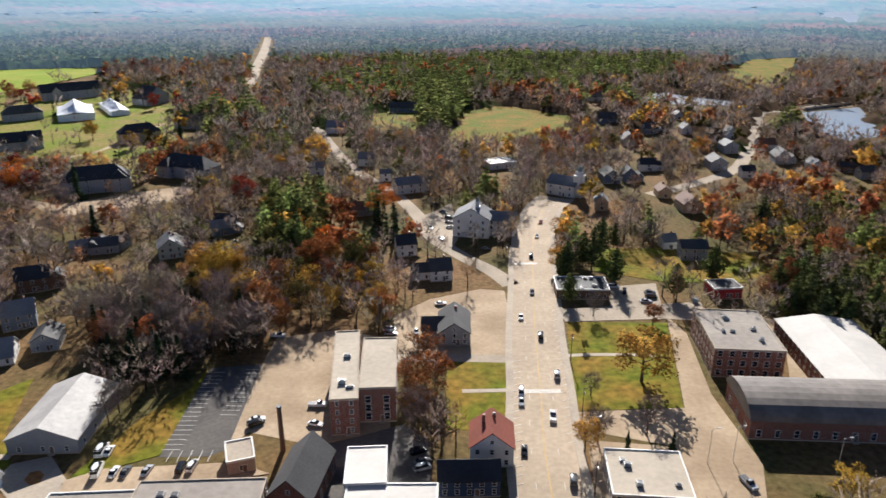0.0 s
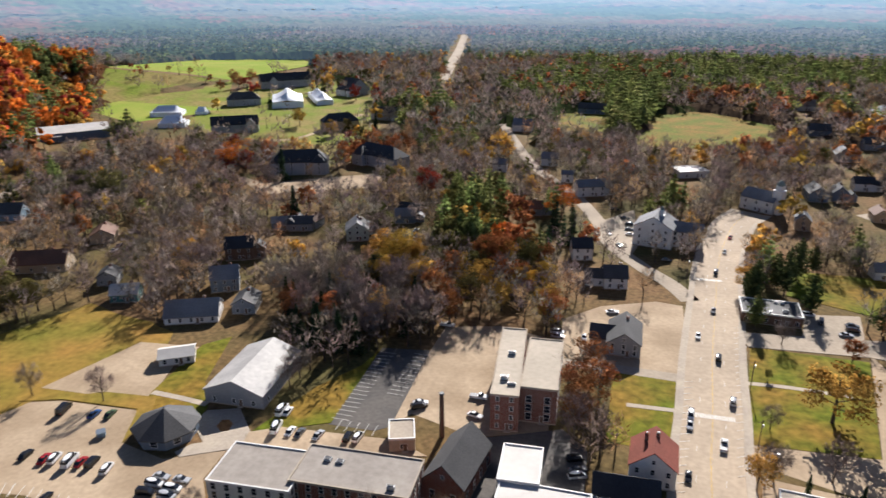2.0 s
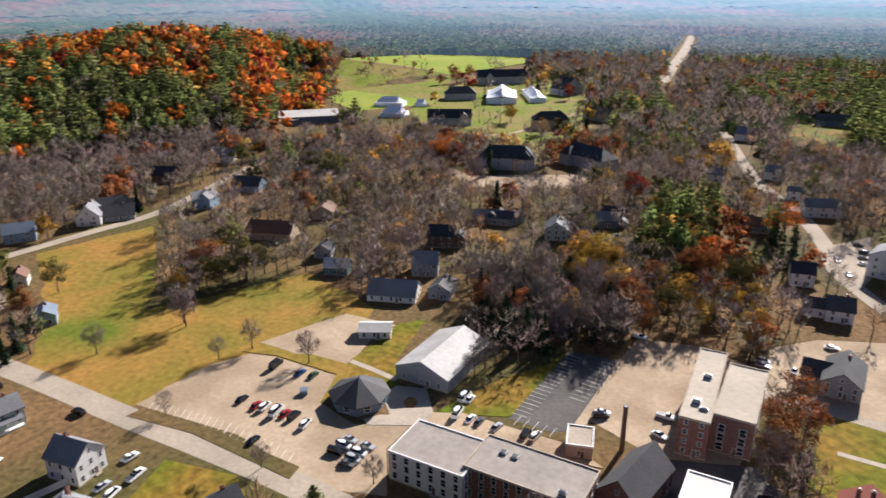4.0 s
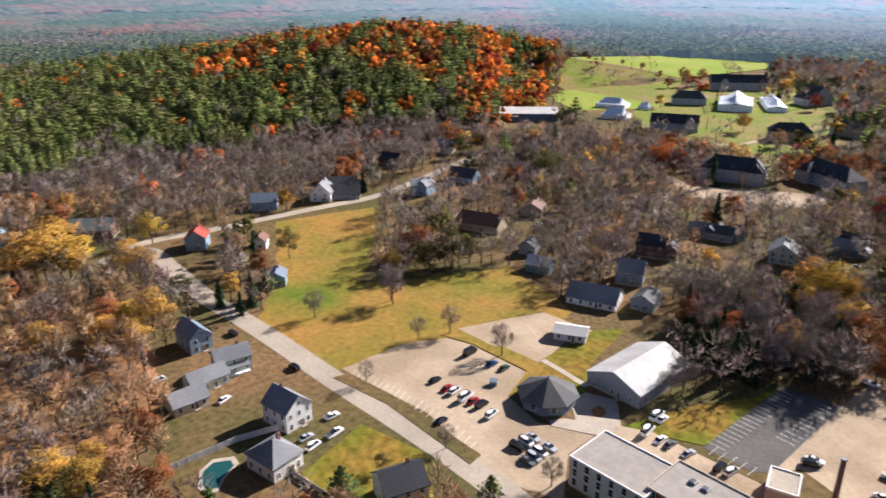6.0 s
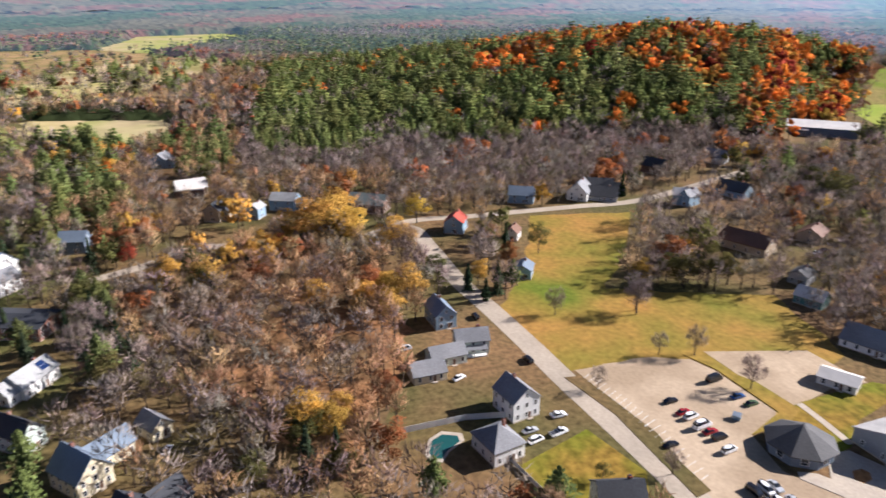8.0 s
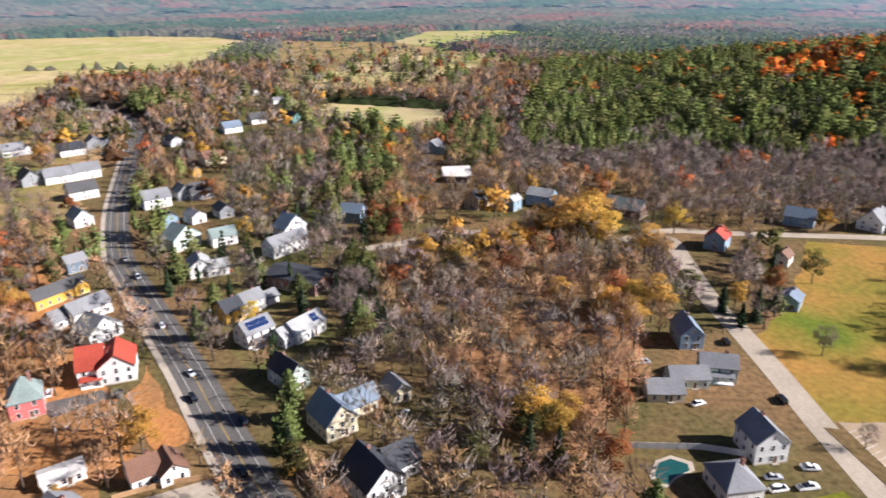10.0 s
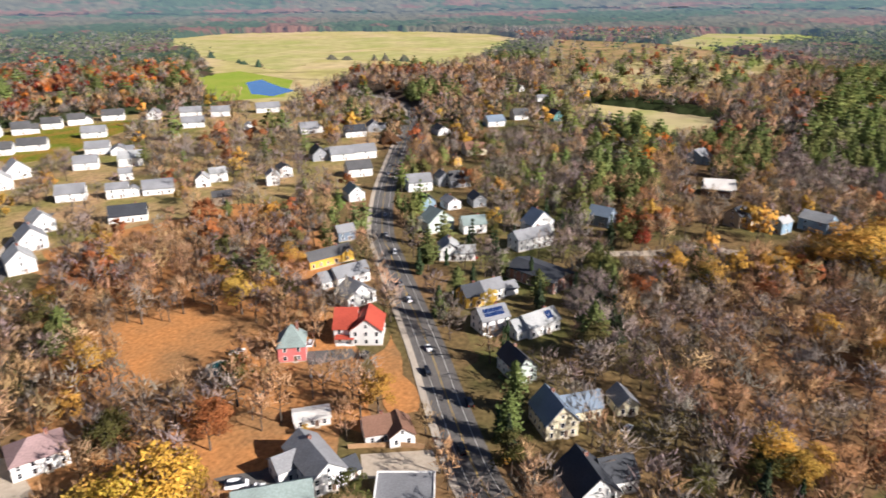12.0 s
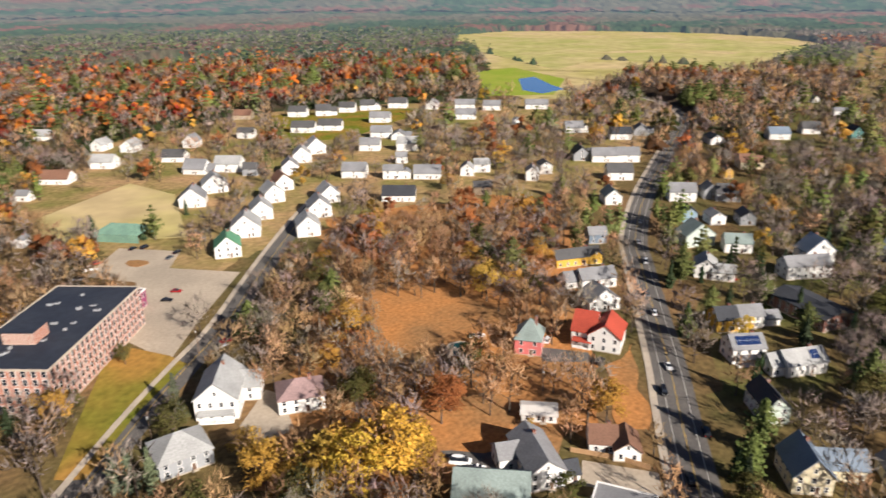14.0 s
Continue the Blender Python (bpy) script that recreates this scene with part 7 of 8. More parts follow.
car(-124.2, 121.0, 101, "suv", "white")
car(-131.1, 107.7, 97, "saloon", "black")
car(-144.9, 141.0, 92, "saloon", "blue")
car(-140.4, 142.2, 95, "saloon", "green")
car(-108.6, 115.9, 7, "suv", "black")
car(-108.5, 119.2, 2, "suv", "white")
car(-108.6, 122.2, -0, "saloon", "silver")
car(-102.7, 113.6, 7, "saloon", "grey")
car(-102.7, 116.0, -0, "suv", "silver")
car(-103.0, 118.8, 4, "suv", "white")
car(-102.8, 122.4, 1, "saloon", "silver")
car(-153.9, 85.3, 90, "saloon", "white")
car(-6.0, 151.8, 23, "saloon", "grey")
car(-7.2, 155.9, 23, "suv", "black")
car(-6.0, 149.1, 23, "suv", "silver")
car(-221.1, 386.0, 22, "saloon", "red")
car(-230.3, 393.2, 22, "suv", "black")
car(-437.3, 409.4, 79, "van", "white")
car(-101.8, 319.7, 86, "saloon", "white")
car(-231.9, 257.3, 94, "saloon", "white")
car(-233.8, 263.8, 95, "saloon", "black")
car(-185.2, 90.3, -174, "suv", "black")
car(-220.9, 85.1, -178, "suv", "black")
car(-153.4, 85.4, 91, "saloon", "white")
car(-145.9, 81.5, 102, "pickup", "white")
car(-149.3, 74.4, 96, "saloon", "silver")
car(-144.8, 74.0, 105, "suv", "white")
car(-205.8, 53.5, 99, "suv", "silver")
car(-182.1, 64.8, 114, "saloon", "white")
car(-206.7, 53.5, 111, "saloon", "white")
car(-155.2, 140.6, 99, "van", "black")
car(-192.0, -93.4, 44, "saloon", "white", "standing")
car(-177.4, -86.8, 41, "suv", "black", "standing")
car(-166.6, -67.7, -143, "suv", "black", "standing")
car(-144.7, -60.9, -140, "suv", "black", "standing")
car(-224.6, -117.5, -140, "suv", "white", "standing")
car(-237.4, -128.2, 39, "suv", "grey", "standing")
car(-268.7, -147.3, 35, "suv", "white", "standing")
car(-283.7, -165.7, 37, "suv", "black", "standing")
car(-289.2, -163.5, -147, "saloon", "silver", "standing")
car(-317.2, -179.4, -154, "saloon", "white", "standing")
car(-395.6, -219.9, -157, "saloon", "silver", "standing")
car(-86.9, -316.2, 161, "van", "white")
car(-92.0, -322.5, -172, "suv", "red")
car(-79.8, -308.9, 151, "saloon", "silver")
car(-111.1, -330.1, -151, "saloon", "black")
car(-115.8, -327.6, -151, "suv", "black")
car(-124.1, -310.5, -154, "saloon", "black")
car(-118.5, -305.8, -148, "saloon", "grey")
car(-104.0, -266.9, 135, "saloon", "red")
car(-97.4, -261.0, 135, "saloon", "black")
car(-163.0, -151.9, 135, "pickup", "white")
car(-178.2, -132.5, -151, "suv", "white")
car(-108.5, -106.7, 128, "van", "white")
car(-109.4, -102.0, 129, "pickup", "white")
car(-146.5, -78.6, 144, "saloon", "red")
car(-94.6, -210.1, -178, "saloon", "silver")
car(-172.5, -22.1, 160, "saloon", "white")
car(-97.5, -212.4, 177, "saloon", "red")
car(-276.0, -110.7, 159, "saloon", "red")
car(-178.7, -110.8, -167, "suv", "black")
# ---------------------------------------------------------------- trees
tree(62.0, 191.5, "gold", 1.30, 1.35)
tree(-7.4, 169.8, "rust", 1.00)
tree(-3.0, 183.9, "rust", 1.05)
tree(-5.9, 197.2, "rust", 0.95)
tree(-11.7, 184.0, "rust", 0.80)
tree(-8.3, 162.7, "bare", 1.00)
tree(-32.6, 354.8, "orange", 1.15, 1.10)
tree(-176.3, 700.8, "red", 1.10)
tree(-437.9, 932.3, "red", 1.20)
tree(-409.6, 904.5, "red", 1.10)
tree(-429.3, 998.6, "red", 1.30)
tree(-375.5, 936.9, "orange", 1.20)
tree(-456.7, 752.1, "rust", 1.20)
tree(-488.1, 794.1, "rust", 1.20)
tree(-467.5, 730.6, "rust", 1.00)
tree(-316.5, 743.1, "rust", 1.10)
tree(-289.6, 707.3, "red", 1.20)
tree(-210.6, 555.2, "spruce", 1.40)
tree(-222.3, 617.6, "spruce", 1.50)
tree(-206.7, 579.5, "bare", 1.30)
tree(-282.4, 451.1, "red", 1.20)
tree(-267.8, 436.5, "orange", 1.30)
tree(-213.6, 392.8, "spruce", 1.50)
tree(-459.4, 790.5, "rust", 1.20)
tree(-95.6, 274.3, "yellow", 1.00, 1.20)
tree(95.6, 133.2, "yellow", 0.75)
tree(88.2, 131.9, "olive", 0.50)
tree(49.1, 157.2, "spruce", 0.42)
tree(61.1, 156.6, "spruce", 0.48)
tree(71.4, 298.3, "pine", 1.20)
tree(51.6, 275.5, "pine", 0.90)
tree(79.8, 309.1, "pine", 0.80)
tree(41.7, 159.8, "bare", 0.80)
tree(56.1, 163.5, "bare", 0.80)
tree(44.4, 183.5, "bare", 0.60)
tree(48.0, 211.6, "olive", 0.28)
tree(76.4, 230.3, "rust", 0.70)
tree(56.1, 237.5, "bare", 0.70)
tree(154.0, 323.7, "spruce", 1.35)
tree(157.1, 327.8, "pine", 1.10)
tree(165.2, 280.3, "rust", 1.20)
tree(-397.3, 869.8, "red", 1.20)
tree(-133.4, 911.0, "orange", 1.10)
tree(-282.3, 557.4, "gold", 1.00)
tree(-238.7, 525.8, "gold", 1.00)
tree(-255.1, 398.7, "orange", 1.30)
tree(-246.5, 404.4, "red", 1.20)
tree(-111.1, 374.1, "red", 1.20)
tree(113.4, 532.5, "yellow", 0.90, 1.20)
tree(129.1, 542.5, "yellow", 0.90, 1.30)
tree(77.4, 512.4, "yellow", 0.80, 1.20)
tree(91.9, 514.8, "yellow", 0.70, 1.20)
tree(175.8, 619.4, "gold", 1.00, 1.30)
tree(17.0, 440.6, "olive", 0.90)
tree(-458.5, 767.3, "red", 1.10)
tree(-397.4, 872.7, "orange", 1.10)
tree(-415.8, 1011.0, "red", 1.20)
tree(-286.9, 566.9, "gold", 0.90)
tree(-238.9, 531.1, "gold", 0.85)
tree(-630.6, 787.3, "red", 0.60)
tree(-612.2, 794.0, "rust", 0.60)
tree(-594.0, 813.8, "rust", 0.60)
tree(-554.1, 802.5, "rust", 0.70)
tree(-231.0, 612.9, "spruce", 1.30)
tree(-135.6, 508.0, "gold", 1.10)
tree(-114.6, 385.2, "red", 1.10)
tree(-209.3, 366.9, "bare", 1.20)
tree(-177.5, 239.4, "bare", 1.10)
tree(-171.1, 145.2, "bare", 0.75)
tree(-147.6, 148.2, "bare", 0.85)
tree(-207.4, 145.7, "bare", 0.95)
tree(-170.2, 321.7, "spruce", 1.55)
tree(-253.1, 394.7, "red", 1.10)
tree(-256.0, 410.6, "orange", 1.00)
tree(-92.3, 111.5, "bare", 0.60)
tree(-121.1, 101.1, "bare", 0.55)
tree(-162.5, 103.3, "bare", 0.50)
tree(-343.3, 393.9, "pine", 1.20)
tree(-282.1, 317.4, "olive", 1.50, 1.30)
tree(-307.8, 327.1, "olive", 1.20, 1.30)
tree(-101.6, 190.8, "spruce", 1.00)
tree(-99.8, 196.9, "spruce", 1.15)
tree(-91.4, 196.9, "spruce", 1.20)
tree(-86.3, 199.9, "spruce", 1.05)
tree(-83.0, 204.9, "bare", 1.10)
tree(-78.6, 210.4, "bare", 1.15)
tree(-73.7, 211.6, "bare", 1.10)
tree(-69.0, 216.8, "bare", 1.20)
tree(-95.9, 175.5, "bare", 0.85)
tree(-96.1, 169.0, "bare", 0.70)
tree(-103.2, 209.9, "spruce", 1.20)
tree(-94.4, 213.6, "spruce", 1.10)
tree(-86.9, 211.8, "spruce", 1.00)
tree(-96.4, 205.4, "spruce", 0.90)
tree(-93.5, 267.0, "yellow", 1.10, 1.20)
tree(-86.0, 271.5, "gold", 0.90)
tree(-74.5, 304.9, "pine", 1.15)
tree(-68.4, 307.4, "pine", 1.10)
tree(-74.8, 281.8, "olive", 1.20)
tree(-59.4, 303.2, "pine", 0.90)
tree(-204.0, 143.8, "bare", 1.00)
tree(-213.7, 114.5, "bare", 0.80)
tree(-175.0, 133.9, "bare", 0.60)
tree(-334.7, 95.3, "yellow", 0.95)
tree(-342.8, 223.0, "spruce", 1.25)
tree(-238.6, 101.4, "spruce", 1.00, 1.20)
tree(-234.0, 94.5, "spruce", 0.80, 1.30)
tree(-242.8, 109.7, "pine", 0.80)
tree(-245.8, 91.3, "spruce", 1.00, 1.20)
tree(-287.1, 125.3, "spruce", 0.90)
tree(-274.6, 136.7, "olive", 0.90)
tree(-425.2, 268.7, "orange", 0.90)
tree(-319.2, 36.4, "gold", 1.45, 1.40)
tree(-314.8, 44.8, "gold", 1.50, 1.40)
tree(-314.5, 54.2, "gold", 1.45, 1.40)
tree(-342.5, 54.2, "gold", 1.30, 1.40)
tree(-293.9, 71.9, "gold", 1.10, 1.40)
tree(-284.6, 76.4, "tan", 1.10, 1.30)
tree(-124.4, 82.8, "olive", 0.35)
tree(-221.1, 176.5, "olive", 1.10, 1.20)
tree(-217.9, 186.6, "olive", 1.20, 1.20)
tree(-238.1, 181.6, "rust", 1.10, 1.20)
tree(-216.1, 194.9, "olive", 1.00, 1.20)
tree(-89.2, -111.4, "yellow", 1.45, 1.15)
tree(-81.9, -114.6, "yellow", 1.35, 1.15)
tree(-95.8, -110.3, "yellow", 1.10, 1.10)
tree(-81.6, -121.2, "gold", 1.10, 1.20)
tree(-76.3, -122.1, "gold", 1.10, 1.20)
tree(-94.8, -108.2, "gold", 0.90)
tree(-72.4, -120.2, "gold", 0.90, 1.10)
tree(-68.1, -125.9, "gold", 0.80)
tree(-65.0, -180.1, "greyspruce", 1.00)
tree(-39.6, -159.8, "greyspruce", 0.90)
tree(-42.6, -157.4, "greyspruce", 1.05)
tree(-46.2, -152.7, "greyspruce", 0.95)
tree(-27.3, -203.2, "spruce", 0.70, 1.50)
tree(-35.7, -200.4, "olive", 0.50)
tree(-42.6, -201.5, "olive", 0.75)
tree(-65.9, -222.0, "olive", 0.55)
tree(-141.1, -208.6, "pine", 1.05, 1.20)
tree(-134.4, -204.7, "pine", 0.80, 1.20)
tree(-104.7, -207.5, "pine", 0.85, 1.40)
tree(-206.9, -173.7, "pine", 1.15, 1.30)
tree(-208.4, -189.5, "pine", 0.95, 1.30)
tree(-364.5, -98.8, "spruce", 1.10)
tree(-194.9, -67.2, "spruce", 0.90)
tree(-291.8, -119.4, "spruce", 0.80)
tree(-265.2, -119.3, "spruce", 0.70)
tree(-229.8, -51.2, "bare", 1.10)
tree(-242.8, -48.4, "bare", 1.10)
tree(-261.4, -91.7, "pine", 0.80)
tree(-243.4, -70.2, "pine", 0.90, 1.20)
tree(-245.8, -56.2, "spruce", 1.00)
tree(-143.9, -135.7, "olive", 0.80)
tree(-143.6, -139.5, "pine", 0.55)
tree(-228.3, -85.3, "yellow", 0.70)
tree(-209.9, -71.0, "spruce", 0.65)
tree(-260.5, -78.5, "spruce", 1.00)
tree(-144.3, -47.9, "yellow", 0.25)
tree(-133.1, -103.9, "yellow", 0.28)
tree(-294.2, -499.0, "pine", 1.10)
tree(-546.9, -339.8, "pine", 1.30, 1.40)
tree(-105.6, -367.1, "spruce", 0.70, 1.50)
tree(-120.5, -340.0, "spruce", 0.70)
tree(-154.2, -364.5, "spruce", 0.70)
tree(-170.6, -236.8, "rust", 1.00)
tree(-277.8, -253.4, "pine", 0.70)
tree(-276.0, -8.8, "gold", 1.00)
tree(-314.0, -57.0, "spruce", 1.20)
tree(-317.4, -42.3, "red", 0.70)
tree(-506.4, -2.5, "pine", 1.10)
for x, y, kind, size in wood([(-128.2, 221.4), (-123.8, 249.4), (-93.6, 259.7), (-66.8, 241.2), (-63.1, 218.7), (-81.4, 201.4), (-97.5, 195.2), (-110.5, 199.9)], 7.2, "bare:6 spruce:3 rust:.4 gold:.5", 77, 0.8, 1.25):
    if not any(inside(np.array([(x, y)]), poly)[0] for poly in OPEN):
        tree(x, y, kind, size)
ZONES = []


def zone(poly, mix, keep=1.0):
    ZONES.append((poly, weights(mix), keep))


zone(CAMPUS, "bare:5 spruce:1.2 olive:1 gold:1 red:.8", 0.34)
zone(SCRUB_MEADOW, "bare:5 pine:2 rust:.6", 0.22)
zone([(-725.0, 44.0), (-509.8, 23.2), (-482.9, 72.8), (-483.4, 102.3), (-562.3, 156.9), (-648.0, 186.0)], "bare:1 pine:8 spruce:1", 1.0)
zone(SCRUB_EDGE, "pine:2 olive:.6 bare:6 tan:2 rust:1", 0.3)
zone(SOUTH_YARDS, "pine:.4 bare:7 tan:2.4 rust:.6 gold:.3", 0.6)
zone([(-1152, -494), (-1002, -250), (-1250, -326), (-1360, -460)], "pine:8 bare:1", 1.0)
zone([(-140.2, 33.0), (-193.1, 50.7), (-238.9, 74.8), (-221.8, 94.8), (-112.8, 117.8), (-85.2, 111.5)], "bare:1", 0.00)
zone([(69.6, 166.0), (128.9, 165.6), (102.9, 123.3), (55.4, 123.5)], "bare:1", 0.00)
zone([(-110.6, 98.4), (-109.7, 153.4), (-78.9, 153.5), (-50.0, 159.7), (-11.2, 170.4), (-6.1, 132.0), (-103.5, 90.6)], "bare:1", 0.00)
zone([(-1314, 458), (-1583, 732), (-1887, 1132), (-1476, 1431), (-917, 1058), (-449, 500), (-416, 381), (-480, 405), (-535, 406), (-597, 396), (-648, 381), (-607, 325), (-629, 288), (-677, 255)], "pine:3.6 bare:.7 rust:1.3 orange:4 gold:1.5 red:1", 1.00)
zone([(-1036, 88), (-1170, 247), (-1378, 481), (-1887, 1132), (-596, 545), (-423, 391), (-460, 326), (-485, 247), (-475, 179), (-542, 105), (-662, 48)], "bare:1.4 pine:9.5 olive:.6 gold:.3 orange:.6", 1.00)
zone([(-440, 9), (-680, 26), (-522, 120), (-481, 236), (-453, 322), (-414, 377), (-363, 295), (-354, 186), (-406, 90)], "bare:8 rust:.4", 1.00)
zone([(154.3, 415.6), (294.5, 454.4), (216.7, 322.8), (153.6, 287.0), (121.0, 308.5)], "rust:2 gold:1.3 bare:5 olive:1.2 tan:2", 1.00)
zone([(-22.7, 551.0), (-34.9, 880.7), (31.4, 878.1), (25.4, 571.7)], "pine:1", 1.00)
zone([(-85.1, 290.1), (-105.2, 396.0), (-70.1, 395.4), (-52.2, 289.6)], "pine:6 olive:2 gold:1", 1.00)
zone([(-37.7, 296.3), (-45.5, 367.9), (-26.8, 367.5), (-21.2, 299.6)], "spruce:5 pine:2", 1.00)
zone([(-52.4, 283.1), (-65.0, 363.2), (-43.4, 362.8), (-35.7, 289.4)], "rust:4 orange:1 gold:1", 1.00)
zone([(-98.1, 239.2), (-120.3, 311.9), (-82.4, 311.4), (-20.6, 270.4), (-39.4, 233.8)], "gold:2 bare:5 olive:2 yellow:.6 rust:1", 1.00)
zone([(-126.3, 205.5), (-121.8, 239.4), (-87.8, 221.0), (-80.4, 187.7), (-103.4, 187.9)], "spruce:4 bare:3", 1.00)
zone([(-155.0, 792.9), (-76.1, 1145.4), (71.1, 1059.5), (50.7, 746.2), (-25.8, 712.9), (-129.4, 716.2)], "pine:6 bare:3 rust:1.5", 1.00)
zone([(12.7, 1062.3), (155.7, 1741.4), (495.4, 1429.5), (272.2, 868.5), (75.8, 828.1)], "pine:7 bare:2", 1.00)
zone([(64.9, 281.6), (48.9, 281.8), (64.1, 381.8), (129.9, 391.8), (96.8, 281.2)], "pine:1 bare:5 tan:2 gold:1", 1.00)
zone([(51.1, 459.4), (107.5, 618.6), (274.8, 738.7), (206.9, 488.4), (119.3, 458.0)], "gold:.8 bare:6 rust:.8 tan:2 olive:.5", 1.00)
zone([(-176.7, -11.1), (-293.9, -2.9), (-324.2, 31.5), (-285.5, 64.7), (-241.4, 71.2), (-143.1, 36.8)], "bare:4 tan:4.6 rust:.4 gold:1.1", 0.85)
zone([(-100, -640), (-206, -613), (-304, -603), (-350, -660), (-515, -630), (-597, -575), (-830, -790), (-815, -1100), (-555, -1240), (-300, -1300), (-60, -1000)], "pine:2 bare:4.6 tan:1.6 rust:2.2 orange:.9 red:1.2", 1.00)
zone([(-60, -1000), (-300, -1300), (-555, -1240), (-815, -1100), (-830, -790), (-1058, -1055), (-1300, -1300), (-1041, -1994), (-541, -2373), (-200, -2000)], "pine:6 bare:3 olive:1", 1.00)
zone([(-132.1, -207.0), (-204.9, -313.0), (-300.7, -279.1), (-317.6, -228.3), (-261.7, -180.2), (-197.7, -155.5), (-186.6, -181.9), (-157.2, -211.4)], "tan:5 bare:4 rust:.9 gold:.5 olive:.4", 1.00)
zone([(-60.2, -136.5), (-110.2, -175.2), (-157.8, -127.9), (-125.1, -104.4), (-95.7, -100.9)], "gold:.7 tan:5 bare:3 rust:.5 olive:.3", 1.00)
zone([(-132.8, -59.3), (-272.4, -139.0), (-318.0, -118.0), (-378.6, -73.1), (-172.1, -20.5)], "bare:6 spruce:2.4 pine:1.4 olive:.8 tan:.4", 1.00)
zone(NORTH_YARDS, "pine:.9 bare:7 tan:1.6 gold:.4", 0.75)
zone([(-321.7, -119.6), (-429.2, -165.5), (-483.7, -109.6), (-381.4, -81.6), (-347.7, -93.3)], "bare:9 tan:1", 1.00)
zone([(-448.4, -145.9), (-546.4, -178.1), (-679.1, -163.1), (-483.7, -109.6)], "pine:5 gold:1 orange:1", 1.00)
zone([(-400.1, -133.8), (-572.4, -184.6), (-646.1, -98.0), (-532.9, -54.0), (-443.5, -66.2)], "pine:6 gold:.6 orange:.3 olive:1 bare:2", 1.00)
zone([(-279.0, -50.4), (-323.2, -53.0), (-358.0, 20.8), (-348.4, 55.5), (-272.2, 25.2), (-252.1, -13.9)], "gold:.8 bare:4 olive:1 tan:3 spruce:.5", 1.00)
zone([(-197.6, -54.3), (-242.0, -57.0), (-256.7, 48.9), (-151.0, 35.3), (-139.7, -11.6), (-167.6, -16.5)], "bare:9 tan:1.2 olive:.5 spruce:.7", 1.0)


def fill(r0, r1, spacing, seed, low, high):
    """Trees between two distances over the side of town that is built."""
    rng = np.random.default_rng(seed)
    gx, gy = np.meshgrid(np.arange(-r1, r1, spacing), np.arange(-r1, r1, spacing))
    pts = np.c_[gx.ravel(), gy.ravel()] + rng.uniform(-0.48, 0.48, (gx.size, 2)) * spacing
    r, g = np.hypot(pts[:, 0], pts[:, 1]), np.degrees(np.arctan2(pts[:, 1], pts[:, 0])) % 360
    pts = pts[(r > r0) & (r < r1) & (g > 52) & (g < 262)]
    pts = pts[allowed(pts, rng)]
    n = len(pts)
    kinds = np.array(["bare"] * n, dtype=object)
    a, b = swell(pts[:, 0], pts[:, 1], 140, 1.0), swell(pts[:, 0], pts[:, 1], 95, 4.0)
    roll = rng.uniform(size=n)
    kinds[roll < np.where(np.arctan2(pts[:, 1], pts[:, 0]) % 6.283 > 2.9, 0.45, 0.15)] = "tan"      # brighter tan trees westward, where crowns are front-lit: sunlight put into the mix
    kinds[(roll > 0.42) & (a > 0.7)] = "pine"
    kinds[(roll > 0.72) & (b > 1.0)] = "rust"
    kinds[(roll > 0.93)] = "gold"
    kinds[(roll > 0.955)] = "rust"
    kinds[(roll > 0.975)] = "olive"
    if r0 > 1000:
        # far woods lie in broad stands of pine, bare and red trees
        a, b = swell(pts[:, 0], pts[:, 1], 330, 2.4), swell(pts[:, 0], pts[:, 1], 210, 0.6)
        kinds[:] = "bare"
        kinds[(b > 0.75) & (roll < 0.6)] = "rust"
        kinds[(b > 0.9) & (roll < 0.25)] = "orange"
        kinds[(a > -0.1) & (roll < 0.85)] = "pine"
    keep = np.ones(n, bool)
    done = np.zeros(n, bool)
    for poly, (names, w), k in ZONES:
        m = inside(pts, poly) & ~done
        done |= m
        k_n = int(m.sum())
        wave = swell(pts[m, 0], pts[m, 1], 24, 1.7 + len(poly)) + 0.7 * swell(pts[m, 1], pts[m, 0], 11, 0.4) + rng.normal(size=k_n) * 0.4
        level = (np.argsort(np.argsort(wave)) + 0.5) / max(1, k_n)      # alike trees stand in clumps
        kinds[m] = np.array(names, dtype=object)[np.minimum(np.searchsorted(np.cumsum(w), level), len(names) - 1)]
        keep[m] = rng.uniform(size=int(m.sum())) < k
    sizes = rng.uniform(low, high, n)
    return [(float(p[0]), float(p[1]), str(q), float(s)) for p, q, s, ok in zip(pts, kinds, sizes, keep) if ok]


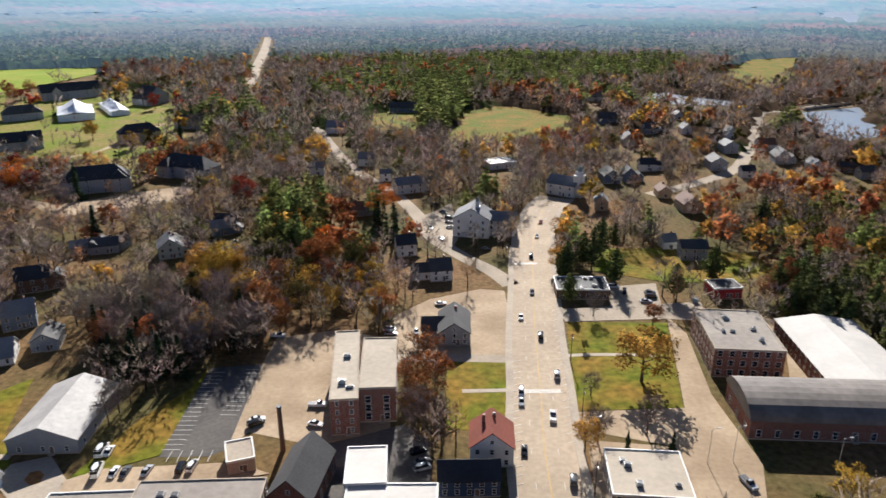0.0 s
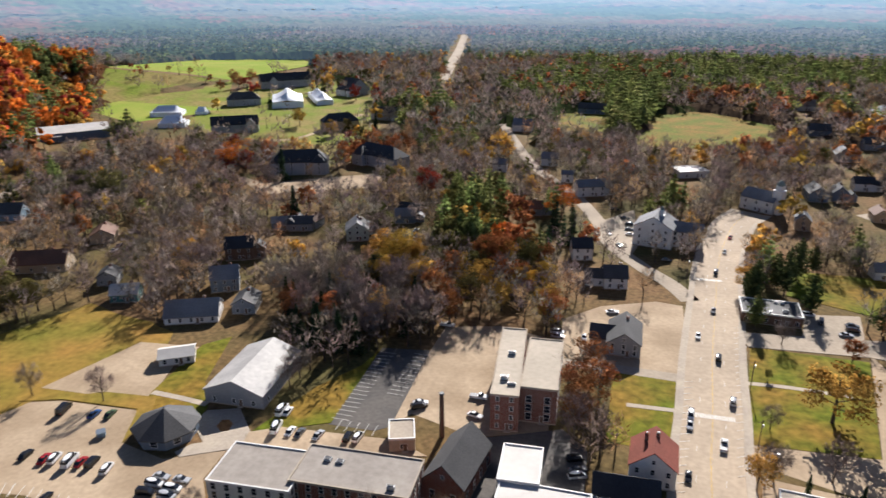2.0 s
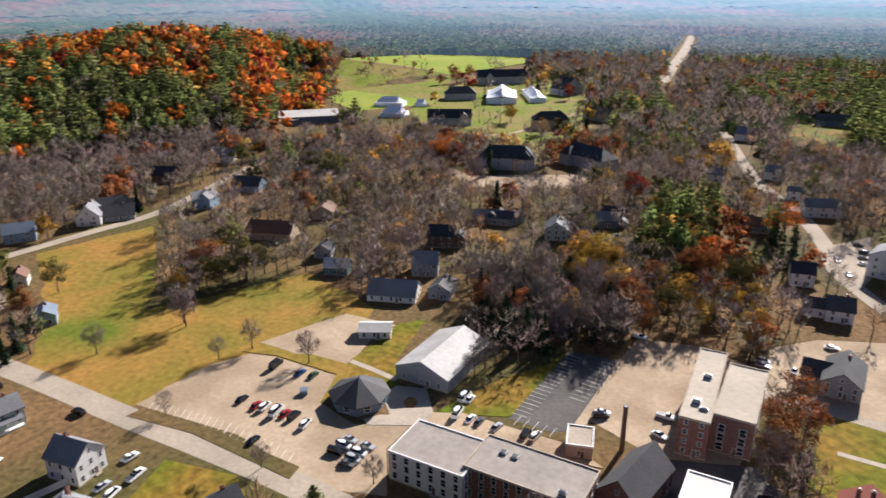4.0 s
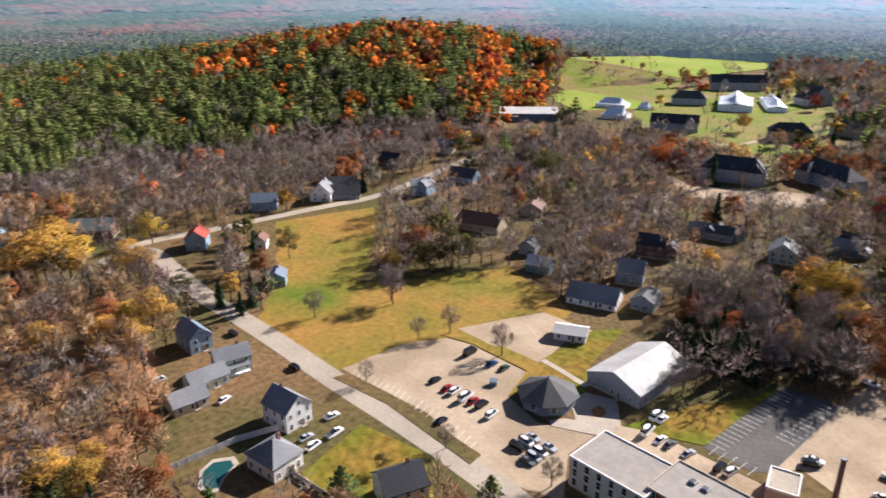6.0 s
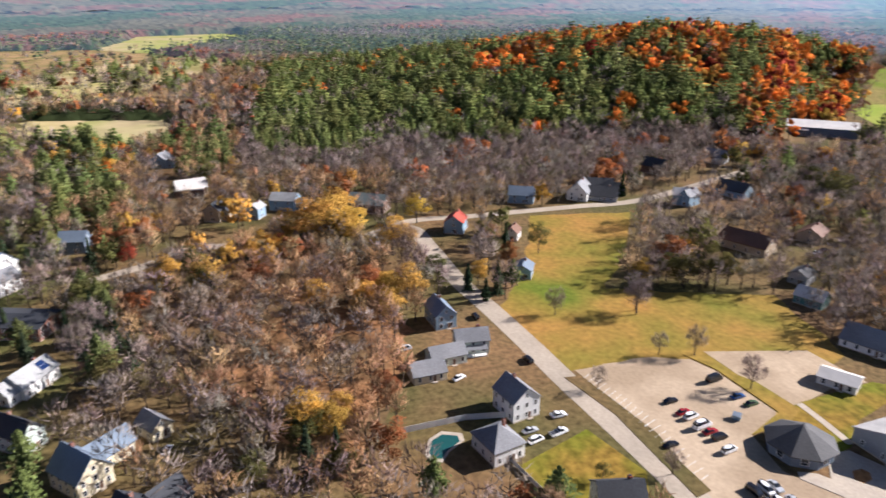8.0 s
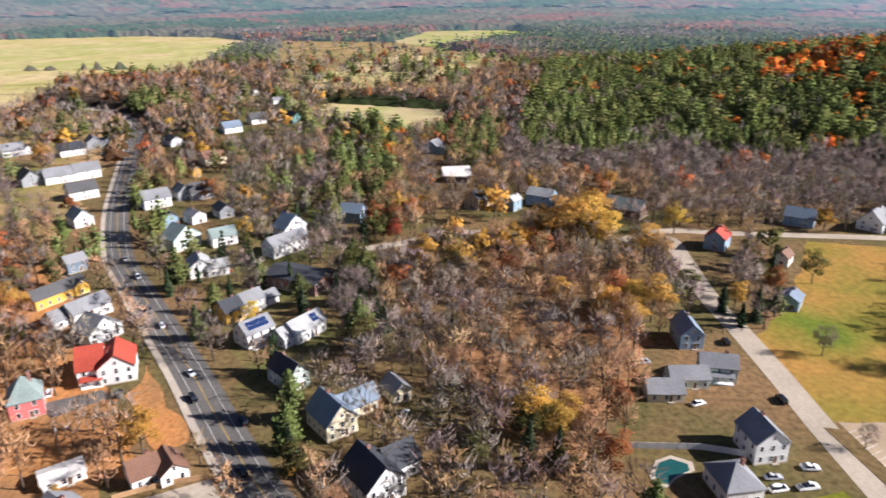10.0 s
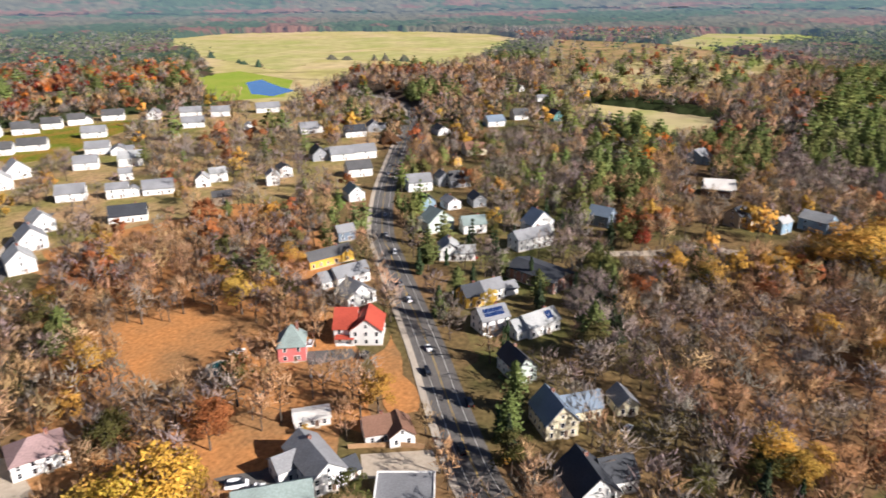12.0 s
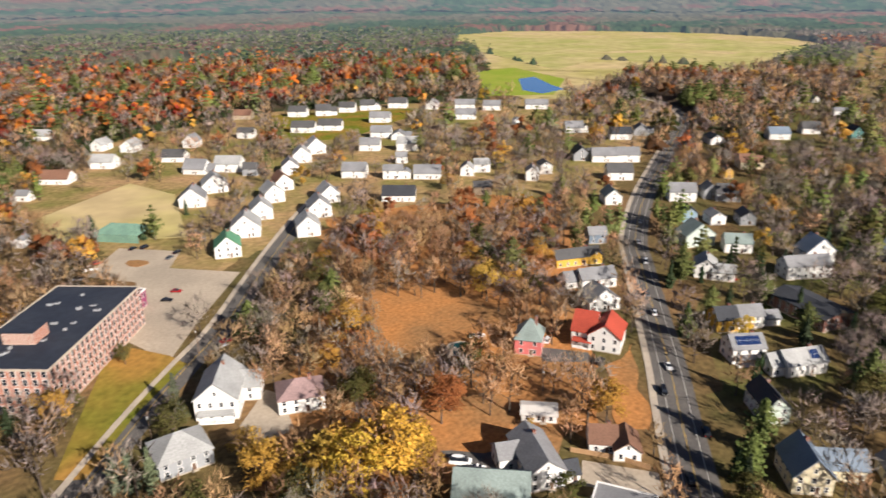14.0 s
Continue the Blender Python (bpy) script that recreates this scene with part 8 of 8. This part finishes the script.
near = sorted(fill(95, 330, 7.4, 21, 0.72, 1.15), key=lambda r: math.hypot(r[0], r[1]))
count = {}
rest = []
for x, y, kind, size in near:
    name = FOLIAGE[kind][3]
    count[name] = count.get(name, 0) + 1
    if count[name] <= (185 if name in ("bare_tree", "spruce_tree") else 90) and math.hypot(x, y) < 300:
        tree(x, y, kind, size)
    else:
        rest.append((x, y, kind, size))
joined_trees("woodland", "autumn woodland of bare, rust and green trees round the houses", rest + fill(330, 560, 8.2, 22, 0.75, 1.2), 1, ["leaf_far", "twig_far"])


def in_sight(row):
    """Whether the hill leaves a tree's top visible from the middle of town."""
    x, y, kind, size = row
    top = float(terrain(x, y)) + 16 * size
    u = np.linspace(0.55, 0.97, 16)
    return bool(np.all(terrain(x * u, y * u) + 9 < EYE_Z + (top - EYE_Z) * u))


far = fill(560, 1150, 10.6, 23, 0.9, 1.4)
hill = [r for r in fill(560, 1150, 9.4, 29, 0.7, 1.4) if float(terrain(r[0], r[1])) > 4 and in_sight(r)]
joined_trees("hill_woodland", "wooded hill of green pines and bright orange trees", hill, 2, ["leaf_far", "twig_far"])
joined_trees("far_woodland", "mixed autumn woodland of bare, orange and pine trees", [r for r in far if float(terrain(r[0], r[1])) <= 4 and in_sight(r)], 2, ["leaf_far", "twig_far"])
# from here outwards the woods and canopies carry haze as emission
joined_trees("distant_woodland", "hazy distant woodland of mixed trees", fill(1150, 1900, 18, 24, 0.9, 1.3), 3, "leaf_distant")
WOODS = [(0.105, 0.092, 0.055), (0.048, 0.072, 0.034), (0.155, 0.075, 0.050), (0.125, 0.100, 0.052)]
# added brush sheet; its dark colours stand in for shade between the crowns
understorey(540, 1150, (0.012, 0.0105), 5.0, "leaf_far", "underwood", "close brown brush beneath far trees, coloured dark for shaded gaps", [(0.10, 0.072, 0.05), (0.058, 0.075, 0.030), (0.14, 0.07, 0.034), (0.11, 0.075, 0.038)])
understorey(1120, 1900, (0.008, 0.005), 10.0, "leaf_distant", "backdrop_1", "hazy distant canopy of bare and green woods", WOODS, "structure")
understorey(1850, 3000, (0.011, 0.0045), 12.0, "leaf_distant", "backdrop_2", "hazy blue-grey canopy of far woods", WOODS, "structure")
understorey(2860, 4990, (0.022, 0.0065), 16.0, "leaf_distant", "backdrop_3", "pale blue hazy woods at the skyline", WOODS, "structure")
